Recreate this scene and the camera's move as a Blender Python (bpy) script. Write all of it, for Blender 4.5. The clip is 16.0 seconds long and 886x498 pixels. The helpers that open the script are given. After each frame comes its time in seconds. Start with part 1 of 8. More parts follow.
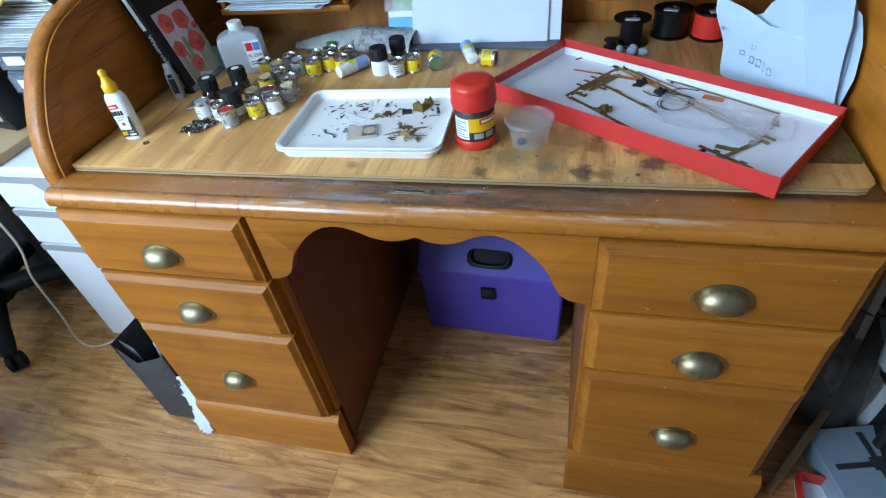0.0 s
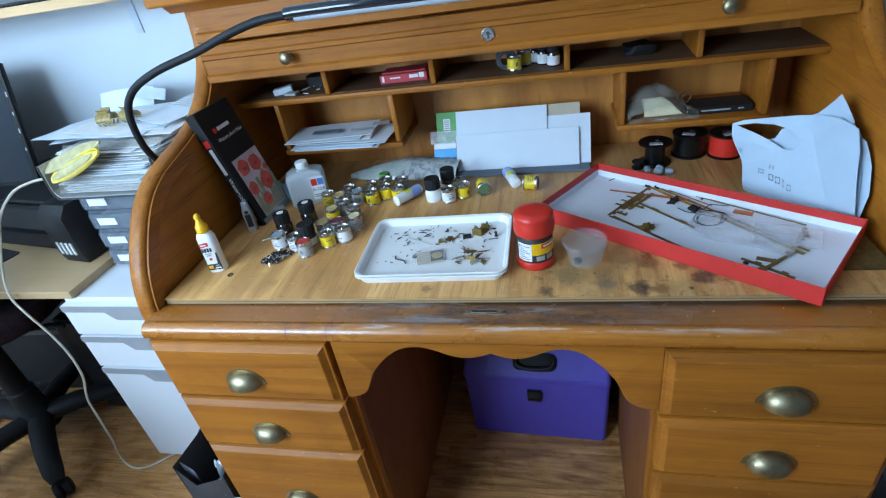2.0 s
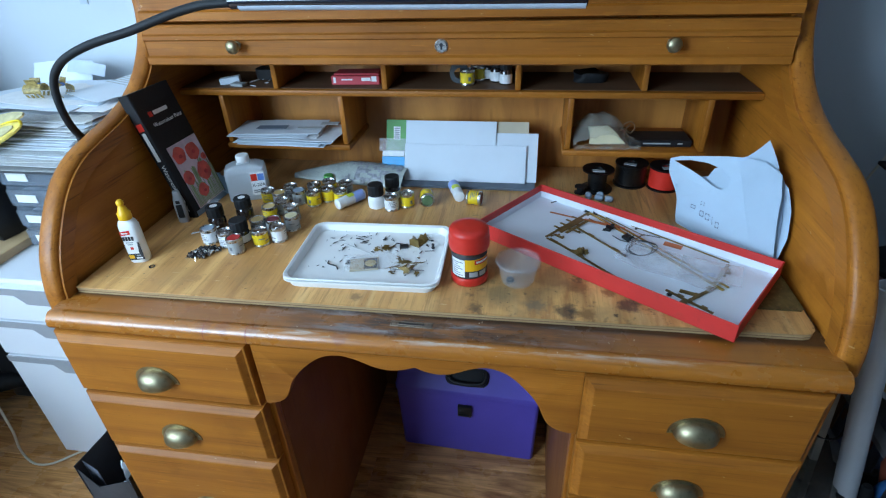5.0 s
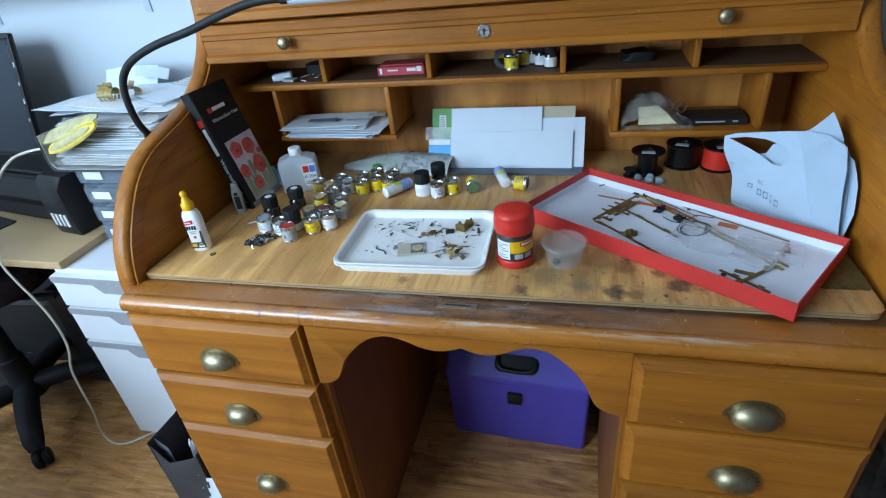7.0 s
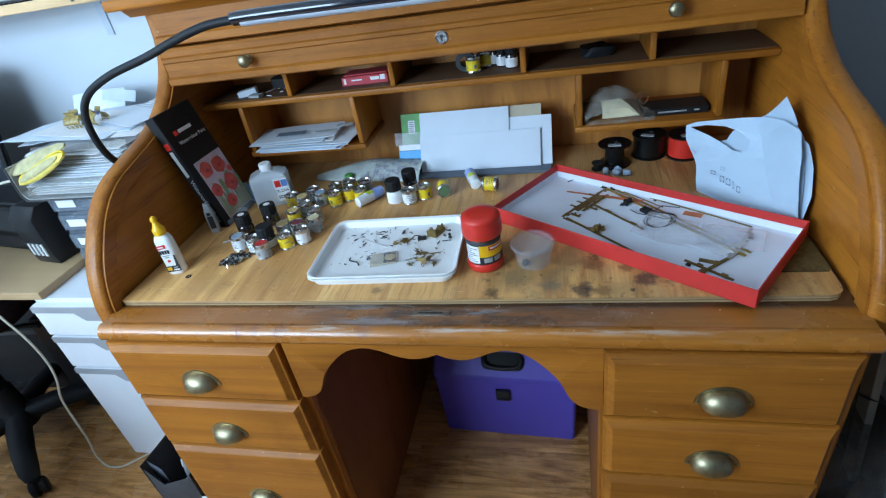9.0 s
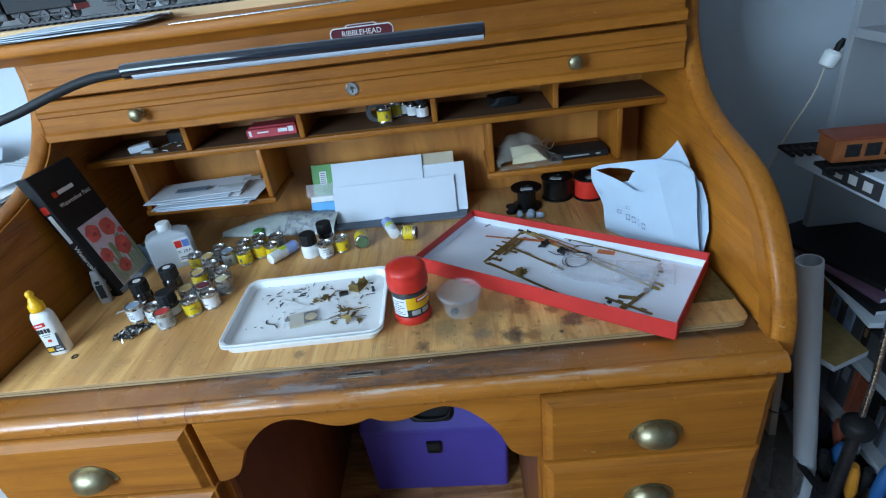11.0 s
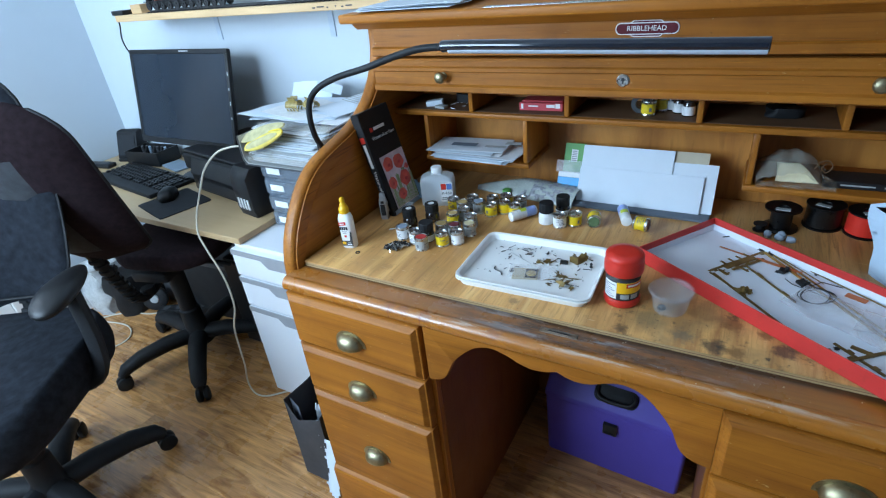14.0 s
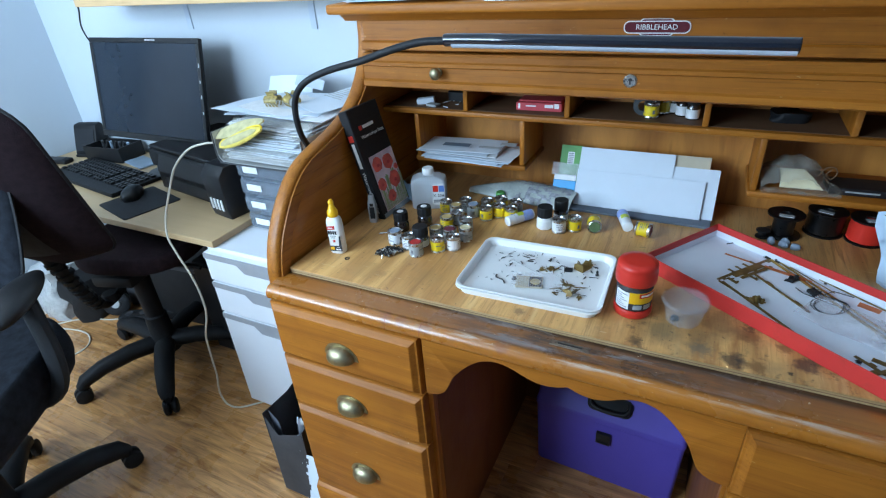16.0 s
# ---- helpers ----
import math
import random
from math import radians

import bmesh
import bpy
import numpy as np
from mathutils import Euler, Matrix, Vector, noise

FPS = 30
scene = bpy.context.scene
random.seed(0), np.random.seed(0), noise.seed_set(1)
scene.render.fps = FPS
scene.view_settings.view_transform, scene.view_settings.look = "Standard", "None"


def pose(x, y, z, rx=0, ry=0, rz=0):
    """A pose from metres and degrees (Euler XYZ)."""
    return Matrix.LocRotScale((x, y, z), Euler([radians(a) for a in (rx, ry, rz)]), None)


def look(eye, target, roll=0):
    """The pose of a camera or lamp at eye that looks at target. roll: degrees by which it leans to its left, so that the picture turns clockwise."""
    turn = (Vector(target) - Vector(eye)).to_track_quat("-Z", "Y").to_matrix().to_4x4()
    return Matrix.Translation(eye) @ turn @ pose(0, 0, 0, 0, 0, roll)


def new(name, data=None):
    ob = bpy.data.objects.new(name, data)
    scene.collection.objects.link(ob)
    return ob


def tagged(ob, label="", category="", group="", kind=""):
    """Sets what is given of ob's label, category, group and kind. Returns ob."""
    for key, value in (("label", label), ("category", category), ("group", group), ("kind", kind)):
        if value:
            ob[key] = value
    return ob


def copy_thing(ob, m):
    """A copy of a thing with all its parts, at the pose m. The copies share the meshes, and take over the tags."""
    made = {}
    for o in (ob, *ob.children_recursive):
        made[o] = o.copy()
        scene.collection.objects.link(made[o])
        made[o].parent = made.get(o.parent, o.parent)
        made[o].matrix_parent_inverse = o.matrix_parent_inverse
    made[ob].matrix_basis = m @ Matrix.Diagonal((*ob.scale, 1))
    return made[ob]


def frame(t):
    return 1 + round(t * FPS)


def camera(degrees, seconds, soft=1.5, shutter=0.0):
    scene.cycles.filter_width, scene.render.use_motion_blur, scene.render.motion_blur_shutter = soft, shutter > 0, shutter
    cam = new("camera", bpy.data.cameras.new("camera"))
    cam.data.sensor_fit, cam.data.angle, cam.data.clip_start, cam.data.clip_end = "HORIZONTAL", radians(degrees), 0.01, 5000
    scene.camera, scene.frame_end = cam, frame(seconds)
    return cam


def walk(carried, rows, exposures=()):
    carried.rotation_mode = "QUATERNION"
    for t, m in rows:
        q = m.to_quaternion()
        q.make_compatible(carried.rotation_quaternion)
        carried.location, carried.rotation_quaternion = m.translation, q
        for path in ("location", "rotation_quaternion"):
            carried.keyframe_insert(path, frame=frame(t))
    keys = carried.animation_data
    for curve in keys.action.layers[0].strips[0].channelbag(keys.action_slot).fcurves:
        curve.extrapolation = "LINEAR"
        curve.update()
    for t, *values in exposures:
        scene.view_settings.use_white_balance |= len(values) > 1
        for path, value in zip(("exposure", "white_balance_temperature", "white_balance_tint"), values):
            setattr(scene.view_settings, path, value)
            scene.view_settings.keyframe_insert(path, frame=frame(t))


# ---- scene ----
cam = camera(79.8, 16.0, soft=1.2, shutter=0.0)
PATH = [
    (0, (0.222, -0.543, 1.202), (-0.216, 0.881, -0.132), -7.9),
    (0.5, (0.164, -0.567, 1.242), (-0.261, 0.934, -0.008), -4.5),
    (1, (0.13, -0.557, 1.245), (-0.26, 1.035, 0.1), -2.8),
    (1.5, (0.113, -0.586, 1.262), (-0.263, 1.052, 0.179), -2.5),
    (2, (0.136, -0.597, 1.297), (-0.322, 1.036, 0.236), -9.9),
    (2.5, (0.143, -0.59, 1.3), (-0.283, 1.081, 0.287), -18.0),
    (3, (0.124, -0.587, 1.275), (-0.199, 1.068, 0.2), -8.2),
    (3.2, (0.142, -0.593, 1.274), (-0.167, 1.057, 0.188), -5.0),
    (5.3, (0.17, -0.575, 1.292), (-0.127, 1.103, 0.245), -2.3),
    (5.5, (0.159, -0.574, 1.292), (-0.142, 1.101, 0.242), -3.4),
    (6, (0.126, -0.606, 1.297), (-0.267, 1.059, 0.262), -7.1),
    (6.5, (0.148, -0.624, 1.294), (-0.351, 1.011, 0.256), -7.0),
    (7, (0.182, -0.596, 1.276), (-0.303, 1.038, 0.229), -6.5),
    (7.5, (0.155, -0.56, 1.285), (-0.211, 1.136, 0.291), -5.9),
    (8, (0.15, -0.557, 1.28), (-0.16, 1.147, 0.28), -7.2),
    (8.5, (0.173, -0.585, 1.284), (-0.232, 1.072, 0.239), -9.7),
    (9, (0.222, -0.584, 1.295), (-0.239, 1.043, 0.227), -10.1),
    (9.2, (0.231, -0.578, 1.291), (-0.189, 1.064, 0.229), -9.2),
    (11.3, (0.191, -0.559, 1.3), (0.085, 1.184, 0.325), -7.8),
    (11.5, (0.217, -0.574, 1.3), (-0.026, 1.137, 0.293), -8.2),
    (12, (0.279, -0.613, 1.327), (-0.327, 0.999, 0.31), -8.7),
    (12.5, (0.281, -0.64, 1.355), (-0.514, 0.901, 0.359), -8.8),
    (13, (0.252, -0.659, 1.349), (-0.643, 0.838, 0.371), -8.3),
    (13.5, (0.232, -0.671, 1.355), (-0.71, 0.797, 0.376), -7.5),
    (14, (0.23, -0.66, 1.356), (-0.694, 0.816, 0.374), -6.4),
    (14.5, (0.226, -0.647, 1.351), (-0.659, 0.852, 0.366), -5.7),
    (15, (0.218, -0.638, 1.349), (-0.635, 0.877, 0.361), -5.1),
    (15.5, (0.198, -0.642, 1.353), (-0.626, 0.886, 0.361), -4.6),
    (16, (0.144, -0.636, 1.343), (-0.667, 0.897, 0.348), -4.2),
]
walk(cam, [(t, look(eye, target, roll)) for t, eye, target, roll in PATH],
     ((0.0, 0.32, 6560, 10), (0.5, 0.20, 6080, 10), (1.5, 0.08, 6330, 10), (3.0, 0.00, 6340, 9), (6.0, 0.00, 6330, 9), (7.0, 0.02, 6600, 10), (9.0, 0.03, 6440, 10),
      (11.5, 0.04, 6430, 9), (12.5, 0.04, 6470, 9), (13.3, 0.06, 6500, 10), (16.0, 0.06, 6500, 10)))

# ---- world, daylight and exposure ----
world = bpy.data.worlds.new("overcast_sky")
scene.world = world
world.use_nodes = True
wn = world.node_tree
sky = wn.nodes.new("ShaderNodeTexSky")
sky.sky_type, sky.sun_disc, sky.sun_elevation, sky.sun_rotation = "NISHITA", False, radians(40), radians(250)
wn.links.new(sky.outputs[0], wn.nodes["Background"].inputs[0])
wn.nodes["Background"].inputs[1].default_value = 0.12


def window_light(name, m, width, height, watts, colour):
    """Daylight that a window lets in."""
    data = bpy.data.lights.new(name, "AREA")
    data.shape, data.size, data.size_y, data.energy, data.color = "RECTANGLE", width, height, watts, colour
    ob = new(name, data)
    ob.matrix_world = m
    return ob


DAY = (0.54, 0.765, 1.0)
window_light("daylight_side_window", look((-2.43, -0.95, 1.75), (0.0, -0.6, 1.1)), 1.15, 1.10, 16, DAY)
window_light("daylight_rear_window", look((-1.54, -1.58, 1.65), (-1.54, 0.3, 1.15)), 1.36, 1.00, 82, DAY)
scene.view_settings.exposure = 0.0


# ---- materials ----
def _nodes(name):
    m = bpy.data.materials.new(name)
    m.use_nodes = True
    t = m.node_tree
    return m, t, t.nodes["Principled BSDF"]


def _add(t, kind, **values):
    n = t.nodes.new("ShaderNode" + kind)
    for k, v in values.items():
        n.inputs[k.replace("_", " ")].default_value = v
    return n


def _mix(t, a, b, fac, blend="MIX"):
    n = t.nodes.new("ShaderNodeMix")
    n.data_type, n.blend_type = "RGBA", blend
    for k, v in ((6, a), (7, b), (0, fac)):
        if isinstance(v, bpy.types.NodeSocket):
            t.links.new(v, n.inputs[k])
        else:
            n.inputs[k].default_value = v if k == 0 else (*v, 1)
    return n.outputs[2]


def _ramp(t, source, low, high):
    n = t.nodes.new("ShaderNodeMapRange")
    n.inputs["From Min"].default_value, n.inputs["From Max"].default_value = low, high
    t.links.new(source, n.inputs["Value"])
    return n.outputs[0]


def _math(t, op, a, b):
    n = t.nodes.new("ShaderNodeMath")
    n.operation = op
    for k, v in ((0, a), (1, b)):
        if isinstance(v, bpy.types.NodeSocket):
            t.links.new(v, n.inputs[k])
        else:
            n.inputs[k].default_value = v
    return n.outputs[0]


def _bump(t, p, height, strength, distance=0.001):
    n = t.nodes.new("ShaderNodeBump")
    n.inputs["Strength"].default_value, n.inputs["Distance"].default_value = strength, distance
    t.links.new(height, n.inputs["Height"])
    t.links.new(n.outputs[0], p.inputs["Normal"])


def _coords(t, scale, random=True, turn=(0, 0, 0)):
    """Object coordinates, stretched, and shifted by the object's own random number."""
    c, mp = t.nodes.new("ShaderNodeTexCoord"), t.nodes.new("ShaderNodeMapping")
    mp.inputs["Scale"].default_value, mp.inputs["Rotation"].default_value = scale, turn
    t.links.new(c.outputs["Object"], mp.inputs["Vector"])
    if random:
        info = t.nodes.new("ShaderNodeObjectInfo")
        t.links.new(_math(t, "MULTIPLY", info.outputs["Random"], 37.0), mp.inputs["Location"])
    return mp.outputs[0]


def _noise(t, vector, scale, detail=4.0, rough=0.55, distort=0.0):
    n = _add(t, "TexNoise", Scale=scale, Detail=detail, Roughness=rough, Distortion=distort)
    t.links.new(vector, n.inputs["Vector"])
    return n.outputs["Fac"]


def paint(name, colour, rough=0.5, metal=0.0, vary=0.10, scale=14.0, relief=0.12, grain=180.0, coat=0.0, dirt=None):
    """A plain surface: slow unevenness of colour, fine grain, and its gloss broken by wear."""
    m, t, p = _nodes(name)
    v = _coords(t, (1, 1, 1))
    slow, fine = _noise(t, v, scale, 3), _noise(t, v, grain, 3)
    dark = tuple(c * (1 - vary) for c in colour)
    light = tuple(min(1, c * (1 + vary)) for c in colour)
    col = _mix(t, dark, light, _ramp(t, slow, 0.3, 0.7))
    if dirt:
        col = _mix(t, col, dirt, _math(t, "MULTIPLY", _ramp(t, _noise(t, v, scale * 2.3, 6, 0.7), 0.54, 0.72), 0.75))
    t.links.new(col, p.inputs["Base Color"])
    p.inputs["Roughness"].default_value = rough
    if relief:
        r = t.nodes.new("ShaderNodeMapRange")
        r.inputs["To Min"].default_value, r.inputs["To Max"].default_value = max(0.02, rough - 0.08), min(1, rough + 0.08)
        t.links.new(fine, r.inputs["Value"])
        t.links.new(r.outputs[0], p.inputs["Roughness"])
    p.inputs["Metallic"].default_value = metal
    p.inputs["Coat Weight"].default_value = coat
    if relief:
        _bump(t, p, fine, relief)
    return m


def wood(name, dark, light, axis="X", across=22.0, rough=0.38, coat=0.10, pore=0.5, contrast=1.0, shift=0.12, knots=0.0, wear=None, along=1.3, swirl=1.2):
    """Varnished timber with its grain along one axis; each board has a tone of its own."""
    m, t, p = _nodes(name)
    k = "XYZ".index(axis)
    s = [across] * 3
    s[k] = along
    v = _coords(t, s)
    f = [across * 9] * 3
    f[k] = 7.0
    vf = _coords(t, f)
    bands = _noise(t, v, 0.75, 5, 0.6, swirl)
    wide = _noise(t, _coords(t, (3, 3, 3)), 1.1, 2)
    pores = _noise(t, vf, 1.0, 3)
    fac = _ramp(t, bands, 0.5 - 0.24 / contrast, 0.5 + 0.24 / contrast)
    col = _mix(t, dark, light, fac)
    col = _mix(t, col, tuple(c * 0.62 for c in dark), _math(t, "MULTIPLY", _ramp(t, pores, 0.56, 0.75), pore))
    col = _mix(t, col, tuple(min(1, c * 1.18) for c in light), _math(t, "MULTIPLY", _ramp(t, wide, 0.45, 0.8), 0.35))
    if knots:
        vk = _coords(t, [7 if i != k else 3.2 for i in range(3)])
        vo = t.nodes.new("ShaderNodeTexVoronoi")
        vo.inputs["Scale"].default_value = 1.0
        t.links.new(vk, vo.inputs["Vector"])
        col = _mix(t, col, tuple(c * 0.25 for c in dark), _math(t, "MULTIPLY", _ramp(t, vo.outputs["Distance"], 0.14, 0.03), knots))
    info = t.nodes.new("ShaderNodeObjectInfo")
    hsv = t.nodes.new("ShaderNodeHueSaturation")
    tone = t.nodes.new("ShaderNodeMapRange")
    tone.inputs["To Min"].default_value, tone.inputs["To Max"].default_value = 1 - shift, 1 + shift
    t.links.new(info.outputs["Random"], tone.inputs["Value"])
    t.links.new(tone.outputs[0], hsv.inputs["Value"])
    t.links.new(col, hsv.inputs["Color"])
    out = hsv.outputs[0]
    if wear:
        out = wear(t, out, p)
    t.links.new(out, p.inputs["Base Color"])
    r = t.nodes.new("ShaderNodeMapRange")
    r.inputs["To Min"].default_value, r.inputs["To Max"].default_value = rough - 0.06, rough + 0.14
    t.links.new(_noise(t, _coords(t, (9, 9, 9)), 1.4, 5), r.inputs["Value"])
    t.links.new(r.outputs[0], p.inputs["Roughness"])
    p.inputs["Coat Weight"].default_value, p.inputs["Coat Roughness"].default_value = coat, 0.22
    _bump(t, p, pores, 0.22)
    return m


def clear(name, colour=(1, 1, 1), rough=0.06, weight=1.0, ior=1.45):
    m, t, p = _nodes(name)
    p.inputs["Base Color"].default_value = (*colour, 1)
    p.inputs["Transmission Weight"].default_value = weight
    p.inputs["IOR"].default_value = ior
    v = _coords(t, (1, 1, 1))
    r = t.nodes.new("ShaderNodeMapRange")
    r.inputs["To Min"].default_value, r.inputs["To Max"].default_value = rough * 0.6, rough * 1.6 + 0.02
    t.links.new(_noise(t, v, 30, 4), r.inputs["Value"])
    t.links.new(r.outputs[0], p.inputs["Roughness"])
    return m


def film_plastic(name, colour, alpha, relief=0.8, spread=0.5):
    """Thin, creased, half-clear plastic film."""
    m, t, p = _nodes(name)
    v = _coords(t, (1, 1, 1))
    p.inputs["Base Color"].default_value = (*colour, 1)
    p.inputs["Roughness"].default_value = 0.18
    r = t.nodes.new("ShaderNodeMapRange")
    r.inputs["To Min"].default_value, r.inputs["To Max"].default_value = alpha * (1 - spread), min(1, alpha * (1 + spread))
    t.links.new(_noise(t, v, 45, 5, 0.7), r.inputs["Value"])
    t.links.new(r.outputs[0], p.inputs["Alpha"])
    _bump(t, p, _noise(t, v, 60, 4, 0.6, 1.5), relief, 0.004)
    return m


def _blot(t, centre, radius):
    """1 near a point of the object, 0 beyond the radius."""
    c = t.nodes.new("ShaderNodeTexCoord")
    d = t.nodes.new("ShaderNodeVectorMath")
    d.operation = "DISTANCE"
    d.inputs[1].default_value = centre
    t.links.new(c.outputs["Object"], d.inputs[0])
    return _ramp(t, d.outputs["Value"], radius, radius * 0.25)


def _smudge(t, centre, radius, wobble=0.9):
    """A blot with a ragged outline."""
    c = t.nodes.new("ShaderNodeTexCoord")
    n = _add(t, "TexNoise", Scale=1.5 / radius, Detail=6.0, Roughness=0.65)
    t.links.new(c.outputs["Object"], n.inputs["Vector"])
    k = t.nodes.new("ShaderNodeVectorMath")
    k.operation = "MULTIPLY_ADD"
    k.inputs[1].default_value = (radius * 2 * wobble,) * 3
    t.links.new(n.outputs["Color"], k.inputs[0])
    t.links.new(c.outputs["Object"], k.inputs[2])
    d = t.nodes.new("ShaderNodeVectorMath")
    d.operation = "DISTANCE"
    d.inputs[1].default_value = tuple(q + radius * wobble for q in centre)
    t.links.new(k.outputs[0], d.inputs[0])
    return _ramp(t, d.outputs["Value"], radius, radius * 0.5)


def ply_stains(t, col, p):
    """Old glue, paint and burn marks on the working board."""
    v = _coords(t, (1, 1, 1), False)
    coarse, fine = _noise(t, v, 38, 4, 0.6), _noise(t, v, 130, 3, 0.6)
    bands = _noise(t, _coords(t, (17, 1.6, 1), False), 1.0, 4, 0.55, 0.8)
    col = _mix(t, col, (0.40, 0.185, 0.055), _math(t, "MULTIPLY", _ramp(t, bands, 0.50, 0.62), 0.55))
    col = _mix(t, col, (0.74, 0.48, 0.21), _math(t, "MULTIPLY", _ramp(t, bands, 0.44, 0.34), 0.55))
    veins = _noise(t, _coords(t, (75, 3.2, 1), False), 1.0, 4, 0.6, 0.4)
    col = _mix(t, col, (0.25, 0.105, 0.03), _math(t, "MULTIPLY", _ramp(t, veins, 0.60, 0.70), 0.6))
    for x, y, r, k in ((-0.395, 0.105, 0.016, 0.35), (-0.468, 0.094, 0.009, 0.3), (-0.355, 0.158, 0.007, 0.4), (-0.255, 0.085, 0.013, 0.3)):
        col = _mix(t, col, (0.26, 0.115, 0.04), _math(t, "MULTIPLY", _smudge(t, (x, y, 0.7755), r, 1.8), k))
    fibre = _noise(t, _coords(t, (330, 16, 1), False), 1.0, 3, 0.65)
    col = _mix(t, col, (0.27, 0.125, 0.04), _math(t, "MULTIPLY", _ramp(t, fibre, 0.55, 0.66), 0.35))
    cuts = _noise(t, _coords(t, (22, 190, 1), False, (0, 0, 0.5)), 1.0, 2, 0.5)
    col = _mix(t, col, (0.80, 0.60, 0.34), _math(t, "MULTIPLY", _ramp(t, cuts, 0.70, 0.74), 0.45))
    near = _math(t, "MAXIMUM", _blot(t, (0.22, 0.12, 0.77), 0.24), _math(t, "MAXIMUM", _blot(t, (0.42, 0.08, 0.77), 0.2), _blot(t, (0.13, 0.36, 0.77), 0.10)))
    streak = _noise(t, _coords(t, (46, 7, 7), False), 1.0, 4, 0.6)
    col = _mix(t, col, (0.34, 0.13, 0.035), _math(t, "MULTIPLY", _math(t, "MULTIPLY", _ramp(t, streak, 0.50, 0.66), near), 0.75))
    grey = _math(t, "MULTIPLY", near, _ramp(t, _noise(t, v, 16, 4, 0.6), 0.42, 0.70))
    col = _mix(t, col, (0.17, 0.11, 0.055), _math(t, "MULTIPLY", grey, 0.6))
    spots = _math(t, "MULTIPLY", _ramp(t, coarse, 0.58, 0.68), near)
    col = _mix(t, col, (0.04, 0.025, 0.016), _math(t, "MULTIPLY", spots, 0.8))
    col = _mix(t, col, (0.06, 0.035, 0.02), _math(t, "MULTIPLY", _ramp(t, fine, 0.66, 0.74), 0.7))
    for x, y, r, shade, k in ((0.100, 0.078, 0.014, (0.07, 0.04, 0.02), 0.8), (0.195, 0.093, 0.020, (0.13, 0.11, 0.08), 0.75), (0.242, 0.083, 0.022, (0.035, 0.025, 0.022), 0.85),
                              (0.337, 0.109, 0.021, (0.035, 0.018, 0.022), 0.9), (0.272, 0.080, 0.018, (0.17, 0.07, 0.02), 0.8), (0.225, 0.175, 0.042, (0.22, 0.115, 0.045), 0.7),
                              (0.262, 0.150, 0.020, (0.19, 0.08, 0.025), 0.8), (0.310, 0.140, 0.014, (0.15, 0.06, 0.02), 0.8), (0.140, 0.120, 0.030, (0.16, 0.12, 0.06), 0.6),
                              (-0.095, 0.085, 0.012, (0.12, 0.06, 0.03), 0.7), (0.110, 0.205, 0.030, (0.16, 0.08, 0.03), 0.6), (0.315, 0.082, 0.005, (0.02, 0.012, 0.01), 0.95),
                              (-0.30, 0.13, 0.035, (0.33, 0.18, 0.06), 0.45), (-0.43, 0.11, 0.04, (0.36, 0.20, 0.07), 0.4), (0.50, 0.10, 0.03, (0.26, 0.13, 0.05), 0.5)):
        col = _mix(t, col, shade, _math(t, "MULTIPLY", _smudge(t, (x, y, 0.7755), r), k * 0.85))
    return col


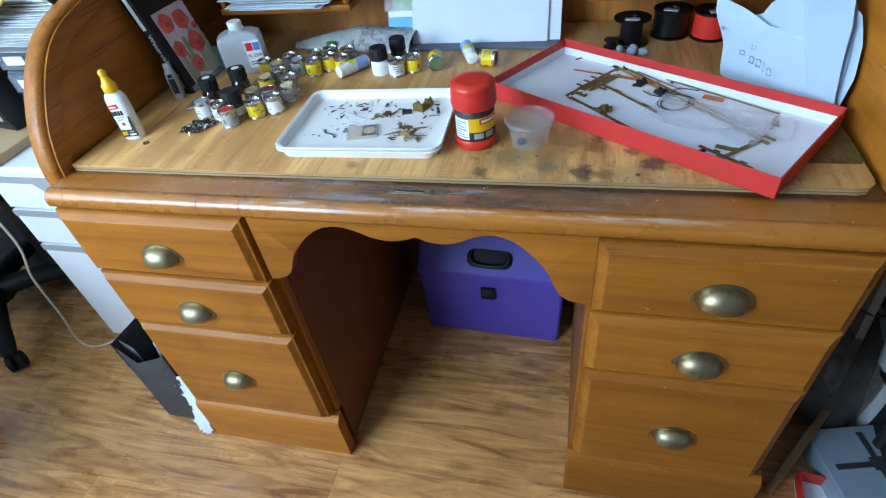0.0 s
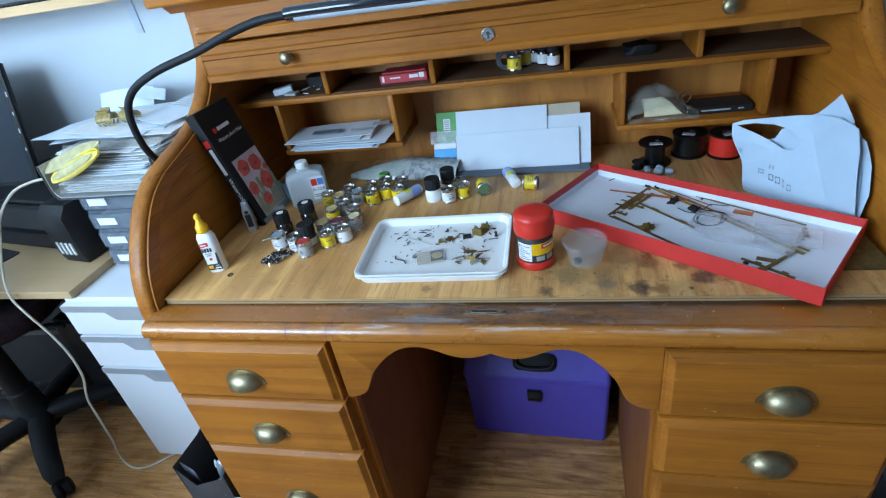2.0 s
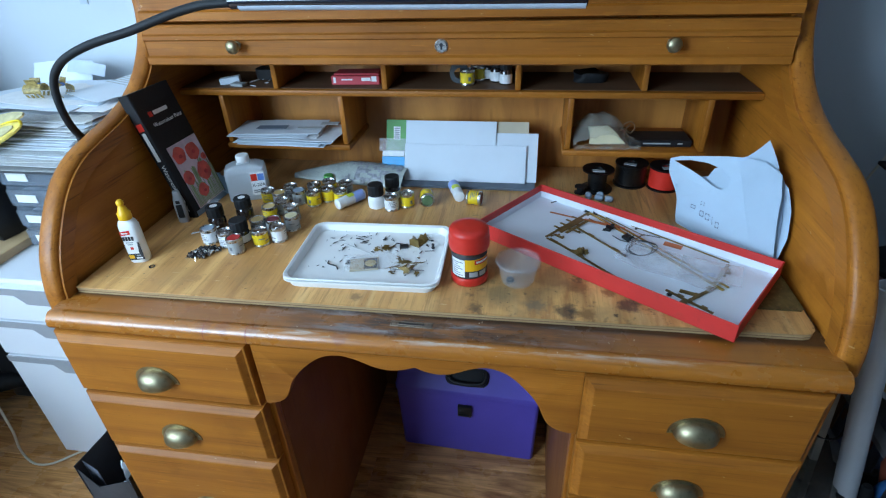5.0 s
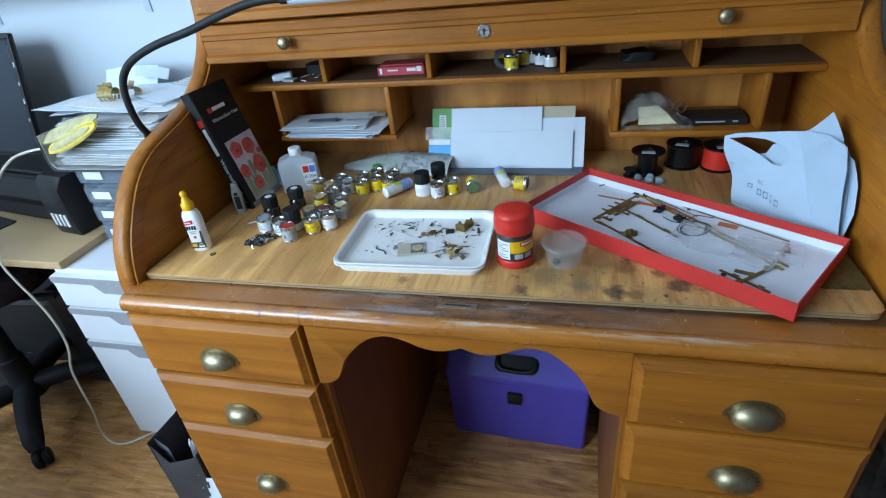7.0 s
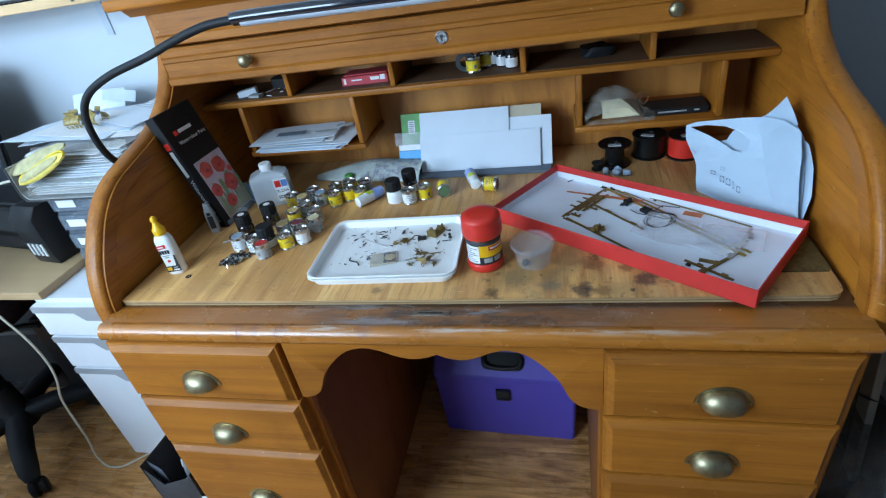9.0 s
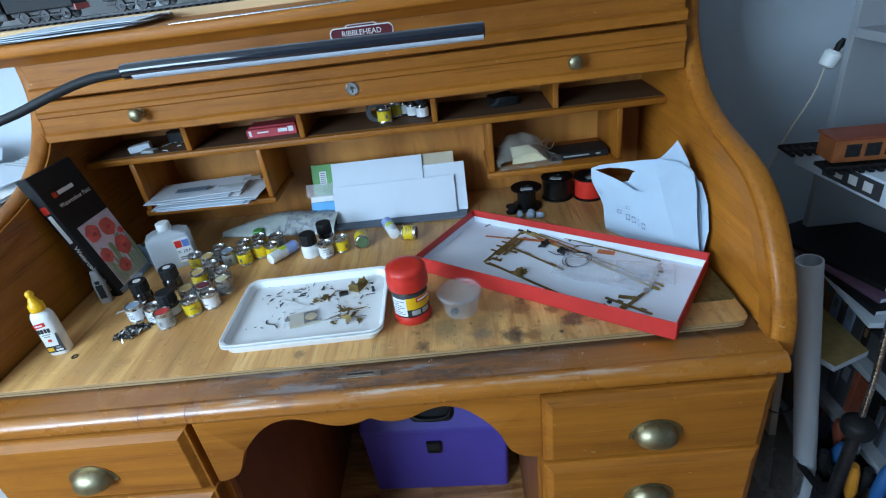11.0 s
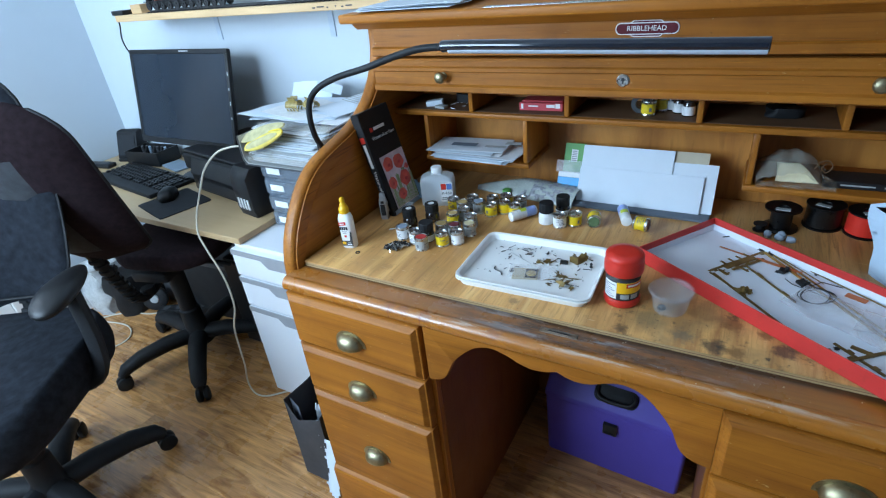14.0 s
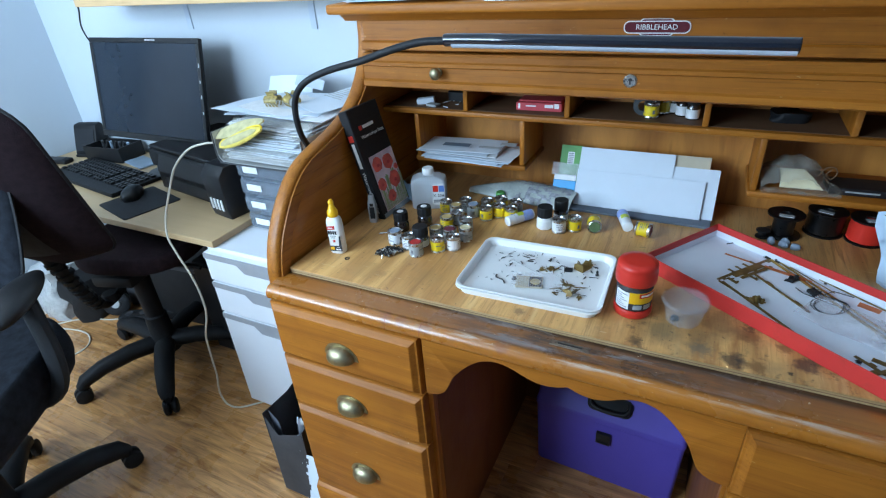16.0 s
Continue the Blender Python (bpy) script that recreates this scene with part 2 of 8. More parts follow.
def edge_wear_glint(t, col, p):
    """The strip before the board, rubbed dark, with black grime and smears of grey paint; the crest has pale wear and a
    painted highlight.
    """
    v = _coords(t, (1, 1, 1), False)
    vs = _coords(t, (0.16, 1, 1), False)
    c, xyz = t.nodes.new("ShaderNodeTexCoord"), t.nodes.new("ShaderNodeSeparateXYZ")
    t.links.new(c.outputs["Object"], xyz.inputs[0])
    band = _math(t, "MULTIPLY", _ramp(t, xyz.outputs["Y"], 0.006, 0.020), _ramp(t, xyz.outputs["Z"], 0.755, 0.760))
    near = _math(t, "MULTIPLY", band, _blot(t, (0.03, 0.045, 0.763), 0.30))
    col = _mix(t, col, (0.085, 0.032, 0.012), _math(t, "MULTIPLY", _math(t, "ADD", _math(t, "MULTIPLY", near, 0.25), _math(t, "MULTIPLY", band, 0.30)), 1.0))
    # the top goes near black over the last centimetre before the board
    seam = _math(t, "MULTIPLY", _ramp(t, xyz.outputs["Y"], 0.050, 0.060), _ramp(t, xyz.outputs["Z"], 0.755, 0.760))
    col = _mix(t, col, (0.02, 0.012, 0.008), _math(t, "MULTIPLY", seam, 0.8))
    grime = _math(t, "MULTIPLY", _ramp(t, _noise(t, vs, 85, 6, 0.7), 0.44, 0.56), near)
    col = _mix(t, col, (0.035, 0.022, 0.015), _math(t, "MULTIPLY", grime, 0.9))
    grey = _math(t, "MULTIPLY", _ramp(t, _noise(t, vs, 48, 5, 0.7), 0.50, 0.60), near)
    col = _mix(t, col, (0.25, 0.245, 0.25), _math(t, "MULTIPLY", grey, 0.7))
    # pale streaks on the crest: rubbed varnish plus its highlight, painted into the colour
    crest_glint = _math(t, "MULTIPLY", _ramp(t, xyz.outputs["Y"], 0.013, 0.008), _ramp(t, xyz.outputs["Y"], -0.003, 0.003))
    worn = _math(t, "MULTIPLY", _ramp(t, _noise(t, _coords(t, (0.10, 1, 1), False), 90, 5, 0.7), 0.48, 0.62), _math(t, "MULTIPLY", crest_glint, _blot(t, (0.02, 0.0, 0.76), 0.62)))
    col = _mix(t, col, (0.58, 0.50, 0.42), _math(t, "MULTIPLY", worn, 0.8))
    for x in (-0.324, -0.292, -0.244, -0.10):
        plum = _math(t, "MULTIPLY", _smudge(t, (x, 0.002, 0.760), 0.016), 0.32)
        col = _mix(t, col, (0.13, 0.045, 0.05), plum)
    rub = _math(t, "MULTIPLY", _ramp(t, _noise(t, vs, 40, 5, 0.7), 0.60, 0.72), _ramp(t, xyz.outputs["Y"], 0.012, -0.004))
    col = _mix(t, col, (0.42, 0.22, 0.10), _math(t, "MULTIPLY", rub, 0.5))
    return _mix(t, col, (0.75, 0.60, 0.42), _math(t, "MULTIPLY", _ramp(t, _noise(t, v, 150, 2), 0.735, 0.75), 0.5))


def nicks(t, col, p):
    """Small pale dents and darker handling marks in old varnish."""
    v = _coords(t, (1, 1, 1))
    col = _mix(t, col, tuple(c * 0.55 for c in HONEY_D), _math(t, "MULTIPLY", _ramp(t, _noise(t, v, 6.5, 5, 0.65), 0.56, 0.78), 0.45))
    col = _mix(t, col, (0.13, 0.045, 0.008), _math(t, "MULTIPLY", _ramp(t, _noise(t, v, 95, 2), 0.735, 0.77), 0.6))
    scuffs = _noise(t, _coords(t, (14, 120, 240)), 1.0, 3, 0.6)
    col = _mix(t, col, tuple(c * 1.35 for c in HONEY_L), _math(t, "MULTIPLY", _ramp(t, scuffs, 0.64, 0.72), 0.4))
    return _mix(t, col, (0.66, 0.42, 0.20), _math(t, "MULTIPLY", _ramp(t, _noise(t, _coords(t, (0.45, 0.45, 1)), 135, 2), 0.745, 0.77), 0.45))


HONEY_D, HONEY_L = (0.217, 0.064, 0.0072), (0.448, 0.158, 0.0165)
M = {
    "pine_x": wood("honey_pine_along", HONEY_D, HONEY_L, "X", 30, rough=0.44, coat=0.0, pore=0.6, contrast=0.85, wear=nicks),
    "pine_z": wood("honey_pine_upright", HONEY_D, HONEY_L, "Z", 30, pore=0.85, contrast=0.9, wear=nicks),
    "pine_y": wood("honey_pine_depth", HONEY_D, HONEY_L, "Y", 26, pore=0.85, contrast=0.9, wear=nicks),
    "top": wood("worn_honey_pine", HONEY_D, HONEY_L, "X", 26, rough=0.24, coat=0.5, contrast=0.9, wear=edge_wear_glint),
    # kneehole boards: a darker, redder brown than the honey fronts
    "knee": wood("dark_red_brown_pine", (0.145, 0.042, 0.006), (0.235, 0.078, 0.011), "Z", 12, rough=0.55, coat=0.0),
    "shelf_floor": wood("dark_shelf_surface", (0.075, 0.035, 0.014), (0.13, 0.06, 0.025), "X", 12, rough=0.6, coat=0),
    "backply": wood("honey_back_panel", (0.26, 0.088, 0.016), (0.54, 0.225, 0.045), "Z", 6, rough=0.42, coat=0.1, contrast=1.6, swirl=1.8),
    "ply": wood("pale_plywood", (0.42, 0.190, 0.052), (0.73, 0.405, 0.142), "Y", 12, rough=0.45, coat=0.08, contrast=1.5, shift=0.02, wear=ply_stains),
    "plyedge": wood("plywood_edge", (0.29, 0.165, 0.068), (0.53, 0.355, 0.18), "X", 60, rough=0.75, coat=0),
    "laminate": wood("laminate_floor", (0.21, 0.080, 0.024), (0.68, 0.345, 0.125), "X", 30, rough=0.24, coat=0.25, pore=0.75, contrast=1.25, shift=0.09, knots=0.45, along=3.6, swirl=2.6),
    "beige_desk": wood("pale_beech_laminate", (0.51, 0.34, 0.175), (0.61, 0.42, 0.225), "X", 18, rough=0.4, coat=0.1, pore=0.15),
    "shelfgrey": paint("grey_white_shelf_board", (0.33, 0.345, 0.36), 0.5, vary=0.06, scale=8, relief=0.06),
    "shelfwood": wood("raw_pine_shelf", (0.50, 0.31, 0.15), (0.66, 0.44, 0.23), "X", 18, rough=0.6, coat=0),
    "wall": paint("white_wall_paint", (0.525, 0.580, 0.630), 0.75, vary=0.025, scale=2.0, relief=0.05, grain=120),
    "ceiling": paint("white_ceiling_paint", (0.82, 0.82, 0.81), 0.85, vary=0.02, scale=2.0, relief=0.1),
    "trim": paint("white_gloss_trim", (0.80, 0.80, 0.79), 0.35, vary=0.03, scale=5),
    "white_lacquer": paint("white_lacquered_board", (0.72, 0.745, 0.78), 0.28, vary=0.02, scale=3, relief=0.0, grain=40),
    "grey_lip": paint("grey_drawer_lip", (0.30, 0.31, 0.33), 0.4, vary=0.05),
    "brass": paint("aged_brass", (0.33, 0.285, 0.175), 0.42, 1.0, vary=0.15, scale=40, relief=0.08, dirt=(0.15, 0.125, 0.08)),
    "steel": paint("tin_steel", (0.55, 0.55, 0.54), 0.28, 1.0, vary=0.10, scale=80),
    "black": paint("black_plastic", (0.013, 0.013, 0.014), 0.38, vary=0.15, scale=20),
    "chairblack": paint("dull_black_chair_plastic", (0.010, 0.0105, 0.012), 0.6, vary=0.15, scale=20, relief=0.2, grain=500),
    "blackmatt": paint("matt_black_plastic", (0.012, 0.0125, 0.014), 0.6, vary=0.2, scale=25),
    "shellgrey": paint("grey_black_shell_fabric", (0.024, 0.026, 0.030), 0.8, vary=0.3, scale=40, relief=0.6, grain=420),
    "matblack": paint("black_mouse_mat_cloth", (0.013, 0.0145, 0.018), 0.85, vary=0.2, scale=20, relief=0.3, grain=500),
    "darkgrey": paint("dark_grey_plastic", (0.05, 0.052, 0.057), 0.5, vary=0.12),
    "screen": paint("dark_screen", (0.013, 0.021, 0.034), 0.16, vary=0.05, relief=0.0),
    "cloth_black": paint("black_chair_fabric", (0.0120, 0.0142, 0.0190), 0.92, vary=0.45, scale=42, relief=0.9, grain=420),
    "cloth_maroon": paint("dark_maroon_chair_fabric", (0.0150, 0.0078, 0.0098), 0.92, vary=0.35, scale=60, relief=0.9, grain=420),
    "white": paint("white_plastic", (0.82, 0.83, 0.82), 0.32, vary=0.03, scale=12, relief=0.04),
    "paper": paint("white_paper", (0.64, 0.71, 0.78), 0.8, vary=0.03, scale=9, relief=0.1),
    "bagpaper": paint("blue_white_bag_paper", (0.45, 0.57, 0.69), 0.7, vary=0.04, scale=9, relief=0.1),
    "paper_grey": paint("printed_grey_paper", (0.62, 0.65, 0.69), 0.75, vary=0.08, scale=20),
    "paper_cream": paint("cream_card", (0.52, 0.45, 0.33), 0.8, vary=0.08),
    "filterpaper": paint("cream_filter_paper", (0.70, 0.62, 0.40), 0.85, vary=0.08, scale=40),
    "sleeveplastic": paint("grey_green_sleeve_plastic", (0.44, 0.48, 0.45), 0.26, vary=0.12, scale=26, relief=0.05, dirt=(0.30, 0.33, 0.33)),
    "red": paint("red_plastic", (0.62, 0.030, 0.018), 0.34, vary=0.06, scale=20, relief=0.05),
    "rosecard": paint("rose_red_carton", (0.50, 0.050, 0.065), 0.5, vary=0.08, scale=30),
    "redcard": paint("red_box_card", (0.58, 0.028, 0.022), 0.5, vary=0.07, scale=16, relief=0.08, dirt=(0.42, 0.03, 0.02)),
    "whitecard": paint("white_box_lining", (0.74, 0.79, 0.86), 0.7, vary=0.04, scale=8, relief=0.1),
    "purple": paint("purple_plastic", (0.090, 0.064, 0.40), 0.5, vary=0.06, scale=9, relief=0.2, grain=420),
    "yellow": paint("yellow_label", (0.78, 0.56, 0.015), 0.45, vary=0.08, scale=30),
    "yellowcap": paint("yellow_orange_plastic", (0.85, 0.46, 0.01), 0.35, vary=0.05),
    "orange": paint("orange_label", (0.75, 0.30, 0.03), 0.5),
    "label": paint("white_label", (0.76, 0.77, 0.78), 0.5, vary=0.06, scale=60),
    "labelink": paint("grey_label_print", (0.16, 0.17, 0.19), 0.6),
    "ink": paint("dark_print", (0.03, 0.03, 0.035), 0.6),
    "bluelabel": paint("blue_label", (0.10, 0.20, 0.50), 0.5),
    "greylabel": paint("grey_label", (0.36, 0.38, 0.38), 0.5, vary=0.1, scale=40),
    "redpaint": paint("dried_red_paint", (0.45, 0.035, 0.03), 0.4, vary=0.2, scale=50),
    "creampaint": paint("dried_cream_paint", (0.62, 0.55, 0.33), 0.45, vary=0.15, scale=50),
    "tanpaint": paint("dried_tan_paint", (0.50, 0.36, 0.14), 0.45, vary=0.15, scale=50),
    "maroonpaint": paint("dried_maroon_paint", (0.16, 0.03, 0.04), 0.4, vary=0.2, scale=50),
    "greenpaint": paint("dull_green_paint", (0.10, 0.17, 0.08), 0.45, vary=0.15, scale=50),
    "green": paint("green_packet", (0.10, 0.34, 0.08), 0.5, vary=0.12, scale=30),
    "cyan": paint("bright_blue_packet", (0.03, 0.33, 0.66), 0.4, vary=0.08, scale=20),
    "slate": paint("slate_grey_card", (0.12, 0.15, 0.19), 0.6, vary=0.06),
    "amber": paint("dark_paint_bottle", (0.022, 0.014, 0.012), 0.14, vary=0.1, coat=0.6),
    "blackcard": paint("black_card_box", (0.011, 0.0105, 0.012), 0.58, vary=0.2, scale=9),
    "poppy_ground": paint("mauve_picture_ground", (0.70, 0.56, 0.62), 0.5, vary=0.25, scale=24),
    "poppy_red": paint("poppy_red_print", (0.74, 0.11, 0.08), 0.5, vary=0.25, scale=40),
    "poppy_dark": paint("deep_red_print", (0.56, 0.05, 0.045), 0.5, vary=0.3, scale=60),
    "poppy_green": paint("leaf_green_print", (0.30, 0.38, 0.18), 0.5, vary=0.3, scale=40),
    "etch": paint("etched_brass", (0.205, 0.132, 0.038), 0.45, 0.45, vary=0.35, scale=60, dirt=(0.07, 0.045, 0.018)),
    "rust": paint("orange_copper_strip", (0.50, 0.16, 0.05), 0.45, 0.4, vary=0.2, scale=40),
    "rusty": paint("rusty_steel_plate", (0.24, 0.19, 0.145), 0.45, 0.7, vary=0.3, scale=90, dirt=(0.05, 0.028, 0.016)),
    "iron": paint("dark_model_metal", (0.035, 0.034, 0.036), 0.45, 0.5, vary=0.3, scale=90),
    "cable": paint("cream_cable", (0.62, 0.58, 0.48), 0.5, vary=0.05),
    "neck": paint("black_rubber_neck", (0.010, 0.0115, 0.014), 0.6, vary=0.12),
    "brassrod": paint("bright_brass_strip", (0.40, 0.25, 0.055), 0.34, 0.75, vary=0.3, scale=60),
    "smokeblue": paint("dark_grey_tape", (0.07, 0.08, 0.09), 0.35, vary=0.2, scale=40),
    "lampbar": paint("gloss_black_lamp_bar", (0.006, 0.009, 0.018), 0.10, vary=0.05, coat=0.5, relief=0.0),
    "diffuser": paint("frosted_lamp_cover", (0.44, 0.50, 0.58), 0.35, vary=0.03),
    "maroon_sign": paint("maroon_enamel", (0.13, 0.022, 0.030), 0.25, vary=0.05, relief=0.0),
    "whiteprint": paint("white_print", (0.80, 0.80, 0.80), 0.45, vary=0.02, relief=0.0),
    "olive": paint("stained_olive_board", (0.085, 0.065, 0.022), 0.45, vary=0.4, scale=60, dirt=(0.22, 0.17, 0.075)),
    "lightblue": paint("pale_blue_cloth", (0.34, 0.52, 0.68), 0.8, vary=0.1, scale=30, relief=0.4),
    "paleblue": paint("pale_blue_print", (0.30, 0.40, 0.74), 0.45, vary=0.1, scale=90),
    "limeprint": paint("lime_green_print", (0.55, 0.62, 0.05), 0.45, vary=0.15, scale=90),
    "cloudprint": paint("mottled_grey_print", (0.30, 0.31, 0.34), 0.35, vary=0.35, scale=120),
    "patterned": paint("tortoiseshell_plastic", (0.33, 0.24, 0.075), 0.45, vary=0.5, scale=170, dirt=(0.012, 0.009, 0.008)),
    "bracketgrey": paint("pale_grey_metal", (0.46, 0.53, 0.62), 0.45),
    "bluegrey": paint("blue_grey_plastic", (0.24, 0.31, 0.38), 0.4),
    "paleplug": paint("pale_blue_foam", (0.34, 0.42, 0.52), 0.8, vary=0.1, scale=60),
    "spoolblack": paint("gloss_black_spool_plastic", (0.005, 0.005, 0.0055), 0.3, vary=0.2, scale=30),
    "silver": paint("silver_grey_plastic", (0.30, 0.31, 0.32), 0.35, 0.3),
    "spongeyellow": paint("yellow_cloth", (0.66, 0.52, 0.11), 0.9, vary=0.15, scale=50, relief=0.5, grain=400),
    "spongebeige": paint("grubby_beige_cloth", (0.47, 0.41, 0.22), 0.9, vary=0.2, scale=50, relief=0.5, grain=400),
    "milky": clear("milky_plastic", (0.90, 0.95, 0.99), 0.30, 0.60),
    "cloudy": film_plastic("cloudy_clear_plastic", (0.62, 0.64, 0.66), 0.095, 0.04, 0.12),
    "glass": clear("clear_glass", (0.97, 0.98, 0.98), 0.02, 1.0),
    "smoke": film_plastic("smoky_clear_plastic", (0.22, 0.26, 0.31), 0.50, 0.04, 0.15),
    "palewall": film_plastic("pale_clear_plastic", (0.55, 0.56, 0.54), 0.55, 0.04, 0.15),
    "thinfilm": film_plastic("very_thin_clear_film", (0.80, 0.82, 0.86), 0.12, 0.4),
    "film": film_plastic("thin_clear_film", (0.88, 0.88, 0.93), 0.22, 0.4, 0.8),
    "filmgrey": film_plastic("grey_clear_film", (0.80, 0.82, 0.82), 0.60),
    "waxfilm": film_plastic("cream_filled_film", (0.56, 0.53, 0.45), 0.15, 0.4, 0.8),
    "gravy": paint("dark_brown_granules", (0.045, 0.020, 0.008), 0.5, vary=0.4, scale=300, relief=0.4),
    "pipe": paint("grey_white_pipe", (0.62, 0.66, 0.70), 0.38, vary=0.04),
    "tubecard": paint("grey_beige_board", (0.42, 0.38, 0.31), 0.75, vary=0.08),
    "bluetool": paint("blue_tool_plastic", (0.03, 0.13, 0.34), 0.4),
    "browncard": paint("brown_board", (0.20, 0.11, 0.05), 0.7, vary=0.2),
    "mauve": paint("mauve_cover", (0.17, 0.095, 0.15), 0.5, vary=0.2),
    "bookblue": paint("blue_book_cover", (0.18, 0.26, 0.42), 0.5, vary=0.15),
    "bookred": paint("red_brown_book_cover", (0.25, 0.06, 0.03), 0.5, vary=0.2),
    "bagblack": paint("black_paper_bag", (0.040, 0.043, 0.050), 0.55, vary=0.25, scale=10, relief=0.2, grain=60),
    "bagprint": paint("faint_blue_grey_print", (0.20, 0.23, 0.31), 0.7),
    "darkfilm": film_plastic("dark_crumpled_film", (0.15, 0.135, 0.12), 0.7, 1.0),
    "bagslate": paint("grey_paper_bag_inside", (0.13, 0.14, 0.17), 0.6, vary=0.12),
}
for timber in ("pine_x", "pine_y", "pine_z"):
    M[timber].node_tree.nodes["Principled BSDF"].inputs["Specular IOR Level"].default_value = 0.27
M["neck"].node_tree.nodes["Principled BSDF"].inputs["Specular IOR Level"].default_value = 0.3
for cloth in ("cloth_black", "cloth_maroon"):
    M[cloth].node_tree.nodes["Principled BSDF"].inputs["Specular IOR Level"].default_value = 0.15
for dull in ("black", "blackmatt", "blackcard"):
    M[dull].node_tree.nodes["Principled BSDF"].inputs["Specular IOR Level"].default_value = 0.3
M["chairblack"].node_tree.nodes["Principled BSDF"].inputs["Specular IOR Level"].default_value = 0.25
M["screen"].node_tree.nodes["Principled BSDF"].inputs["Specular IOR Level"].default_value = 0.4


# ---- building blocks ----
def thing(name, label, category, at=(0, 0, 0), turn=0.0, group="", kind=""):
    """An Empty at the base of a thing, which parents its parts."""
    ob = new(name)
    ob.empty_display_size = 0.05
    ob.matrix_world = pose(*at, 0, 0, turn)
    return tagged(ob, label, category, group, kind)


def part(name, bm, material, parent=None, label="", smooth=None):
    """Links a bmesh as one mesh object, under a thing or a part."""
    bmesh.ops.recalc_face_normals(bm, faces=bm.faces)
    if smooth is not None:
        cut = math.cos(radians(smooth))
        for f in bm.faces:
            f.smooth = True
        for e in bm.edges:
            if len(e.link_faces) == 2 and e.link_faces[0].normal.dot(e.link_faces[1].normal) < cut:
                e.smooth = False
    me = bpy.data.meshes.new(name)
    bm.to_mesh(me)
    bm.free()
    me.materials.append(M[material])
    ob = new(name, me)
    ob.parent = parent
    return tagged(ob, label) if label else ob


def single(name, bm, material, label, category, at=None, smooth=None, group="", kind=""):
    """A thing that is one mesh."""
    ob = part(name, bm, material, None, label, smooth)
    if at is not None:
        ob.matrix_world = at
    return tagged(ob, "", category, group, kind)


def box(lo, hi, bevel=0.0, seg=2, bm=None, m=None):
    bm = bm or bmesh.new()
    c = [(a + b) / 2 for a, b in zip(lo, hi)]
    mm = Matrix.Translation(c) @ Matrix.Diagonal((hi[0] - lo[0], hi[1] - lo[1], hi[2] - lo[2], 1))
    vs = bmesh.ops.create_cube(bm, size=1, matrix=mm)["verts"]
    if bevel:
        es = list({e for v in vs for e in v.link_edges})
        made = bmesh.ops.bevel(bm, geom=es, offset=bevel, segments=seg, profile=0.5, affect="EDGES", clamp_overlap=True)
        vs = list({v for f in made["faces"] for v in f.verts} | {v for v in vs if v.is_valid})
    if m is not None:
        bmesh.ops.transform(bm, matrix=m, verts=vs)
    return bm


def lathe(profile, n=24, m=None, bm=None, cap=True):
    """A turned shape: (radius, height) from the bottom up, round z."""
    bm = bm or bmesh.new()
    rings, made = [], []
    for r, z in profile:
        ring = [bm.verts.new((r * math.cos(2 * math.pi * i / n), r * math.sin(2 * math.pi * i / n), z)) for i in range(n)]
        rings.append(ring)
        made += ring
    for a, b in zip(rings, rings[1:]):
        for i in range(n):
            bm.faces.new((a[i], a[(i + 1) % n], b[(i + 1) % n], b[i]))
    if cap:
        bm.faces.new(list(reversed(rings[0])))
        bm.faces.new(rings[-1])
    if m is not None:
        bmesh.ops.transform(bm, matrix=m, verts=made)
    return bm


def prism(pts, a, b, axis="X", bm=None, bevel=0.0, m=None):
    """A flat outline pushed along an axis. The outline is (y, z) for X, (x, z) for Y, (x, y) for Z."""
    bm = bm or bmesh.new()
    def place(p, s):
        return (s, p[0], p[1]) if axis == "X" else (p[0], s, p[1]) if axis == "Y" else (p[0], p[1], s)
    lo = [bm.verts.new(place(p, a)) for p in pts]
    hi = [bm.verts.new(place(p, b)) for p in pts]
    n = len(pts)
    faces = [bm.faces.new(lo), bm.faces.new(list(reversed(hi)))]
    for i in range(n):
        bm.faces.new((lo[i], hi[i], hi[(i + 1) % n], lo[(i + 1) % n]))
    vs = lo + hi
    if bevel:
        es = list({e for f in faces for e in f.edges})
        made = bmesh.ops.bevel(bm, geom=es, offset=bevel, segments=2, profile=0.5, affect="EDGES", clamp_overlap=True)
        vs = [v for v in bm.verts if v.is_valid] if m is not None else []
    if m is not None:
        bmesh.ops.transform(bm, matrix=m, verts=vs)
    return bm


def smooth_line(pts, steps=6):
    """A smooth line through the points."""
    p = [Vector(q) for q in pts]
    p = [2 * p[0] - p[1]] + p + [2 * p[-1] - p[-2]]
    out = []
    for i in range(1, len(p) - 2):
        for k in range(steps):
            u = k / steps
            out.append(0.5 * (2 * p[i] + (p[i + 1] - p[i - 1]) * u + (2 * p[i - 1] - 5 * p[i] + 4 * p[i + 1] - p[i + 2]) * u * u
                              + (3 * p[i] - p[i - 1] - 3 * p[i + 1] + p[i + 2]) * u ** 3))
    return out + [p[-2]]


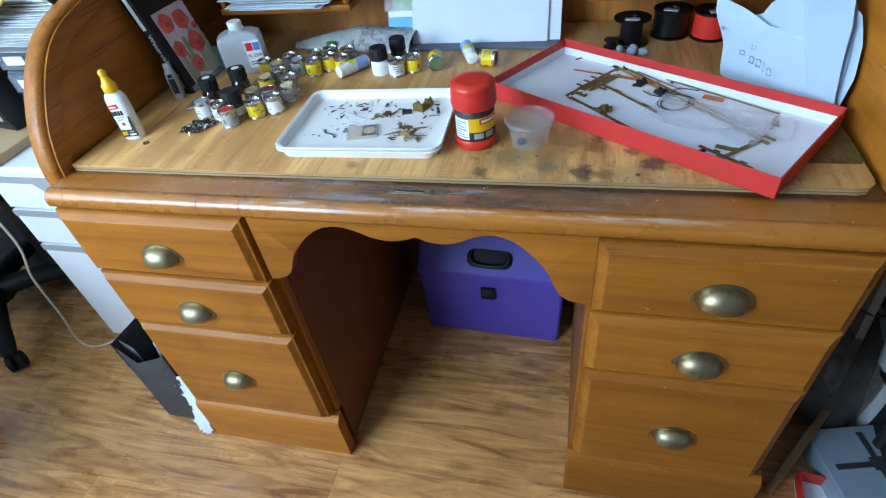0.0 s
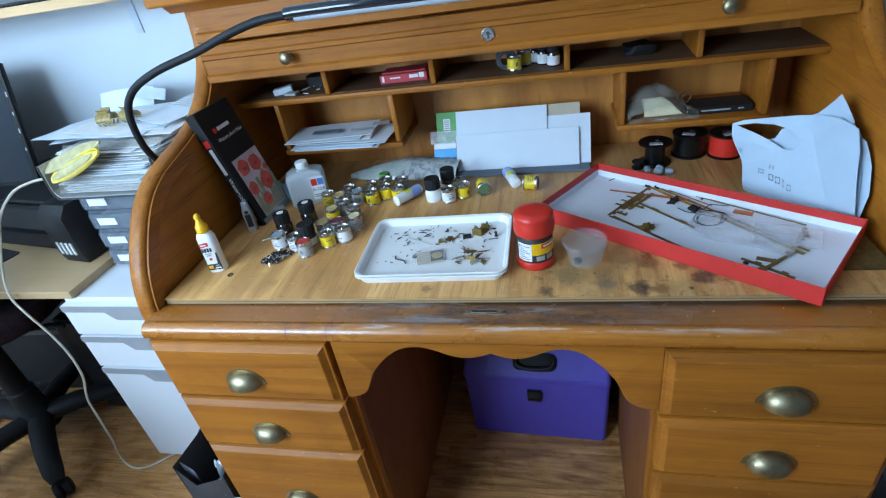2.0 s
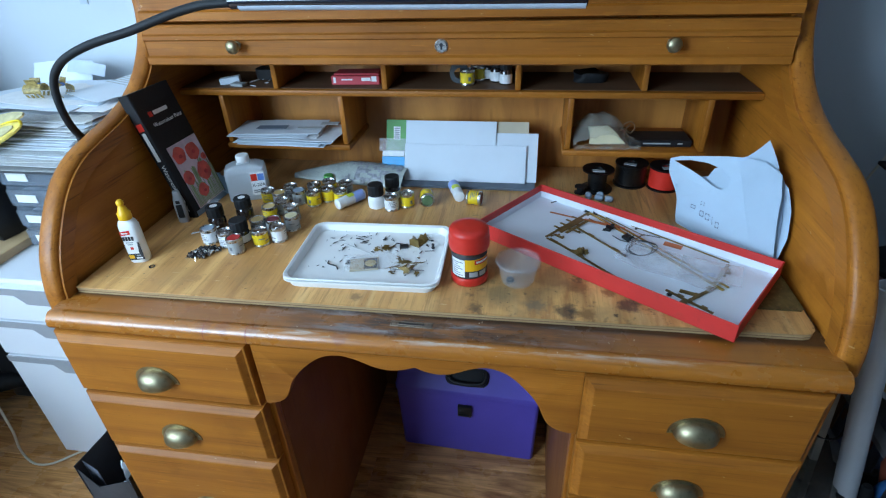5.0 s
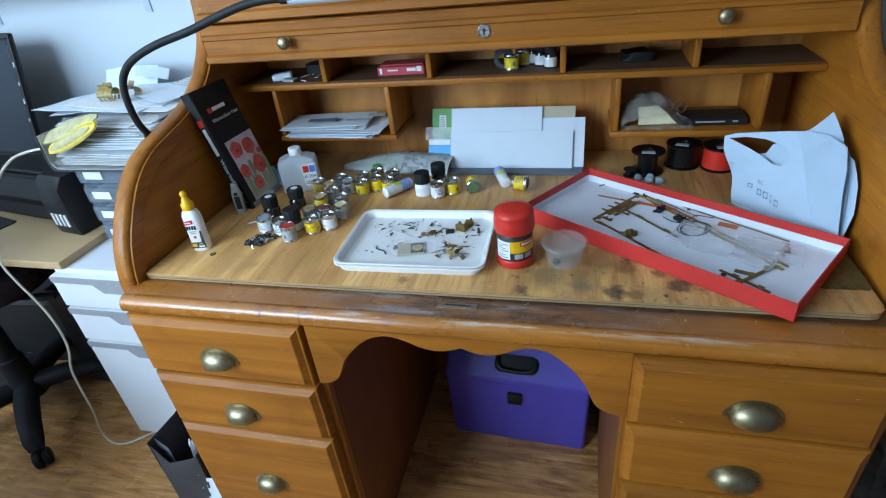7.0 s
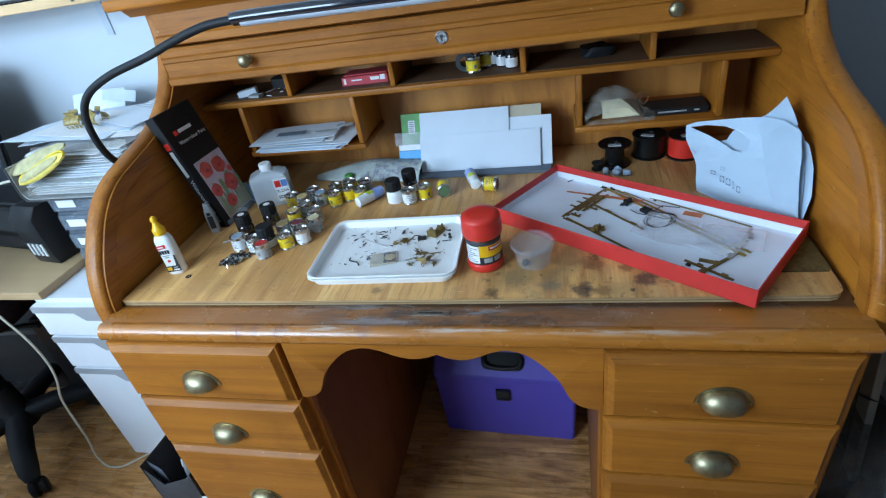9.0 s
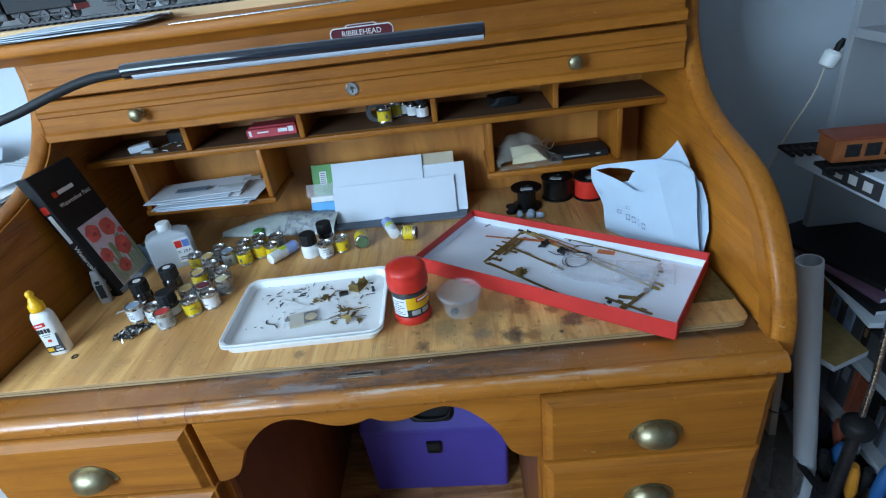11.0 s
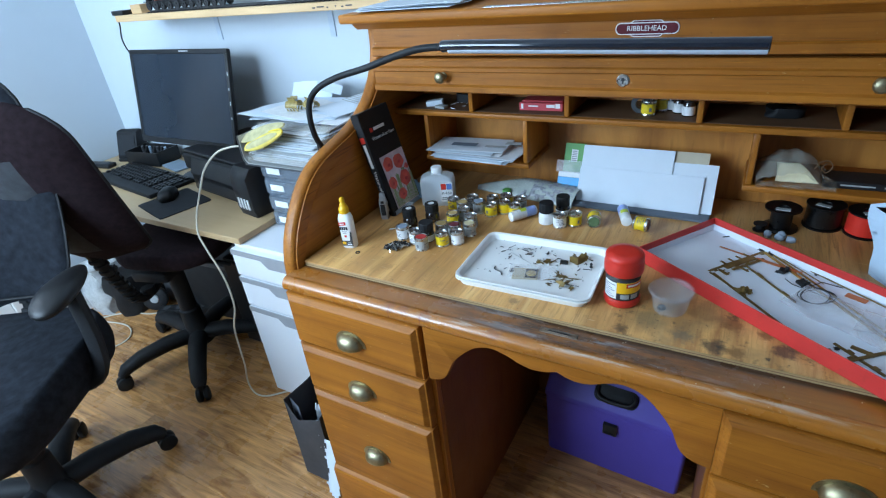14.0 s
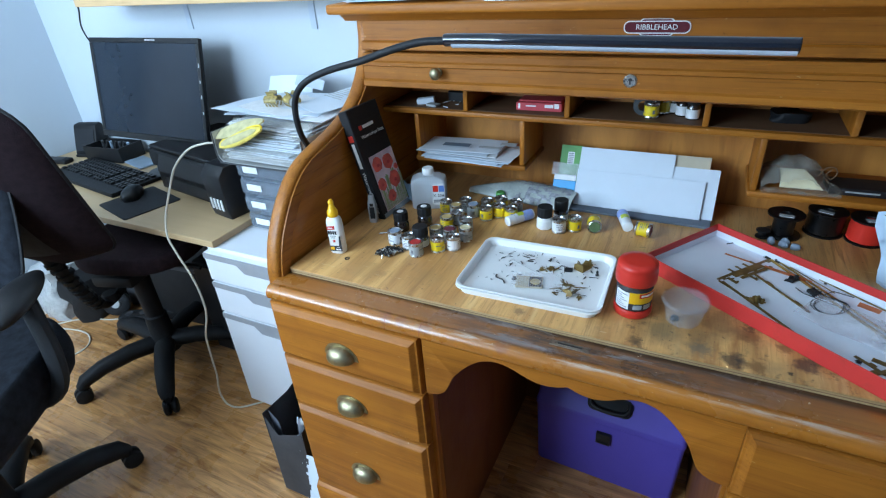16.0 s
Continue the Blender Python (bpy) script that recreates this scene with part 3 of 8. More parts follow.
def sweep(pts, r, n=8, bm=None, flat=1.0):
    """A round bar along a line; r may change along it."""
    bm = bm or bmesh.new()
    p = [Vector(q) for q in pts]
    up = Vector((0.13, 0.31, 0.94))
    rings = []
    for i, q in enumerate(p):
        d = (p[min(i + 1, len(p) - 1)] - p[max(i - 1, 0)]).normalized()
        s = d.cross(up).normalized()
        u = s.cross(d)
        up = u
        rr = r[i] if isinstance(r, (list, tuple)) else r
        rings.append([bm.verts.new(q + s * (rr * math.cos(2 * math.pi * k / n)) + u * (rr * flat * math.sin(2 * math.pi * k / n))) for k in range(n)])
    for a, b in zip(rings, rings[1:]):
        for k in range(n):
            bm.faces.new((a[k], a[(k + 1) % n], b[(k + 1) % n], b[k]))
    bm.faces.new(rings[0])
    bm.faces.new(list(reversed(rings[-1])))
    return bm


def rounded(w, d, r, n=5, cx=0.0, cy=0.0):
    """The outline of a rectangle with round corners."""
    out = []
    for k, (sx, sy) in enumerate(((1, 1), (-1, 1), (-1, -1), (1, -1))):
        for i in range(n + 1):
            a = math.pi / 2 * (k + i / n)
            out.append((cx + sx * (w / 2 - r) + r * math.cos(a), cy + sy * (d / 2 - r) + r * math.sin(a)))
    return out


def loft(loops, bm=None, m=None, caps=(True, True)):
    """Skin over loops of equal length; each is a list of 3D points."""
    bm = bm or bmesh.new()
    rows = [[bm.verts.new(p) for p in loop] for loop in loops]
    n = len(rows[0])
    for a, b in zip(rows, rows[1:]):
        for i in range(n):
            bm.faces.new((a[i], a[(i + 1) % n], b[(i + 1) % n], b[i]))
    if caps[0]:
        bm.faces.new(list(reversed(rows[0])))
    if caps[1]:
        bm.faces.new(rows[-1])
    if m is not None:
        bmesh.ops.transform(bm, matrix=m, verts=[v for row in rows for v in row])
    return bm


def cushion(w, d, h, r, bulge=0.3, n=7):
    """A soft pad: round corners and swollen edges, its base at z = 0."""
    loops = []
    for i in range(n + 1):
        a = math.pi * i / n
        k = 1 - bulge * (1 - math.sin(a)) * min(w, d) * 0.16
        loops.append([(x * k, y * k, h * (1 - math.cos(a)) / 2) for x, y in rounded(w, d, r)])
    return loft(loops)


def sheet(w, d, nx, ny, lift, m=None, thick=0.0004, bm=None, keep=None):
    """A thin sheet over (0..w, 0..d), raised by lift(u, v), with real thickness; keep(u, v) cuts holes."""
    bm = bm or bmesh.new()
    made = []
    layers = []
    for s in (0, 1):
        g = [[bm.verts.new((w * i / nx, d * j / ny, lift(i / nx, j / ny) + s * thick)) for i in range(nx + 1)] for j in range(ny + 1)]
        layers.append(g)
        made += [v for row in g for v in row]
    have = {}
    for j in range(ny):
        for i in range(nx):
            if keep and not keep((i + 0.5) / nx, (j + 0.5) / ny):
                continue
            have[i, j] = True
            for s, g in enumerate(layers):
                q = (g[j][i], g[j][i + 1], g[j + 1][i + 1], g[j + 1][i])
                bm.faces.new(q if s else tuple(reversed(q)))
    a, b = layers
    for i, j in have:
        for di, dj, p, q in ((0, -1, (i, j), (i + 1, j)), (1, 0, (i + 1, j), (i + 1, j + 1)), (0, 1, (i + 1, j + 1), (i, j + 1)), (-1, 0, (i, j + 1), (i, j))):
            if (i + di, j + dj) not in have:
                bm.faces.new((a[p[1]][p[0]], a[q[1]][q[0]], b[q[1]][q[0]], b[p[1]][p[0]]))
    loose = [v for v in made if not v.link_faces]
    made = [v for v in made if v.link_faces]
    for v in loose:
        bm.verts.remove(v)
    if m is not None:
        bmesh.ops.transform(bm, matrix=m, verts=made)
    return bm


def crease(seed, size=0.01, scale=3.0):
    """A crumpled height, for sheets and bags."""
    o = Vector((seed * 3.7, seed * 1.3, seed * 2.1))
    return lambda u, v: size * (noise.noise(Vector((u * scale, v * scale, 0)) + o) + 0.5 * abs(noise.noise(Vector((u * scale * 2.3, v * scale * 2.3, 1)) + o)))


def letters(name, words, size, m, material, parent, label=""):
    """Words in the built-in font, as a thin mesh that lies in the xy plane of m."""
    c = bpy.data.curves.new(name, "FONT")
    c.body, c.size, c.extrude, c.align_x, c.align_y, c.resolution_u = words, size, 0.0002, "CENTER", "CENTER", 2
    tmp = new(name, c)
    me = bpy.data.meshes.new_from_object(tmp)
    bpy.data.objects.remove(tmp)
    me.materials.clear()
    me.materials.append(M[material])
    me.transform(m)
    ob = new(name, me)
    ob.parent = parent
    return tagged(ob, label) if label else ob


# ---- the room ----
XL, XR, YB, YF, ZC = -2.42, 2.10, 0.785, -1.62, 2.45
TH = 0.12


def setting(name, bm, material, label, category="wall", smooth=None):
    return tagged(part(name, bm, material, None, label, smooth), "", category, "", "structure")


def wall_with_opening(name, axis, at, a0, a1, o0, o1, z0, z1, out, label):
    """A wall with a window opening through it. axis: the way that it runs."""
    bm = bmesh.new()
    for p, q, zl, zh in ((a0, o0, 0, ZC), (o1, a1, 0, ZC), (o0, o1, 0, z0), (o0, o1, z1, ZC)):
        s = sorted((at, at + out))
        lo = (s[0], p, zl) if axis == "Y" else (p, s[0], zl)
        hi = (s[1], q, zh) if axis == "Y" else (q, s[1], zh)
        box(lo, hi, bm=bm)
    return setting(name, bm, "wall", label)


setting("wall_north", box((XL, YB, 0), (XR + TH, YB + TH, ZC)), "wall", "plain white painted wall behind the desks")
wall_with_opening("wall_west", "Y", XL, YF, YB, -1.58, -0.40, 1.16, 2.32, -TH, "white painted wall with a window")
setting("wall_east", box((XR, YF, 0), (XR + TH, YB, ZC)), "wall", "plain white painted wall")
wall_with_opening("wall_south", "X", YF, XL, XR, -2.27, -0.81, 1.08, 2.22, -TH, "white painted wall with a wide window")
setting("ceiling", box((XL - TH, YF - TH, ZC), (XR + TH, YB + TH, ZC + 0.1)), "ceiling", "plain white ceiling", "ceiling")


def window(name, axis, at, o0, o1, z0, z1, out):
    w = thing(name, "white framed window with a pale overcast sky behind", "window", kind="structure")
    mid = at + out * 0.55
    bars = [(o0, o0 + 0.05, z0, z1), (o1 - 0.05, o1, z0, z1), (o0 + 0.05, o1 - 0.05, z0, z0 + 0.05), (o0 + 0.05, o1 - 0.05, z1 - 0.05, z1),
            ((o0 + o1) / 2 - 0.025, (o0 + o1) / 2 + 0.025, z0 + 0.05, z1 - 0.05)]
    for p, q, zl, zh in bars:
        lo, hi = ((mid - 0.03, p, zl), (mid + 0.03, q, zh)) if axis == "Y" else ((p, mid - 0.03, zl), (q, mid + 0.03, zh))
        part("window_frame", box(lo, hi, 0.004), "trim", w)
    for p, q in ((o0 + 0.05, (o0 + o1) / 2 - 0.025), ((o0 + o1) / 2 + 0.025, o1 - 0.05)):
        lo, hi = ((mid - 0.003, p, z0 + 0.05), (mid + 0.003, q, z1 - 0.05)) if axis == "Y" else ((p, mid - 0.003, z0 + 0.05), (q, mid + 0.003, z1 - 0.05))
        part("pane", box(lo, hi), "glass", w).visible_shadow = False
    s = sorted((at + 0.02 * (1 if out < 0 else -1), mid))
    lo, hi = ((s[0], o0, z0 - 0.025), (s[1], o1, z0 - 0.003)) if axis == "Y" else ((o0, s[0], z0 - 0.025), (o1, s[1], z0 - 0.003))
    part("sill", box(lo, hi, 0.004), "trim", w)


window("window_1", "Y", XL, -1.58, -0.40, 1.16, 2.32, -TH)
window("window_2", "X", YF, -2.27, -0.81, 1.08, 2.22, -TH)


def skirting(name, lo, hi):
    setting(name, box(lo, hi, 0.004), "trim", "white painted skirting board", "skirting")


skirting("baseboard_north", (XL, YB - 0.014, 0.0), (XR, YB, 0.085))
skirting("baseboard_west", (XL, YF, 0.0), (XL + 0.014, YB - 0.014, 0.085))
skirting("baseboard_east", (XR - 0.014, YF, 0.0), (XR, YB - 0.014, 0.085))
# the upright trim of a doorway on the west wall
trim = thing("trim_west", "white painted upright door trim on the wall", "trim", kind="structure")
part("architrave", box((XL, 0.02, 0.0), (XL + 0.018, 0.085, 2.08), 0.004), "trim", trim)
part("reveal", box((XL, -0.20, 0.0), (XL + 0.008, 0.018, 2.08), 0.002), "trim", trim)


# ---- the roll-top desk ----
CX = 0.003
INNER, OUTER = 0.602, 0.637
TOP = 0.763
desk = thing("roll_top_desk", "honey-stained pine roll-top desk, roll open, six drawers", "desk", (CX, 0, 0))


def dpart(name, bm, material, label="", smooth=None, parent=None):
    return part(name, bm, material, parent or desk, label, smooth)


# writing surface with a round nosing and a small cove below it
nose = [(0.668, TOP), (0.0190, TOP), (0.0160, TOP - 0.0014), (0.0135, TOP - 0.0010), (0.0105, TOP + 0.0005), (0.0050, TOP + 0.0003), (0.0, TOP - 0.0022), (-0.0042, TOP - 0.0062),
        (-0.0066, TOP - 0.0115), (-0.0076, TOP - 0.0180), (-0.0062, TOP - 0.0245), (-0.0020, TOP - 0.0285), (0.004, TOP - 0.0295), (0.004, TOP - 0.033), (0.668, TOP - 0.033)]
dpart("desktop", prism(nose, -0.607, 0.607), "top", "worn desktop edge with grime and paint", 35)

for x in (-0.253, -0.325):
    dpart("joint_line", prism([(y - 0.0004, z) for y, z in nose[1:12]] + [(0.016, TOP - 0.026)], x, x + 0.0011), "bookred", "dark joint line in the nosing")

SIDE_CURVE = [(0.030, 0.735), (0.034, 0.78), (0.050, 0.83), (0.074, 0.872), (0.110, 0.918), (0.147, 0.950), (0.189, 0.971), (0.243, 0.985),
              (0.298, 0.998), (0.352, 1.017), (0.399, 1.045), (0.432, 1.077), (0.457, 1.112), (0.472, 1.15), (0.477, 1.19), (0.477, 1.221)]


def inset(line, d):
    """The curve of the desk's sides, moved inwards."""
    out = []
    for i, q in enumerate(line):
        t = (line[min(i + 1, len(line) - 1)] - line[max(i - 1, 0)]).normalized()
        out.append(Vector((q[0] + t[1] * d, q[1] - t[0] * d)))
    return out


curve = smooth_line(SIDE_CURVE, 4)
for s in (-1, 1):
    bm = bmesh.new()
    loops = []
    for x, d in ((INNER, 0.008), (INNER + 0.003, 0.003), (INNER + 0.009, 0.0), (OUTER - 0.009, 0.0), (OUTER - 0.003, 0.003), (OUTER, 0.008)):
        line = inset(curve, d)
        loops.append([(s * x, q[0], q[1]) for q in line] + [(s * x, 0.69, 1.221), (s * x, 0.69, 0.735)])
    dpart("side_panel", loft(loops, bm), "pine_y", "S-curved side panel", 40)
    # raised rim that follows the curve on the inside
    a, b = inset(curve, 0.009), inset(curve, 0.036)
    bm = bmesh.new()
    rows = []
    for line, x in ((a, INNER), (a, INNER - 0.004), (b, INNER - 0.004), (b, INNER)):
        rows.append([(s * x, q[0], q[1]) for q in line])
    vr = [[bm.verts.new(p) for p in row] for row in rows]
    for p, q in zip(vr, vr[1:]):
        for i in range(len(p) - 1):
            bm.faces.new((p[i], p[i + 1], q[i + 1], q[i]))
    for i in (0, -1):
        bm.faces.new([row[i] for row in vr])
    dpart("rim", bm, "pine_y", "", 40)

dpart("back_panel", box((-INNER, 0.655, TOP), (INNER, 0.668, 1.221)), "backply")
dpart("crown_board", box((-0.662, 0.405, 1.222), (0.662, 0.745, 1.243), 0.006, 3), "pine_x", "", 40)
dpart("crown_cove", prism([(0.425, 1.2215), (0.445, 1.205), (0.46, 1.205), (0.46, 1.2215)], -0.64, 0.64), "pine_x")
dpart("fascia", box((-INNER, 0.452, 1.160), (INNER, 0.468, 1.2215), 0.003), "pine_x")
for z in (1.1385, 1.112, 1.0855):
    y = 0.447 if z > 1.13 else 0.452
    dpart("tambour_slat", prism([(y, z + 0.003), (y - 0.006, z + 0.006), (y - 0.006, z + 0.021), (y, z + 0.0245), (y + 0.008, z + 0.0245), (y + 0.008, z + 0.003)], -INNER, INNER), "pine_x")
rail = [(0.456, 1.064), (0.430, 1.064), (0.426, 1.067), (0.426, 1.078), (0.4325, 1.082), (0.4325, 1.109), (0.428, 1.112), (0.428, 1.119),
        (0.4335, 1.122), (0.4335, 1.133), (0.437, 1.138), (0.454, 1.138)]
dpart("roll_rail", prism(rail, -INNER + 0.003, INNER - 0.003, bevel=0.001), "pine_x", "bottom rail of the rolled-up shutter")
for s in (-1, 1):
    knob = lathe([(0.0085, 0), (0.0085, 0.002), (0.0055, 0.004), (0.005, 0.011), (0.0090, 0.013), (0.0125, 0.017), (0.0130, 0.0215), (0.0105, 0.026), (0.005, 0.0283), (0.0, 0.0287)],
                 20, pose(s * 0.4025, 0.4326, 1.101, 90), cap=False)
    dpart("knob", knob, "brass", "round aged brass knob", 50)
lock = dpart("lock_plate", lathe([(0.0125, 0), (0.0125, 0.0015), (0.0105, 0.003), (0.009, 0.0015), (0.0, 0.0015)], 20, pose(0.0, 0.4326, 1.0975, 90), cap=False), "steel", "round steel lock escutcheon", 40)
slot = lathe([(0.0035, 0), (0.0035, 0.0006)], 12, pose(0, 0.4315, 1.0995, 90))
box((-0.0016, 0.4306, 1.091), (0.0016, 0.4314, 1.099), bm=slot)
dpart("keyhole", slot, "ink", "", None, lock)

# pigeonholes
SY, SB = 0.497, 0.655
dpart("shelf", box((-INNER, SY, 0.984), (INNER, SB, 0.9975), 0.004), "pine_x", "", 40)
# thin sheet that makes the shelf's upper face darker brown than its edge
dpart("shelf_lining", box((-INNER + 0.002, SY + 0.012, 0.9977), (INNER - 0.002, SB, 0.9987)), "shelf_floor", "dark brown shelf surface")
dpart("top_board", box((-INNER, SY + 0.03, 1.137), (INNER, SB, 1.149)), "pine_x")
for x in (-0.373, -0.133, 0.141, 0.383):
    dpart("divider", box((x - 0.006, SY + 0.002, 0.9987), (x + 0.006, SB, 1.137), 0.003), "pine_z", "", 40)
for x0, x1 in ((-0.508, -0.234), (0.248, 0.512)):
    dpart("lower_shelf", box((x0 - 0.010, SY + 0.001, 0.863), (x1 + 0.010, SB, 0.8765), 0.004), "pine_x", "", 40)
    for x in (x0, x1):
        dpart("divider", box((x - 0.006, SY + 0.004, 0.8767), (x + 0.006, SB, 0.984), 0.003), "pine_z", "", 40)


def cup_pull(parent, x, z, y=-0.0135):
    """A brass cup pull: a half shell, open below, on a thin flange."""
    a, b, c = 0.0320, 0.0240, 0.0270
    z0 = z - 0.0165
    bm = bmesh.new()
    rows = []
    for i in range(11):
        v = radians(-5 + 94.5 * i / 10)
        k = max(0.02, math.cos(v)) ** 0.8 * (1 + 0.2 * min(0, math.sin(v)))
        rows.append([bm.verts.new((x + a * k * math.cos(u), y - 0.0014 - b * k * math.sin(u) ** 0.9, z0 + c * math.sin(v))) for u in [math.pi * n / 18 for n in range(19)]])
    for p, q in zip(rows, rows[1:]):
        for n in range(18):
            bm.faces.new((p[n], p[n + 1], q[n + 1], q[n]))
    pull = part("cup_pull", bm, "brass", parent, "aged brass cup pull", 60)
    lip = [(x + 0.0398 * math.cos(t), z0 - 0.002 + 0.0358 * math.sin(t) ** 0.9) for t in [radians(180 * n / 24) for n in range(25)]]
    part("flange", prism(lip, y + 0.0012, y - 0.0016, "Y", bevel=0.0006), "brass", pull, "", 40)
    for s in (-1, 1):
        part("screw", lathe([(0.0022, 0), (0.0022, 0.0006), (0.0012, 0.0012)], 8, pose(x + s * 0.0345, y - 0.0016, z0 + 0.003, 90)), "brass", pull)


def drawer(x0, x1, z0, z1):
    """A lipped drawer front: flat field, broad chamfer, thin square lip."""
    loops = []
    for y, d in ((0.018, 0.0), (0.0, 0.0), (-0.0035, 0.0012), (-0.0045, 0.0045), (-0.0122, 0.0118), (-0.0135, 0.0138)):
        loops.append([(x0 + d, y, z0 + d), (x1 - d, y, z0 + d), (x1 - d, y, z1 - d), (x0 + d, y, z1 - d)])
    bm = loft(loops)
    d = part("drawer", bm, "pine_x", desk, "drawer front with chamfered edges")
    cup_pull(d, (x0 + x1) / 2, (z0 + z1) / 2 - 0.002)


ROWS_Z = ((0.160, 0.445), (0.4505, 0.587), (0.5925, 0.729))
for s, x0, x1 in ((-1, -0.607, -0.262), (1, 0.266, 0.594)):
    a, b = (-0.610, -0.252) if s < 0 else (0.236 + 0.024, 0.610)
    outer, inner = (a, b) if s < 0 else (b, a)
    dpart("outer_side", box((outer if s < 0 else outer - 0.018, 0.018, 0.0), (outer + 0.018 if s < 0 else outer, 0.66, 0.7298)), "pine_z")
    dpart("kneehole_side", box((inner - 0.018 if s < 0 else inner, 0.0374, 0.0), (inner if s < 0 else inner + 0.018, 0.66, 0.7298)), "knee", "dark red-brown kneehole side")
    # front frame: stiles and rails
    for p, q in ((a, x0 + 0.010), (x1 - 0.010, b)):
        dpart("stile", box((p, 0.0195, 0.15), (q, 0.037, 0.7298), 0.002), "pine_z")
    for z in (0.152, 0.4478, 0.5898, 0.7185):
        dpart("rail", box((x0 + 0.0102, 0.0200, z - 0.011), (x1 - 0.0102, 0.037, z + 0.011)), "pine_x")
    dpart("plinth", prism([(0.02, 0.0), (-0.009, 0.0), (-0.009, 0.132), (-0.006, 0.140), (0.002, 0.146), (0.006, 0.152), (0.02, 0.152)], a - 0.006, b + 0.005, bevel=0.0015), "pine_x", "moulded plinth")
    for z0, z1 in ROWS_Z:
        drawer(x0, x1, z0, z1)

# scalloped apron over the kneehole
half = [(0.0, 0.7150), (0.018, 0.7075), (0.040, 0.7045), (0.062, 0.7095), (0.085, 0.7205), (0.110, 0.7265), (0.135, 0.7205), (0.155, 0.7055), (0.174, 0.684), (0.189, 0.661),
        (0.198, 0.638), (0.207, 0.619), (0.222, 0.607), (0.240, 0.602), (0.2532, 0.601)]
right = [(q[0], q[1]) for q in smooth_line(half, 3)]
outline = [(-min(x * 1.10, 0.2662), z) for x, z in reversed(right)] + right[1:]
outline = [(0.012 + x, z - 0.006) for x, z in outline] + [(0.2652, 0.7298), (-0.25425, 0.7298)]
bm = bmesh.new()
loops = []
for y, d in ((0.019, 0.0), (0.006, 0.0), (0.003, 0.0008), (0.002, 0.003)):
    loops.append([(x, y, z + (d if i < len(outline) - 2 else 0)) for i, (x, z) in enumerate(outline)])
dpart("apron", loft(loops, bm), "pine_x", "scalloped apron over the kneehole", 40)
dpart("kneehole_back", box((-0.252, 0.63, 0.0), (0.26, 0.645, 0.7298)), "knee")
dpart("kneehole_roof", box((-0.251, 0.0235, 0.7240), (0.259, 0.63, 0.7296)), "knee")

# ---- the plywood working board that lies on the desk ----
ply = thing("plywood_board", "pale plywood working board with stains and burns, lying on the desktop", "board")
PLY = 0.7755
bm = bmesh.new()
edge = [(-0.592, 0.060), (-0.30, 0.0605), (0.05, 0.063), (0.35, 0.066), (0.572, 0.0682), (0.583, 0.0712), (0.590, 0.0785), (0.5925, 0.090), (0.593, 0.20), (0.594, 0.650), (-0.594, 0.650)]
part("face_veneer", prism(edge, TOP + 0.010, PLY, "Z", bevel=0.0012), "ply", ply, "", 40)
for z0, z1, mt, dx in ((0.0004, 0.0034, "plyedge", 0.0), (0.0035, 0.0052, "browncard", 0.0004), (0.0053, 0.0078, "plyedge", 0.0), (0.0079, 0.0099, "plyedge", 0.0005)):
    part("core_layer", prism([(x * 0.9990, y + 0.0009 + dx) for x, y in edge], TOP + z0, TOP + z1, "Z"), mt, ply, "raw plywood layer")

# strike plate of the lock, let into the desktop
plate = dpart("strike_plate", box((-0.030, 0.034, TOP - 0.001), (0.036, 0.047, TOP + 0.0010), 0.0006, 1), "rusty", "rusty steel strike plate")
part("catch_slot", prism(rounded(0.040, 0.0035, 0.0016, 4), TOP + 0.0011, TOP + 0.0014, "Z", m=pose(0.003, 0.0405, 0)), "iron", plate, "dark catch slot")
part("catch_rim", sweep([(x + 0.003, y + 0.0405, TOP + 0.0014) for x, y in rounded(0.042, 0.0060, 0.0028, 4)] + [(0.024, 0.0405, TOP + 0.0014)], 0.0007, 5), "rusty", plate)
for x in (-0.0245, 0.0305):
    part("screw", lathe([(0.0032, 0), (0.0030, 0.0006), (0, 0.0006)], 10, pose(x, 0.0405, TOP + 0.0010), cap=False), "rusty", plate)


# ---- purple case in the kneehole ----
case = thing("plastic_case", "purple plastic carry case with black handle, under the desk", "case", (0.042, 0.40, 0), -2.5)
W = 0.384
part("body", loft([[(x * k, y * k + 0.09, z) for x, y in rounded(W, 0.18, 0.012)] for z, k in ((0.0, 0.955), (0.004, 0.965), (0.214, 1.0), (0.217, 0.995))]), "purple", case, "", 40)
part("lid", loft([[(x * kx, y * ky + 0.09 + dy, z) for x, y in rounded(W, 0.18, 0.012)] for z, kx, ky, dy in
                  ((0.219, 0.995, 1.01, 0), (0.221, 1.012, 1.03, 0), (0.236, 1.012, 1.03, 0), (0.240, 1.0, 1.0, 0), (0.308, 0.985, 0.60, 0.022), (0.316, 0.97, 0.56, 0.022))]), "purple", case, "", 40)
slope = pose(0, 0.0253, 0.2675, 49.5)
bm = sweep(smooth_line([(-0.048, 0.018, 0.004), (-0.050, 0.004, 0.008), (-0.038, -0.012, 0.010), (0.0, -0.016, 0.010), (0.038, -0.012, 0.010), (0.050, 0.004, 0.008), (0.048, 0.018, 0.004)], 5), 0.0065, 8)
bmesh.ops.transform(bm, matrix=slope, verts=bm.verts)
handle = part("handle", bm, "black", case, "black folding handle", 50)
part("handle_plate", prism(rounded(0.116, 0.048, 0.019, 5, 0, 0.002), -0.002, 0.0035, "Z", bevel=0.0012, m=slope), "blackmatt", case, "", 40)
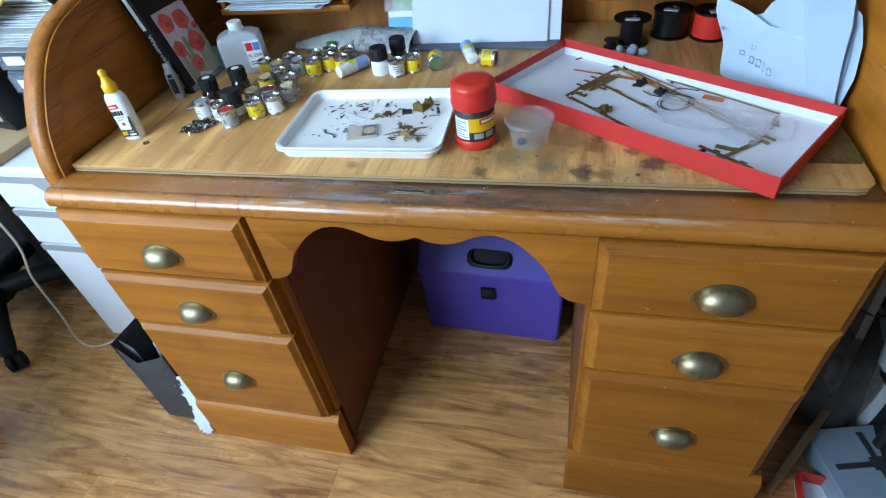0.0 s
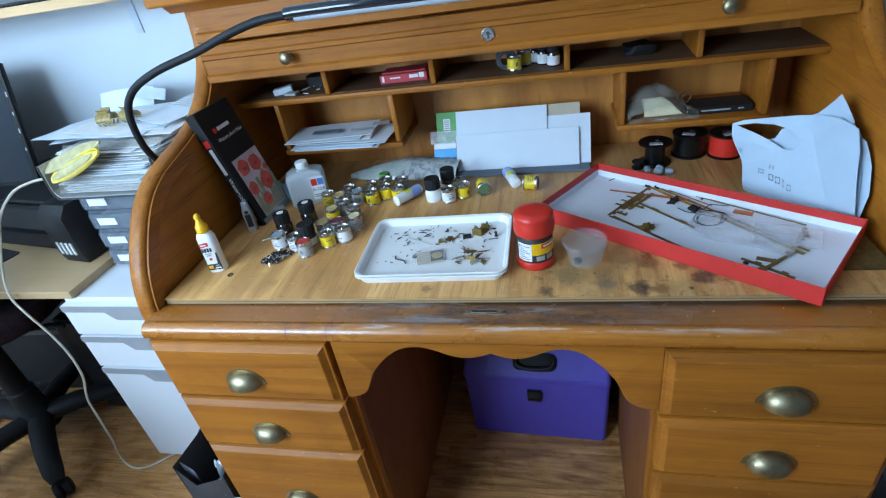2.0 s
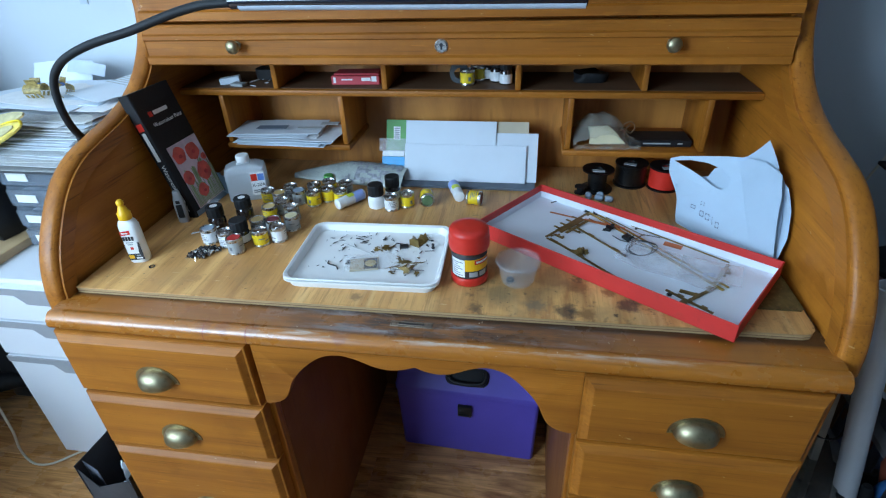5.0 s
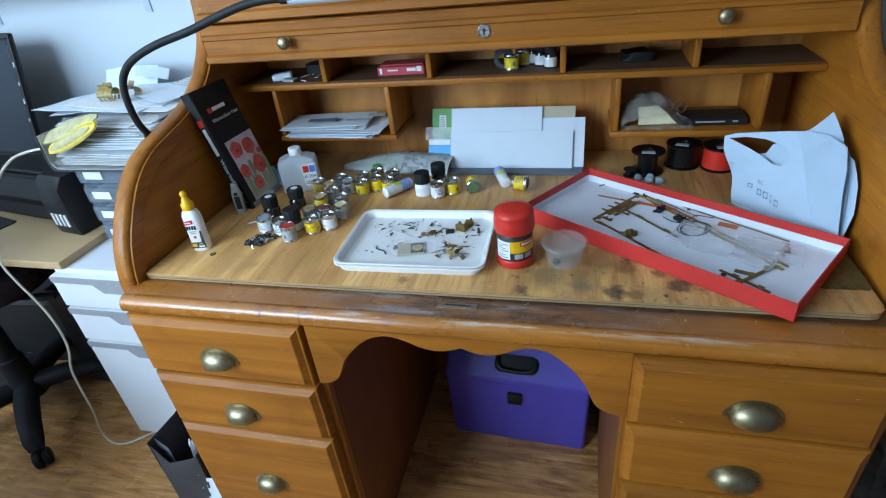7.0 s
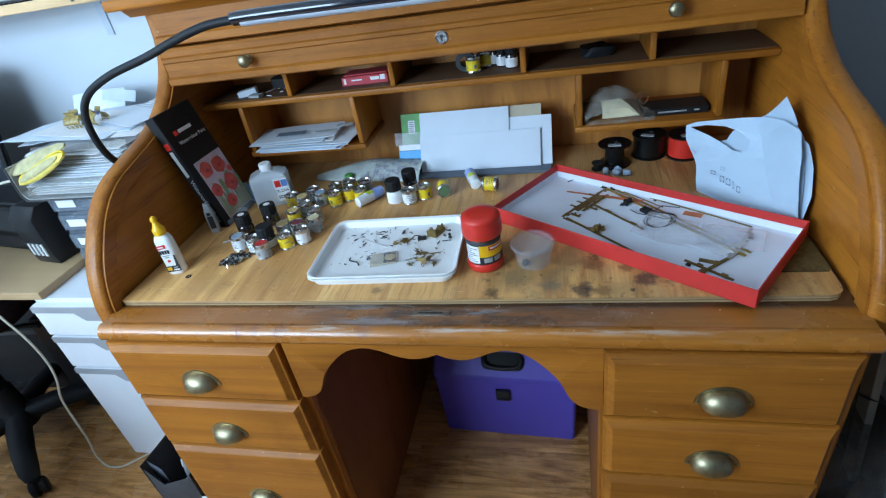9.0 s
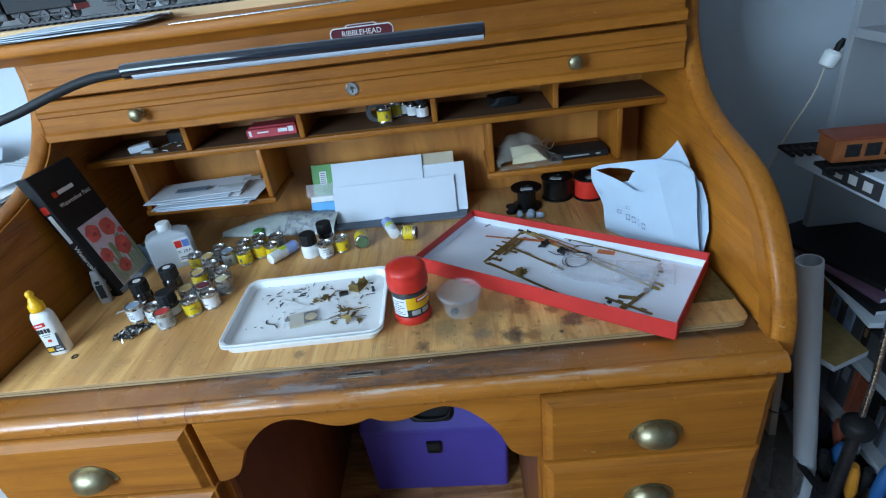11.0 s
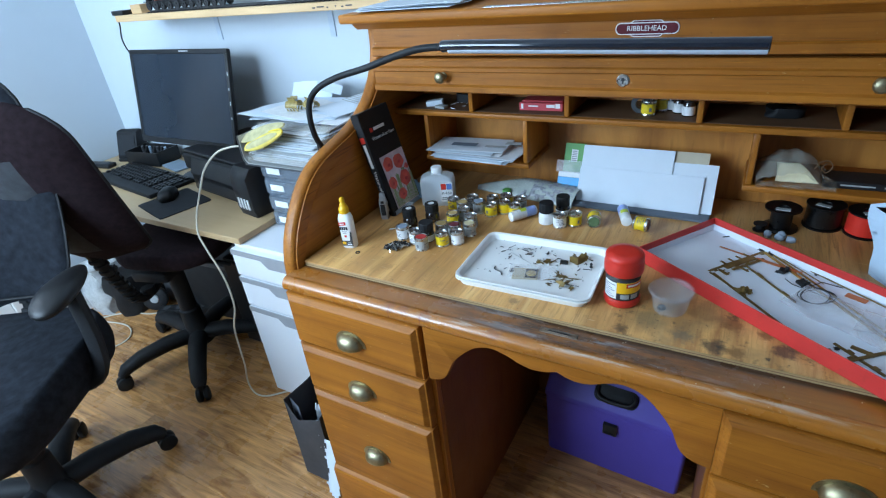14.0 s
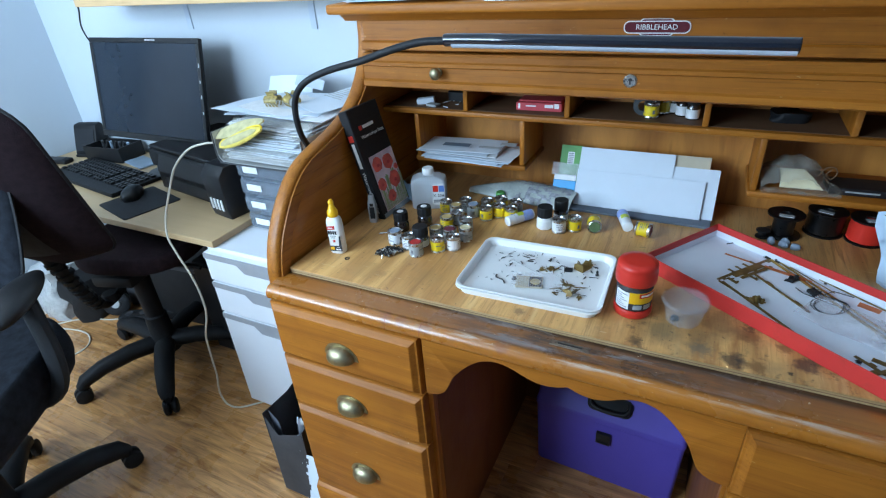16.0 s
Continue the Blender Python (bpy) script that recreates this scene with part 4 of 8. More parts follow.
part("latch", box((-0.022, -0.010, 0.154), (0.016, 0.0026, 0.192), 0.003), "black", case, "black plastic latch", 40)
part("latch_rib", box((-0.017, -0.0128, 0.161), (0.011, -0.0095, 0.165), 0.001), "blackmatt", case)


# ---- paint tins and jars on the board ----
TINS = "paint tins on the board"
_tins = {}


def paint_tin(x, y, label, top, words, z=PLY, m=None, r=0.0155, h=0.031):
    """A small steel paint tin: paper band, rolled rims and a pressed lid."""
    key = (label, top, r, h)
    if key in _tins:
        ob = copy_thing(_tins[key], m or pose(x, y, z, 0, 0, (x * 9100) % 360))
        return tagged(ob, words)
    t = thing("paint_tin", words, "paint tin", group=TINS)
    part("can", lathe([(r * 0.95, 0), (r, 0.001), (r, 0.0028), (r * 0.965, 0.0035), (r * 0.965, h - 0.0045), (r, h - 0.0038), (r * 1.02, h - 0.002), (r, h), (r * 0.92, h), (r * 0.90, h - 0.0025)], 22), "steel", t, "", 40)
    part("label", lathe([(r * 0.966, 0.0045), (r * 0.972, 0.0047), (r * 0.972, h - 0.006), (r * 0.966, h - 0.0058)], 22, cap=False), label, t, "paper label band")
    bars = bmesh.new()
    for i, (zz, half) in enumerate(((0.66, 26), (0.52, 34), (0.40, 22), (0.30, 30))):
        for k in range(4):
            a = radians(200 + half * (k / 2 - 1) + i * 7)
            b = radians(200 + half * ((k + 1) / 2 - 1) + i * 7)
            rr = r * 0.977
            q = [bars.verts.new((rr * math.cos(w), rr * math.sin(w), h * zz + dz)) for w, dz in ((a, 0), (b, 0), (b, 0.0016), (a, 0.0016))]
            bars.faces.new(q)
    for w0, wd, zl, zh in ((-52, 20, 0.30, 0.56), (20, 44, 0.52, 0.58), (66, 36, 0.34, 0.40)):
        for k in range(3):
            a, b = radians(w0 + wd * k / 3), radians(w0 + wd * (k + 1) / 3)
            rr = r * 0.977
            bars.faces.new([bars.verts.new((rr * math.cos(w), rr * math.sin(w), h * q)) for w, q in ((a, zl), (b, zl), (b, zh), (a, zh))])
    part("print", bars, "labelink", t)
    lid = part("lid", lathe([(r * 0.90, h - 0.003), (r * 0.87, h - 0.0005), (r * 0.80, h + 0.0003), (r * 0.74, h - 0.0022), (r * 0.30, h - 0.0022), (r * 0.26, h - 0.0012), (0, h - 0.0012)], 22, cap=False), "steel", t, "pressed steel lid", 40)
    if top != "steel":
        part("paint_skin", lathe([(r * 0.80, h - 0.0004), (r * 0.70, h + 0.0001), (0, h - 0.0004)], 18, cap=False), top, lid, "dried paint on the lid")
    t.matrix_world = m or pose(x, y, z, 0, 0, (x * 9100) % 360)
    _tins[key] = t
    return t


def paint_jar(x, y, words, body="amber", band=None, r=0.0175, h=0.047, dot=False, z=PLY, high=False):
    """A round glass jar with a black screw cap."""
    t = thing("paint_jar", words, "paint jar", (x, y, z), group=TINS)
    hb = h * (0.70 if high else 0.53)
    part("glass", lathe([(r * 0.9, 0), (r, 0.0015), (r, hb * 0.80), (r * 0.82, hb), (r * 0.8, hb + 0.001)], 22), body, t, "", 40)
    if band:
        part("label", lathe([(r * 1.0, 0.003), (r * 1.01, 0.0032), (r * 1.01, hb * 0.72), (r * 1.0, hb * 0.73)], 22, cap=False), band, t, "paper label")
    cap = bmesh.new()
    prof = [(r * 0.94, hb + 0.0012), (r * 0.97, hb + 0.002), (r * 0.97, h - 0.002), (r * 0.9, h), (0, h)]
    lathe(prof, 28, None, cap, False)
    for v in cap.verts:
        if abs(v.co.xy.length - r * 0.97) < 1e-4 and round(math.degrees(math.atan2(v.co.y, v.co.x)) / (360 / 28)) % 2:
            v.co.x *= 0.965
            v.co.y *= 0.965
    c = part("cap", cap, "blackmatt", t, "ribbed black screw cap")
    if dot:
        part("price_dot", lathe([(r * 0.42, h + 0.0002), (r * 0.42, h + 0.0006)], 16), "label", c, "round white sticker")
    return t


for x, y, label, top, words in (
        (-0.431, 0.229, "label", "bluegrey", "small paint tin with white label and grey paint on the lid"),
        (-0.391, 0.221, "label", "steel", "small paint tin with white label and bare lid"),
        (-0.362, 0.199, "greylabel", "redpaint", "small grey paint tin with dried red paint on the lid"),
        (-0.327, 0.231, "yellow", "steel", "small paint tin with yellow label and bare lid"),
        (-0.298, 0.249, "label", "steel", "small paint tin with white label and bare lid"),
        (-0.350, 0.272, "greylabel", "tanpaint", "small grey paint tin with tan paint on the lid"),
        (-0.319, 0.276, "greylabel", "maroonpaint", "small grey paint tin with maroon paint on the lid"),
        (-0.289, 0.294, "greylabel", "creampaint", "small grey paint tin with cream paint on the lid"),
        (-0.351, 0.329, "yellow", "tanpaint", "small yellow paint tin with tan paint on the lid"),
        (-0.304, 0.332, "greylabel", "steel", "small grey paint tin with bare lid"),
        (-0.336, 0.359, "greylabel", "steel", "small grey paint tin with bare lid"),
        (-0.389, 0.405, "yellow", "steel", "small paint tin with yellow label and bare lid"),
        (-0.357, 0.393, "greylabel", "tanpaint", "small grey paint tin with tan paint on the lid"),
        (-0.347, 0.430, "label", "steel", "small paint tin with white label and bare lid"),
        (-0.319, 0.408, "greylabel", "bluegrey", "small grey paint tin with grey paint on the lid"),
        (-0.284, 0.402, "yellow", "steel", "small paint tin with yellow label and bare lid"),
        (-0.259, 0.425, "yellow", "steel", "small paint tin with yellow label and bare lid"),
        (-0.227, 0.416, "yellow", "steel", "small paint tin with yellow label and bare lid"),
        (-0.296, 0.441, "greylabel", "steel", "small grey paint tin with bare lid"),
        (-0.268, 0.462, "yellow", "steel", "small paint tin with yellow label and bare lid"),
        (-0.228, 0.456, "greylabel", "steel", "small grey paint tin with bare lid"),
        (-0.109, 0.396, "label", "steel", "small paint tin with white label and bare lid"),
        (-0.079, 0.414, "yellow", "steel", "small paint tin with yellow label and bare lid")):
    paint_tin(x, y, label, top, words)
paint_tin(0, 0, "yellow", "greenpaint", "small yellow paint tin lying on its side, green lid", m=pose(-0.042, 0.440, PLY + 0.0158, 90, 0, 14))
paint_tin(0, 0, "yellow", "maroonpaint", "small yellow paint tin lying on its side", m=pose(0.048, 0.434, PLY + 0.0158, 0, 90, -8))
paint_jar(-0.448, 0.288, "dark paint jar with black cap and white dot", dot=True)
paint_jar(-0.409, 0.330, "dark paint jar with black cap and white dot", dot=True)
paint_jar(-0.371, 0.238, "dark paint jar with black cap and white label", band="label")
paint_jar(-0.144, 0.405, "white paint jar with black cap", body="white", band="label", r=0.0175, h=0.052)
paint_jar(-0.119, 0.450, "dark paint jar with black cap", band="label", r=0.0165, h=0.052)
single("cotton_bud", sweep([(0, 0, 0), (0.03, 0.004, 0.003), (0.055, 0.010, 0.012)], [0.0010, 0.0010, 0.0018], 6), "white",
              "thin white stick lying by the paint tins", "stick", pose(-0.488, 0.256, PLY + 0.0011))
single("plastic_sleeve", box((-0.013, -0.001, 0), (0.013, 0.001, 0.044), 0.0006, 1), "cloudy", "small clear plastic sleeve among the paint tins", "packet", pose(-0.470, 0.318, PLY, -14, 0, 12))


def glue_stick(x, y, turn, words, cap_len=0.018):
    """A tube lying on its side: white cap, blue and yellow printed band."""
    t = thing("glue_tube", words, "glue tube", (x, y, PLY + 0.0125), turn)
    m = pose(0, 0, 0, 0, 90)
    part("cap", lathe([(0.0, 0.0), (0.010, 0.0), (0.0115, 0.001), (0.0115, cap_len), (0.0105, cap_len + 0.0005)], 20, m, cap=False), "white", t, "white cap", 40)
    part("tube", lathe([(0.0120, cap_len), (0.0120, 0.068), (0.011, 0.070), (0, 0.070)], 20, m, cap=False), "label", t, "", 40)
    part("band", lathe([(0.0122, 0.040), (0.0122, 0.066)], 20, m, cap=False), "paleblue", t, "pale blue printed band")
    patch = bmesh.new()
    for k in range(6):
        a, b = radians(40 + 15 * k), radians(55 + 15 * k)
        patch.faces.new([patch.verts.new((q, 0.0124 * math.cos(w), 0.0124 * math.sin(w))) for q, w in ((0.026, a), (0.042, a), (0.042, b), (0.026, b))])
    part("printed_patch", patch, "limeprint", t, "lime green printed patch")
    return t


glue_stick(-0.224, 0.381, 55, "white and blue glue tube lying on its side")
glue_stick(0.031, 0.438, 110, "white and blue glue tube lying on its side")

# ---- other bottles ----
glue = thing("glue_bottle", "white craft glue bottle with yellow nozzle, standing on the board", "glue bottle", (-0.531, 0.155, PLY))
part("bottle", loft([[(x * k, y * k, z) for x, y in rounded(0.036, 0.026, 0.0125)] for z, k in ((0, 0.92), (0.003, 1), (0.060, 1), (0.074, 0.96), (0.082, 0.80), (0.086, 0.52), (0.087, 0.5))]), "white", glue, "", 40)
part("cap", lathe([(0.011, 0.086), (0.0115, 0.088), (0.0115, 0.098), (0.009, 0.101), (0.0065, 0.108), (0.0045, 0.113), (0.0062, 0.114), (0.0062, 0.119), (0.0035, 0.123), (0, 0.123)], 20, cap=False), "yellowcap", glue, "yellow screw nozzle", 40)
part("red_print", prism([(-0.0135, 0.058), (0.004, 0.060), (0.004, 0.068), (-0.0135, 0.066)], -0.0134, -0.0128, "Y"), "red", glue)
part("dark_print", box((-0.0135, -0.0134, 0.007), (0.0135, -0.0128, 0.020)), "ink", glue)
part("dark_print", prism([(0.0075, 0.0202), (0.0135, 0.0202), (0.0135, 0.044), (0.0105, 0.044)], -0.0134, -0.0128, "Y"), "ink", glue)
for x0, x1, z0, z1, mt in ((-0.011, 0.000, 0.0615, 0.0640, "whiteprint"), (-0.012, -0.0085, 0.0475, 0.0555, "ink"), (-0.007, -0.0035, 0.0475, 0.0555, "ink"), (-0.002, 0.0015, 0.0475, 0.0555, "ink"), (0.003, 0.0065, 0.0475, 0.0555, "ink"),
                           (-0.009, 0.004, 0.0425, 0.0445, "greylabel"), (-0.007, 0.002, 0.0385, 0.0405, "greylabel"), (-0.004, 0.001, 0.0290, 0.0340, "red"), (-0.012, -0.003, 0.0105, 0.0175, "yellowcap"), (0.0, 0.011, 0.0095, 0.0125, "label"), (0.002, 0.009, 0.0150, 0.0175, "greylabel")):
    part("print_bar", box((x0, -0.0138, z0), (x1, -0.0128, z1)), mt, glue)
glue.rotation_euler[2] = radians(14)

single("washer", lathe([(0.0032, 0), (0.0055, 0), (0.0055, 0.0012), (0.0032, 0.0012), (0.0032, 0)], 18, cap=False), "iron", "small dark steel washer on the board", "washer", pose(-0.495, 0.133, PLY))

bottle = thing("thinner_bottle", "translucent square bottle of paint thinner with white cap", "bottle", (-0.446, 0.430, PLY), 22)
part("bottle", loft([[(x * kx, y * ky, z) for x, y in rounded(0.086, 0.050, 0.009)] for z, kx, ky in ((0, 0.95, 0.94), (0.003, 1, 1), (0.064, 1, 1), (0.074, 0.95, 0.95), (0.080, 0.66, 0.8), (0.082, 0.34, 0.52), (0.086, 0.33, 0.5))]), "milky", bottle, "", 40)
part("liquid", loft([[(x * 0.93, y * 0.92, z) for x, y in rounded(0.086, 0.050, 0.009)] for z in (0.002, 0.040)]), "milky", bottle)
part("cap", lathe([(0.0138, 0.085), (0.0142, 0.086), (0.0142, 0.098), (0.0128, 0.100), (0, 0.100)], 22, cap=False), "white", bottle, "white screw cap", 40)
part("label", box((0.010, -0.0256, 0.012), (0.0405, -0.0248, 0.066)), "label", bottle, "white printed label")
part("emblem", box((0.0115, -0.0260, 0.046), (0.0245, -0.0257, 0.062)), "red", bottle)
part("emblem", box((0.0260, -0.0260, 0.046), (0.0390, -0.0257, 0.062)), "bluelabel", bottle)
letters("code", "X-20A", 0.0105, pose(0.0253, -0.0260, 0.036, 90), "ink", bottle)
part("print_bar", box((0.0125, -0.0260, 0.018), (0.0350, -0.0257, 0.0205)), "labelink", bottle)
part("print_bar", box((0.0125, -0.0260, 0.0225), (0.0380, -0.0257, 0.025)), "labelink", bottle)

# ---- box of watercolours leaning on the desk's side ----
wc = thing("watercolour_box", "black watercolour paint box with poppy picture, leaning on the desk side", "paint box")
WB, HB, DB = 0.118, 0.267, 0.024
part("carton", box((0, -DB, 0), (WB, 0, HB), 0.0012, 1), "blackcard", wc)
part("picture", box((0.020, -DB - 0.0007, 0.012), (WB - 0.004, -DB - 0.0002, 0.150)), "poppy_ground", wc, "mauve picture of red poppies")
rng = random.Random(7)
for px, pz, pr in ((0.042, 0.126, 0.0185), (0.083, 0.122, 0.019), (0.036, 0.078, 0.015), (0.088, 0.074, 0.021), (0.058, 0.040, 0.015), (0.106, 0.100, 0.008)):
    pts = [(px + pr * (0.9 + 0.3 * rng.random()) * math.cos(a), pz + pr * (0.85 + 0.3 * rng.random()) * math.sin(a)) for a in [2 * math.pi * k / 13 for k in range(13)]]
    part("poppy", prism(pts, -DB - 0.0011, -DB - 0.0008, "Y"), "poppy_red", wc)
    part("poppy_heart", prism([(px + pr * 0.3 * math.cos(a) + pr * 0.1, pz - pr * 0.15 + pr * 0.22 * math.sin(a)) for a in [2 * math.pi * k / 9 for k in range(9)]], -DB - 0.0014, -DB - 0.00115, "Y"), "poppy_dark", wc)
for k in range(22):
    x = 0.023 + 0.0042 * k
    z = 0.018 + 0.065 * rng.random()
    part("stem", prism([(x, 0.014), (x + 0.0025, 0.014), (x + 0.004 * rng.random() + 0.002, z + 0.02), (x + 0.001, z + 0.022)], -DB - 0.0010, -DB - 0.00075, "Y"), "poppy_green", wc)
part("picture_foot", box((0.006, -DB - 0.0007, 0.001), (WB - 0.001, -DB - 0.0002, 0.0115)), "bluegrey", wc, "blue-grey band under the picture")
part("tuck_flap", box((0.002, -DB - 0.0012, HB - 0.034), (WB - 0.002, -DB - 0.0002, HB - 0.0005), 0.0004, 1), "blackmatt", wc, "dull black tuck flap")
part("red_mark", box((0.024, -DB - 0.0008, 0.215), (0.034, -DB - 0.0002, 0.225)), "red", wc)
part("name_bar", box((0.038, -DB - 0.0008, 0.2165), (0.080, -DB - 0.0002, 0.2240)), "whiteprint", wc)
letters("title", "Watercolour Paint", 0.0115, pose(0.066, -DB - 0.0005, 0.198, 90), "label", wc)
part("spine_mark", box((-0.0007, -DB + 0.005, 0.196), (-0.0002, -0.005, 0.211)), "red", wc)
part("spine_name_bar", box((-0.0007, -DB + 0.0080, 0.132), (-0.0002, -0.0075, 0.192)), "whiteprint", wc)
letters("spine_title", "Watercolour Paint", 0.0140, pose(-0.0004, -DB / 2, 0.070, 90, 0, -90) @ pose(0, 0, 0, 0, 0, -90), "whiteprint", wc)
wc.matrix_world = pose(-0.5135, 0.318, PLY + 0.0005) @ pose(0, 0, 0, 0, 0, 87) @ pose(0, 0, 0, -15.5) @ pose(0, DB, 0)

tool = thing("pocket_torch", "grey and black pocket torch standing by the paint box", "torch", (-0.533, 0.302, PLY), 20)
part("case", loft([[(x * k, y * k, z) for x, y in rounded(0.021, 0.015, 0.006)] for z, k in ((0, 0.85), (0.003, 1), (0.040, 1.05), (0.052, 0.92), (0.060, 0.70), (0.068, 0.66), (0.070, 0.55))]), "silver", tool, "", 40)
part("grip", box((-0.006, -0.0088, 0.012), (0.006, -0.0068, 0.042), 0.002), "blackmatt", tool, "black grip", 40)
part("button", box((-0.004, -0.0092, 0.044), (0.004, -0.0062, 0.051), 0.001), "black", tool)

cloth = sheet(0.085, 0.085, 14, 12, lambda u, v: 0.002 + abs(crease(3, 0.040, 3.0)(u, v)), pose(-0.555, 0.418, PLY, 0, 0, 8), 0.002)
single("cleaning_cloth", cloth, "lightblue", "crumpled pale blue cloth behind the paint box", "cloth", smooth=60)

# tangle of springs and wire in a small dish
heap = thing("wire_scraps", "small heap of wire scraps and springs on the board", "wire scraps", (-0.421, 0.183, PLY), 38, kind="stuff")
rng = random.Random(11)
for mat, count in (("iron", 76), ("steel", 44)):
    tangle = bmesh.new()
    for k in range(count):
        a, r = rng.random() * 6.28, 0.021 * rng.random() ** 0.7
        p = Vector((r * math.cos(a) * 1.35, r * math.sin(a) * 0.8, 0.003 + 0.012 * rng.random() * (1 - r / 0.024)))
        d = Vector((rng.uniform(-1, 1), rng.uniform(-0.6, 0.6), rng.uniform(-0.2, 0.4))).normalized() * rng.uniform(0.003, 0.008)
        sweep([p - d, p + Vector((0, 0, 0.002)), p + d], 0.0007 + 0.0011 * rng.random(), 5, tangle)
    for v in tangle.verts:
        v.co.z = max(v.co.z, 0.0)
    part("scraps", tangle, mat, heap)

single("thin_stick", sweep([(-0.488, 0.251, PLY + 0.0012), (-0.448, 0.283, PLY + 0.0012)], 0.0011, 6), "paper_grey", "thin pale stick lying beside the paint tins", "stick")

# ---- stacked white trays with model parts ----
TRAYS = "white trays stacked on the board"


def tray(m):
    t = thing("plastic_tray", "white plastic food tray stacked on the board", "tray", group=TRAYS)
    def ring(k, h):
        return [(x * (1 - (1 - k) * 0.72), y * k, h) for x, y in rounded(0.268, 0.196, 0.020, 6)]
    part("base", loft([ring(0.905, 0.0), ring(0.915, 0.0), ring(0.92, 0.0022), ring(0.885, 0.0022)]), "white", t, "", 35)
    part("wall", loft([ring(k, h) for k, h in ((0.9152, 0.0), (0.955, 0.012), (0.972, 0.0125), (0.940, 0.0138), (0.893, 0.0024))], caps=(False, False)), "white", t, "", 35)
    part("rim", loft([ring(k, h) for k, h in ((0.962, 0.0122), (1.0, 0.0138), (1.0, 0.0155), (0.985, 0.0160), (0.941, 0.0140))], caps=(False, False)), "white", t, "", 35)
    t.matrix_world = m
    return t


tray(pose(-0.097, 0.1945, PLY, 0, 0, 1.2))
tray(pose(-0.0965, 0.1955, PLY + 0.0055, 0, 0, 1.5))
TRAYTOP = PLY + 0.0055 + 0.0024


def scraps(name, seed, n, x0, x1, y0, y1, size, material, words, z):
    """Loose etched scraps, too many and too small to count."""
    g = random.Random(seed)
    bm = bmesh.new()
    for k in range(n):
        x, y, a, s = g.uniform(x0, x1), g.uniform(y0, y1), g.random() * 6.28, size * g.uniform(0.35, 1.2)
        c, d = math.cos(a), math.sin(a)
        kind = g.random()
        if kind < 0.5:
            w = s * g.uniform(0.04, 0.12)
            pts = [(-s, -w), (s * 0.3, -w), (s, w * 0.4), (s, w), (-s * 0.4, w * 1.4), (-s, w)]
        elif kind < 0.8:
            pts = [(-s * 0.6, -s * 0.22), (s * 0.5, -s * 0.3), (s * 0.55, -s * 0.12), (s * 0.1, -s * 0.08), (s * 0.04, s * 0.42), (-s * 0.1, s * 0.4), (-s * 0.12, 0.0), (-s * 0.55, s * 0.05)]
        else:
            pts = [(-s * 0.9, -s * 0.07), (s * 0.9, -s * 0.07), (s * 0.9, s * 0.07), (s * 0.15, s * 0.1), (s * 0.1, s * 0.5), (-s * 0.05, s * 0.5), (-s * 0.1, s * 0.1), (-s * 0.9, s * 0.07)]
        h = g.uniform(0.0004, 0.0014)
        prism([(p * c - q * d, p * d + q * c) for p, q in pts], 0.0, h, "Z", bm, m=None)
        for v in list(bm.verts)[-2 * len(pts):]:
            v.co += Vector((x, y, z + (0.0015 * g.random() if kind < 0.8 else 0)))
    return single(name, bm, material, words, "model parts", kind="stuff")


scraps("dark_scraps", 21, 22, -0.195, -0.10, 0.145, 0.275, 0.007, "iron", "dark model scraps scattered on the white tray", TRAYTOP)
scraps("dark_scraps", 22, 14, -0.13, 0.01, 0.215, 0.262, 0.007, "iron", "dark model scraps scattered on the white tray", TRAYTOP)
scraps("brass_scraps", 23, 12, -0.055, -0.008, 0.150, 0.200, 0.012, "etch", "etched brass scraps scattered on the white tray", TRAYTOP)
scraps("brass_scraps", 24, 7, -0.110, -0.050, 0.205, 0.235, 0.010, "etch", "etched brass scraps scattered on the white tray", TRAYTOP)
scraps("tiny_scraps", 25, 34, -0.205, 0.01, 0.135, 0.285, 0.0028, "iron", "tiny dark scraps scattered on the white tray", TRAYTOP)


def plate_part(name, pts, h, material, words, at):
    return single(name, prism(pts, 0, h, "Z"), material, words, "model part", at)


def jagged(name, x, y, r, seed, words, tilt=0.0, material="etch", squash=0.6):
    """A torn piece of etched sheet, lying or tilted."""
    g = random.Random(seed)
    pts = [(r * g.uniform(0.22, 1.15) * math.cos(a), r * squash * g.uniform(0.2, 1.2) * math.sin(a)) for a in [2 * math.pi * k / 17 for k in range(17)]]
    lift = max(0.0, r * squash * math.sin(radians(abs(tilt))))
    return plate_part(name, pts, 0.0006, material, words, pose(x, y, TRAYTOP + lift, tilt, 0, seed * 47))


for k, (x, y, r, tilt) in enumerate(((-0.050, 0.146, 0.010, 20), (-0.034, 0.170, 0.016, 58), (-0.014, 0.158, 0.014, 66), (-0.006, 0.148, 0.009, 15), (-0.026, 0.150, 0.015, 48), (-0.095, 0.217, 0.010, 25), (-0.078, 0.226, 0.013, 18), (-0.044, 0.186, 0.012, 30))):
    jagged("brass_fragment", x, y, r, k + 3, "torn etched brass fragment on the white tray", tilt)
jagged("dark_fragment", -0.088, 0.256, 0.009, 21, "dark metal fragment on the white tray", 10, "iron")
jagged("dark_fragment", -0.132, 0.168, 0.008, 22, "dark metal fragment on the white tray", 18, "iron", 0.8)

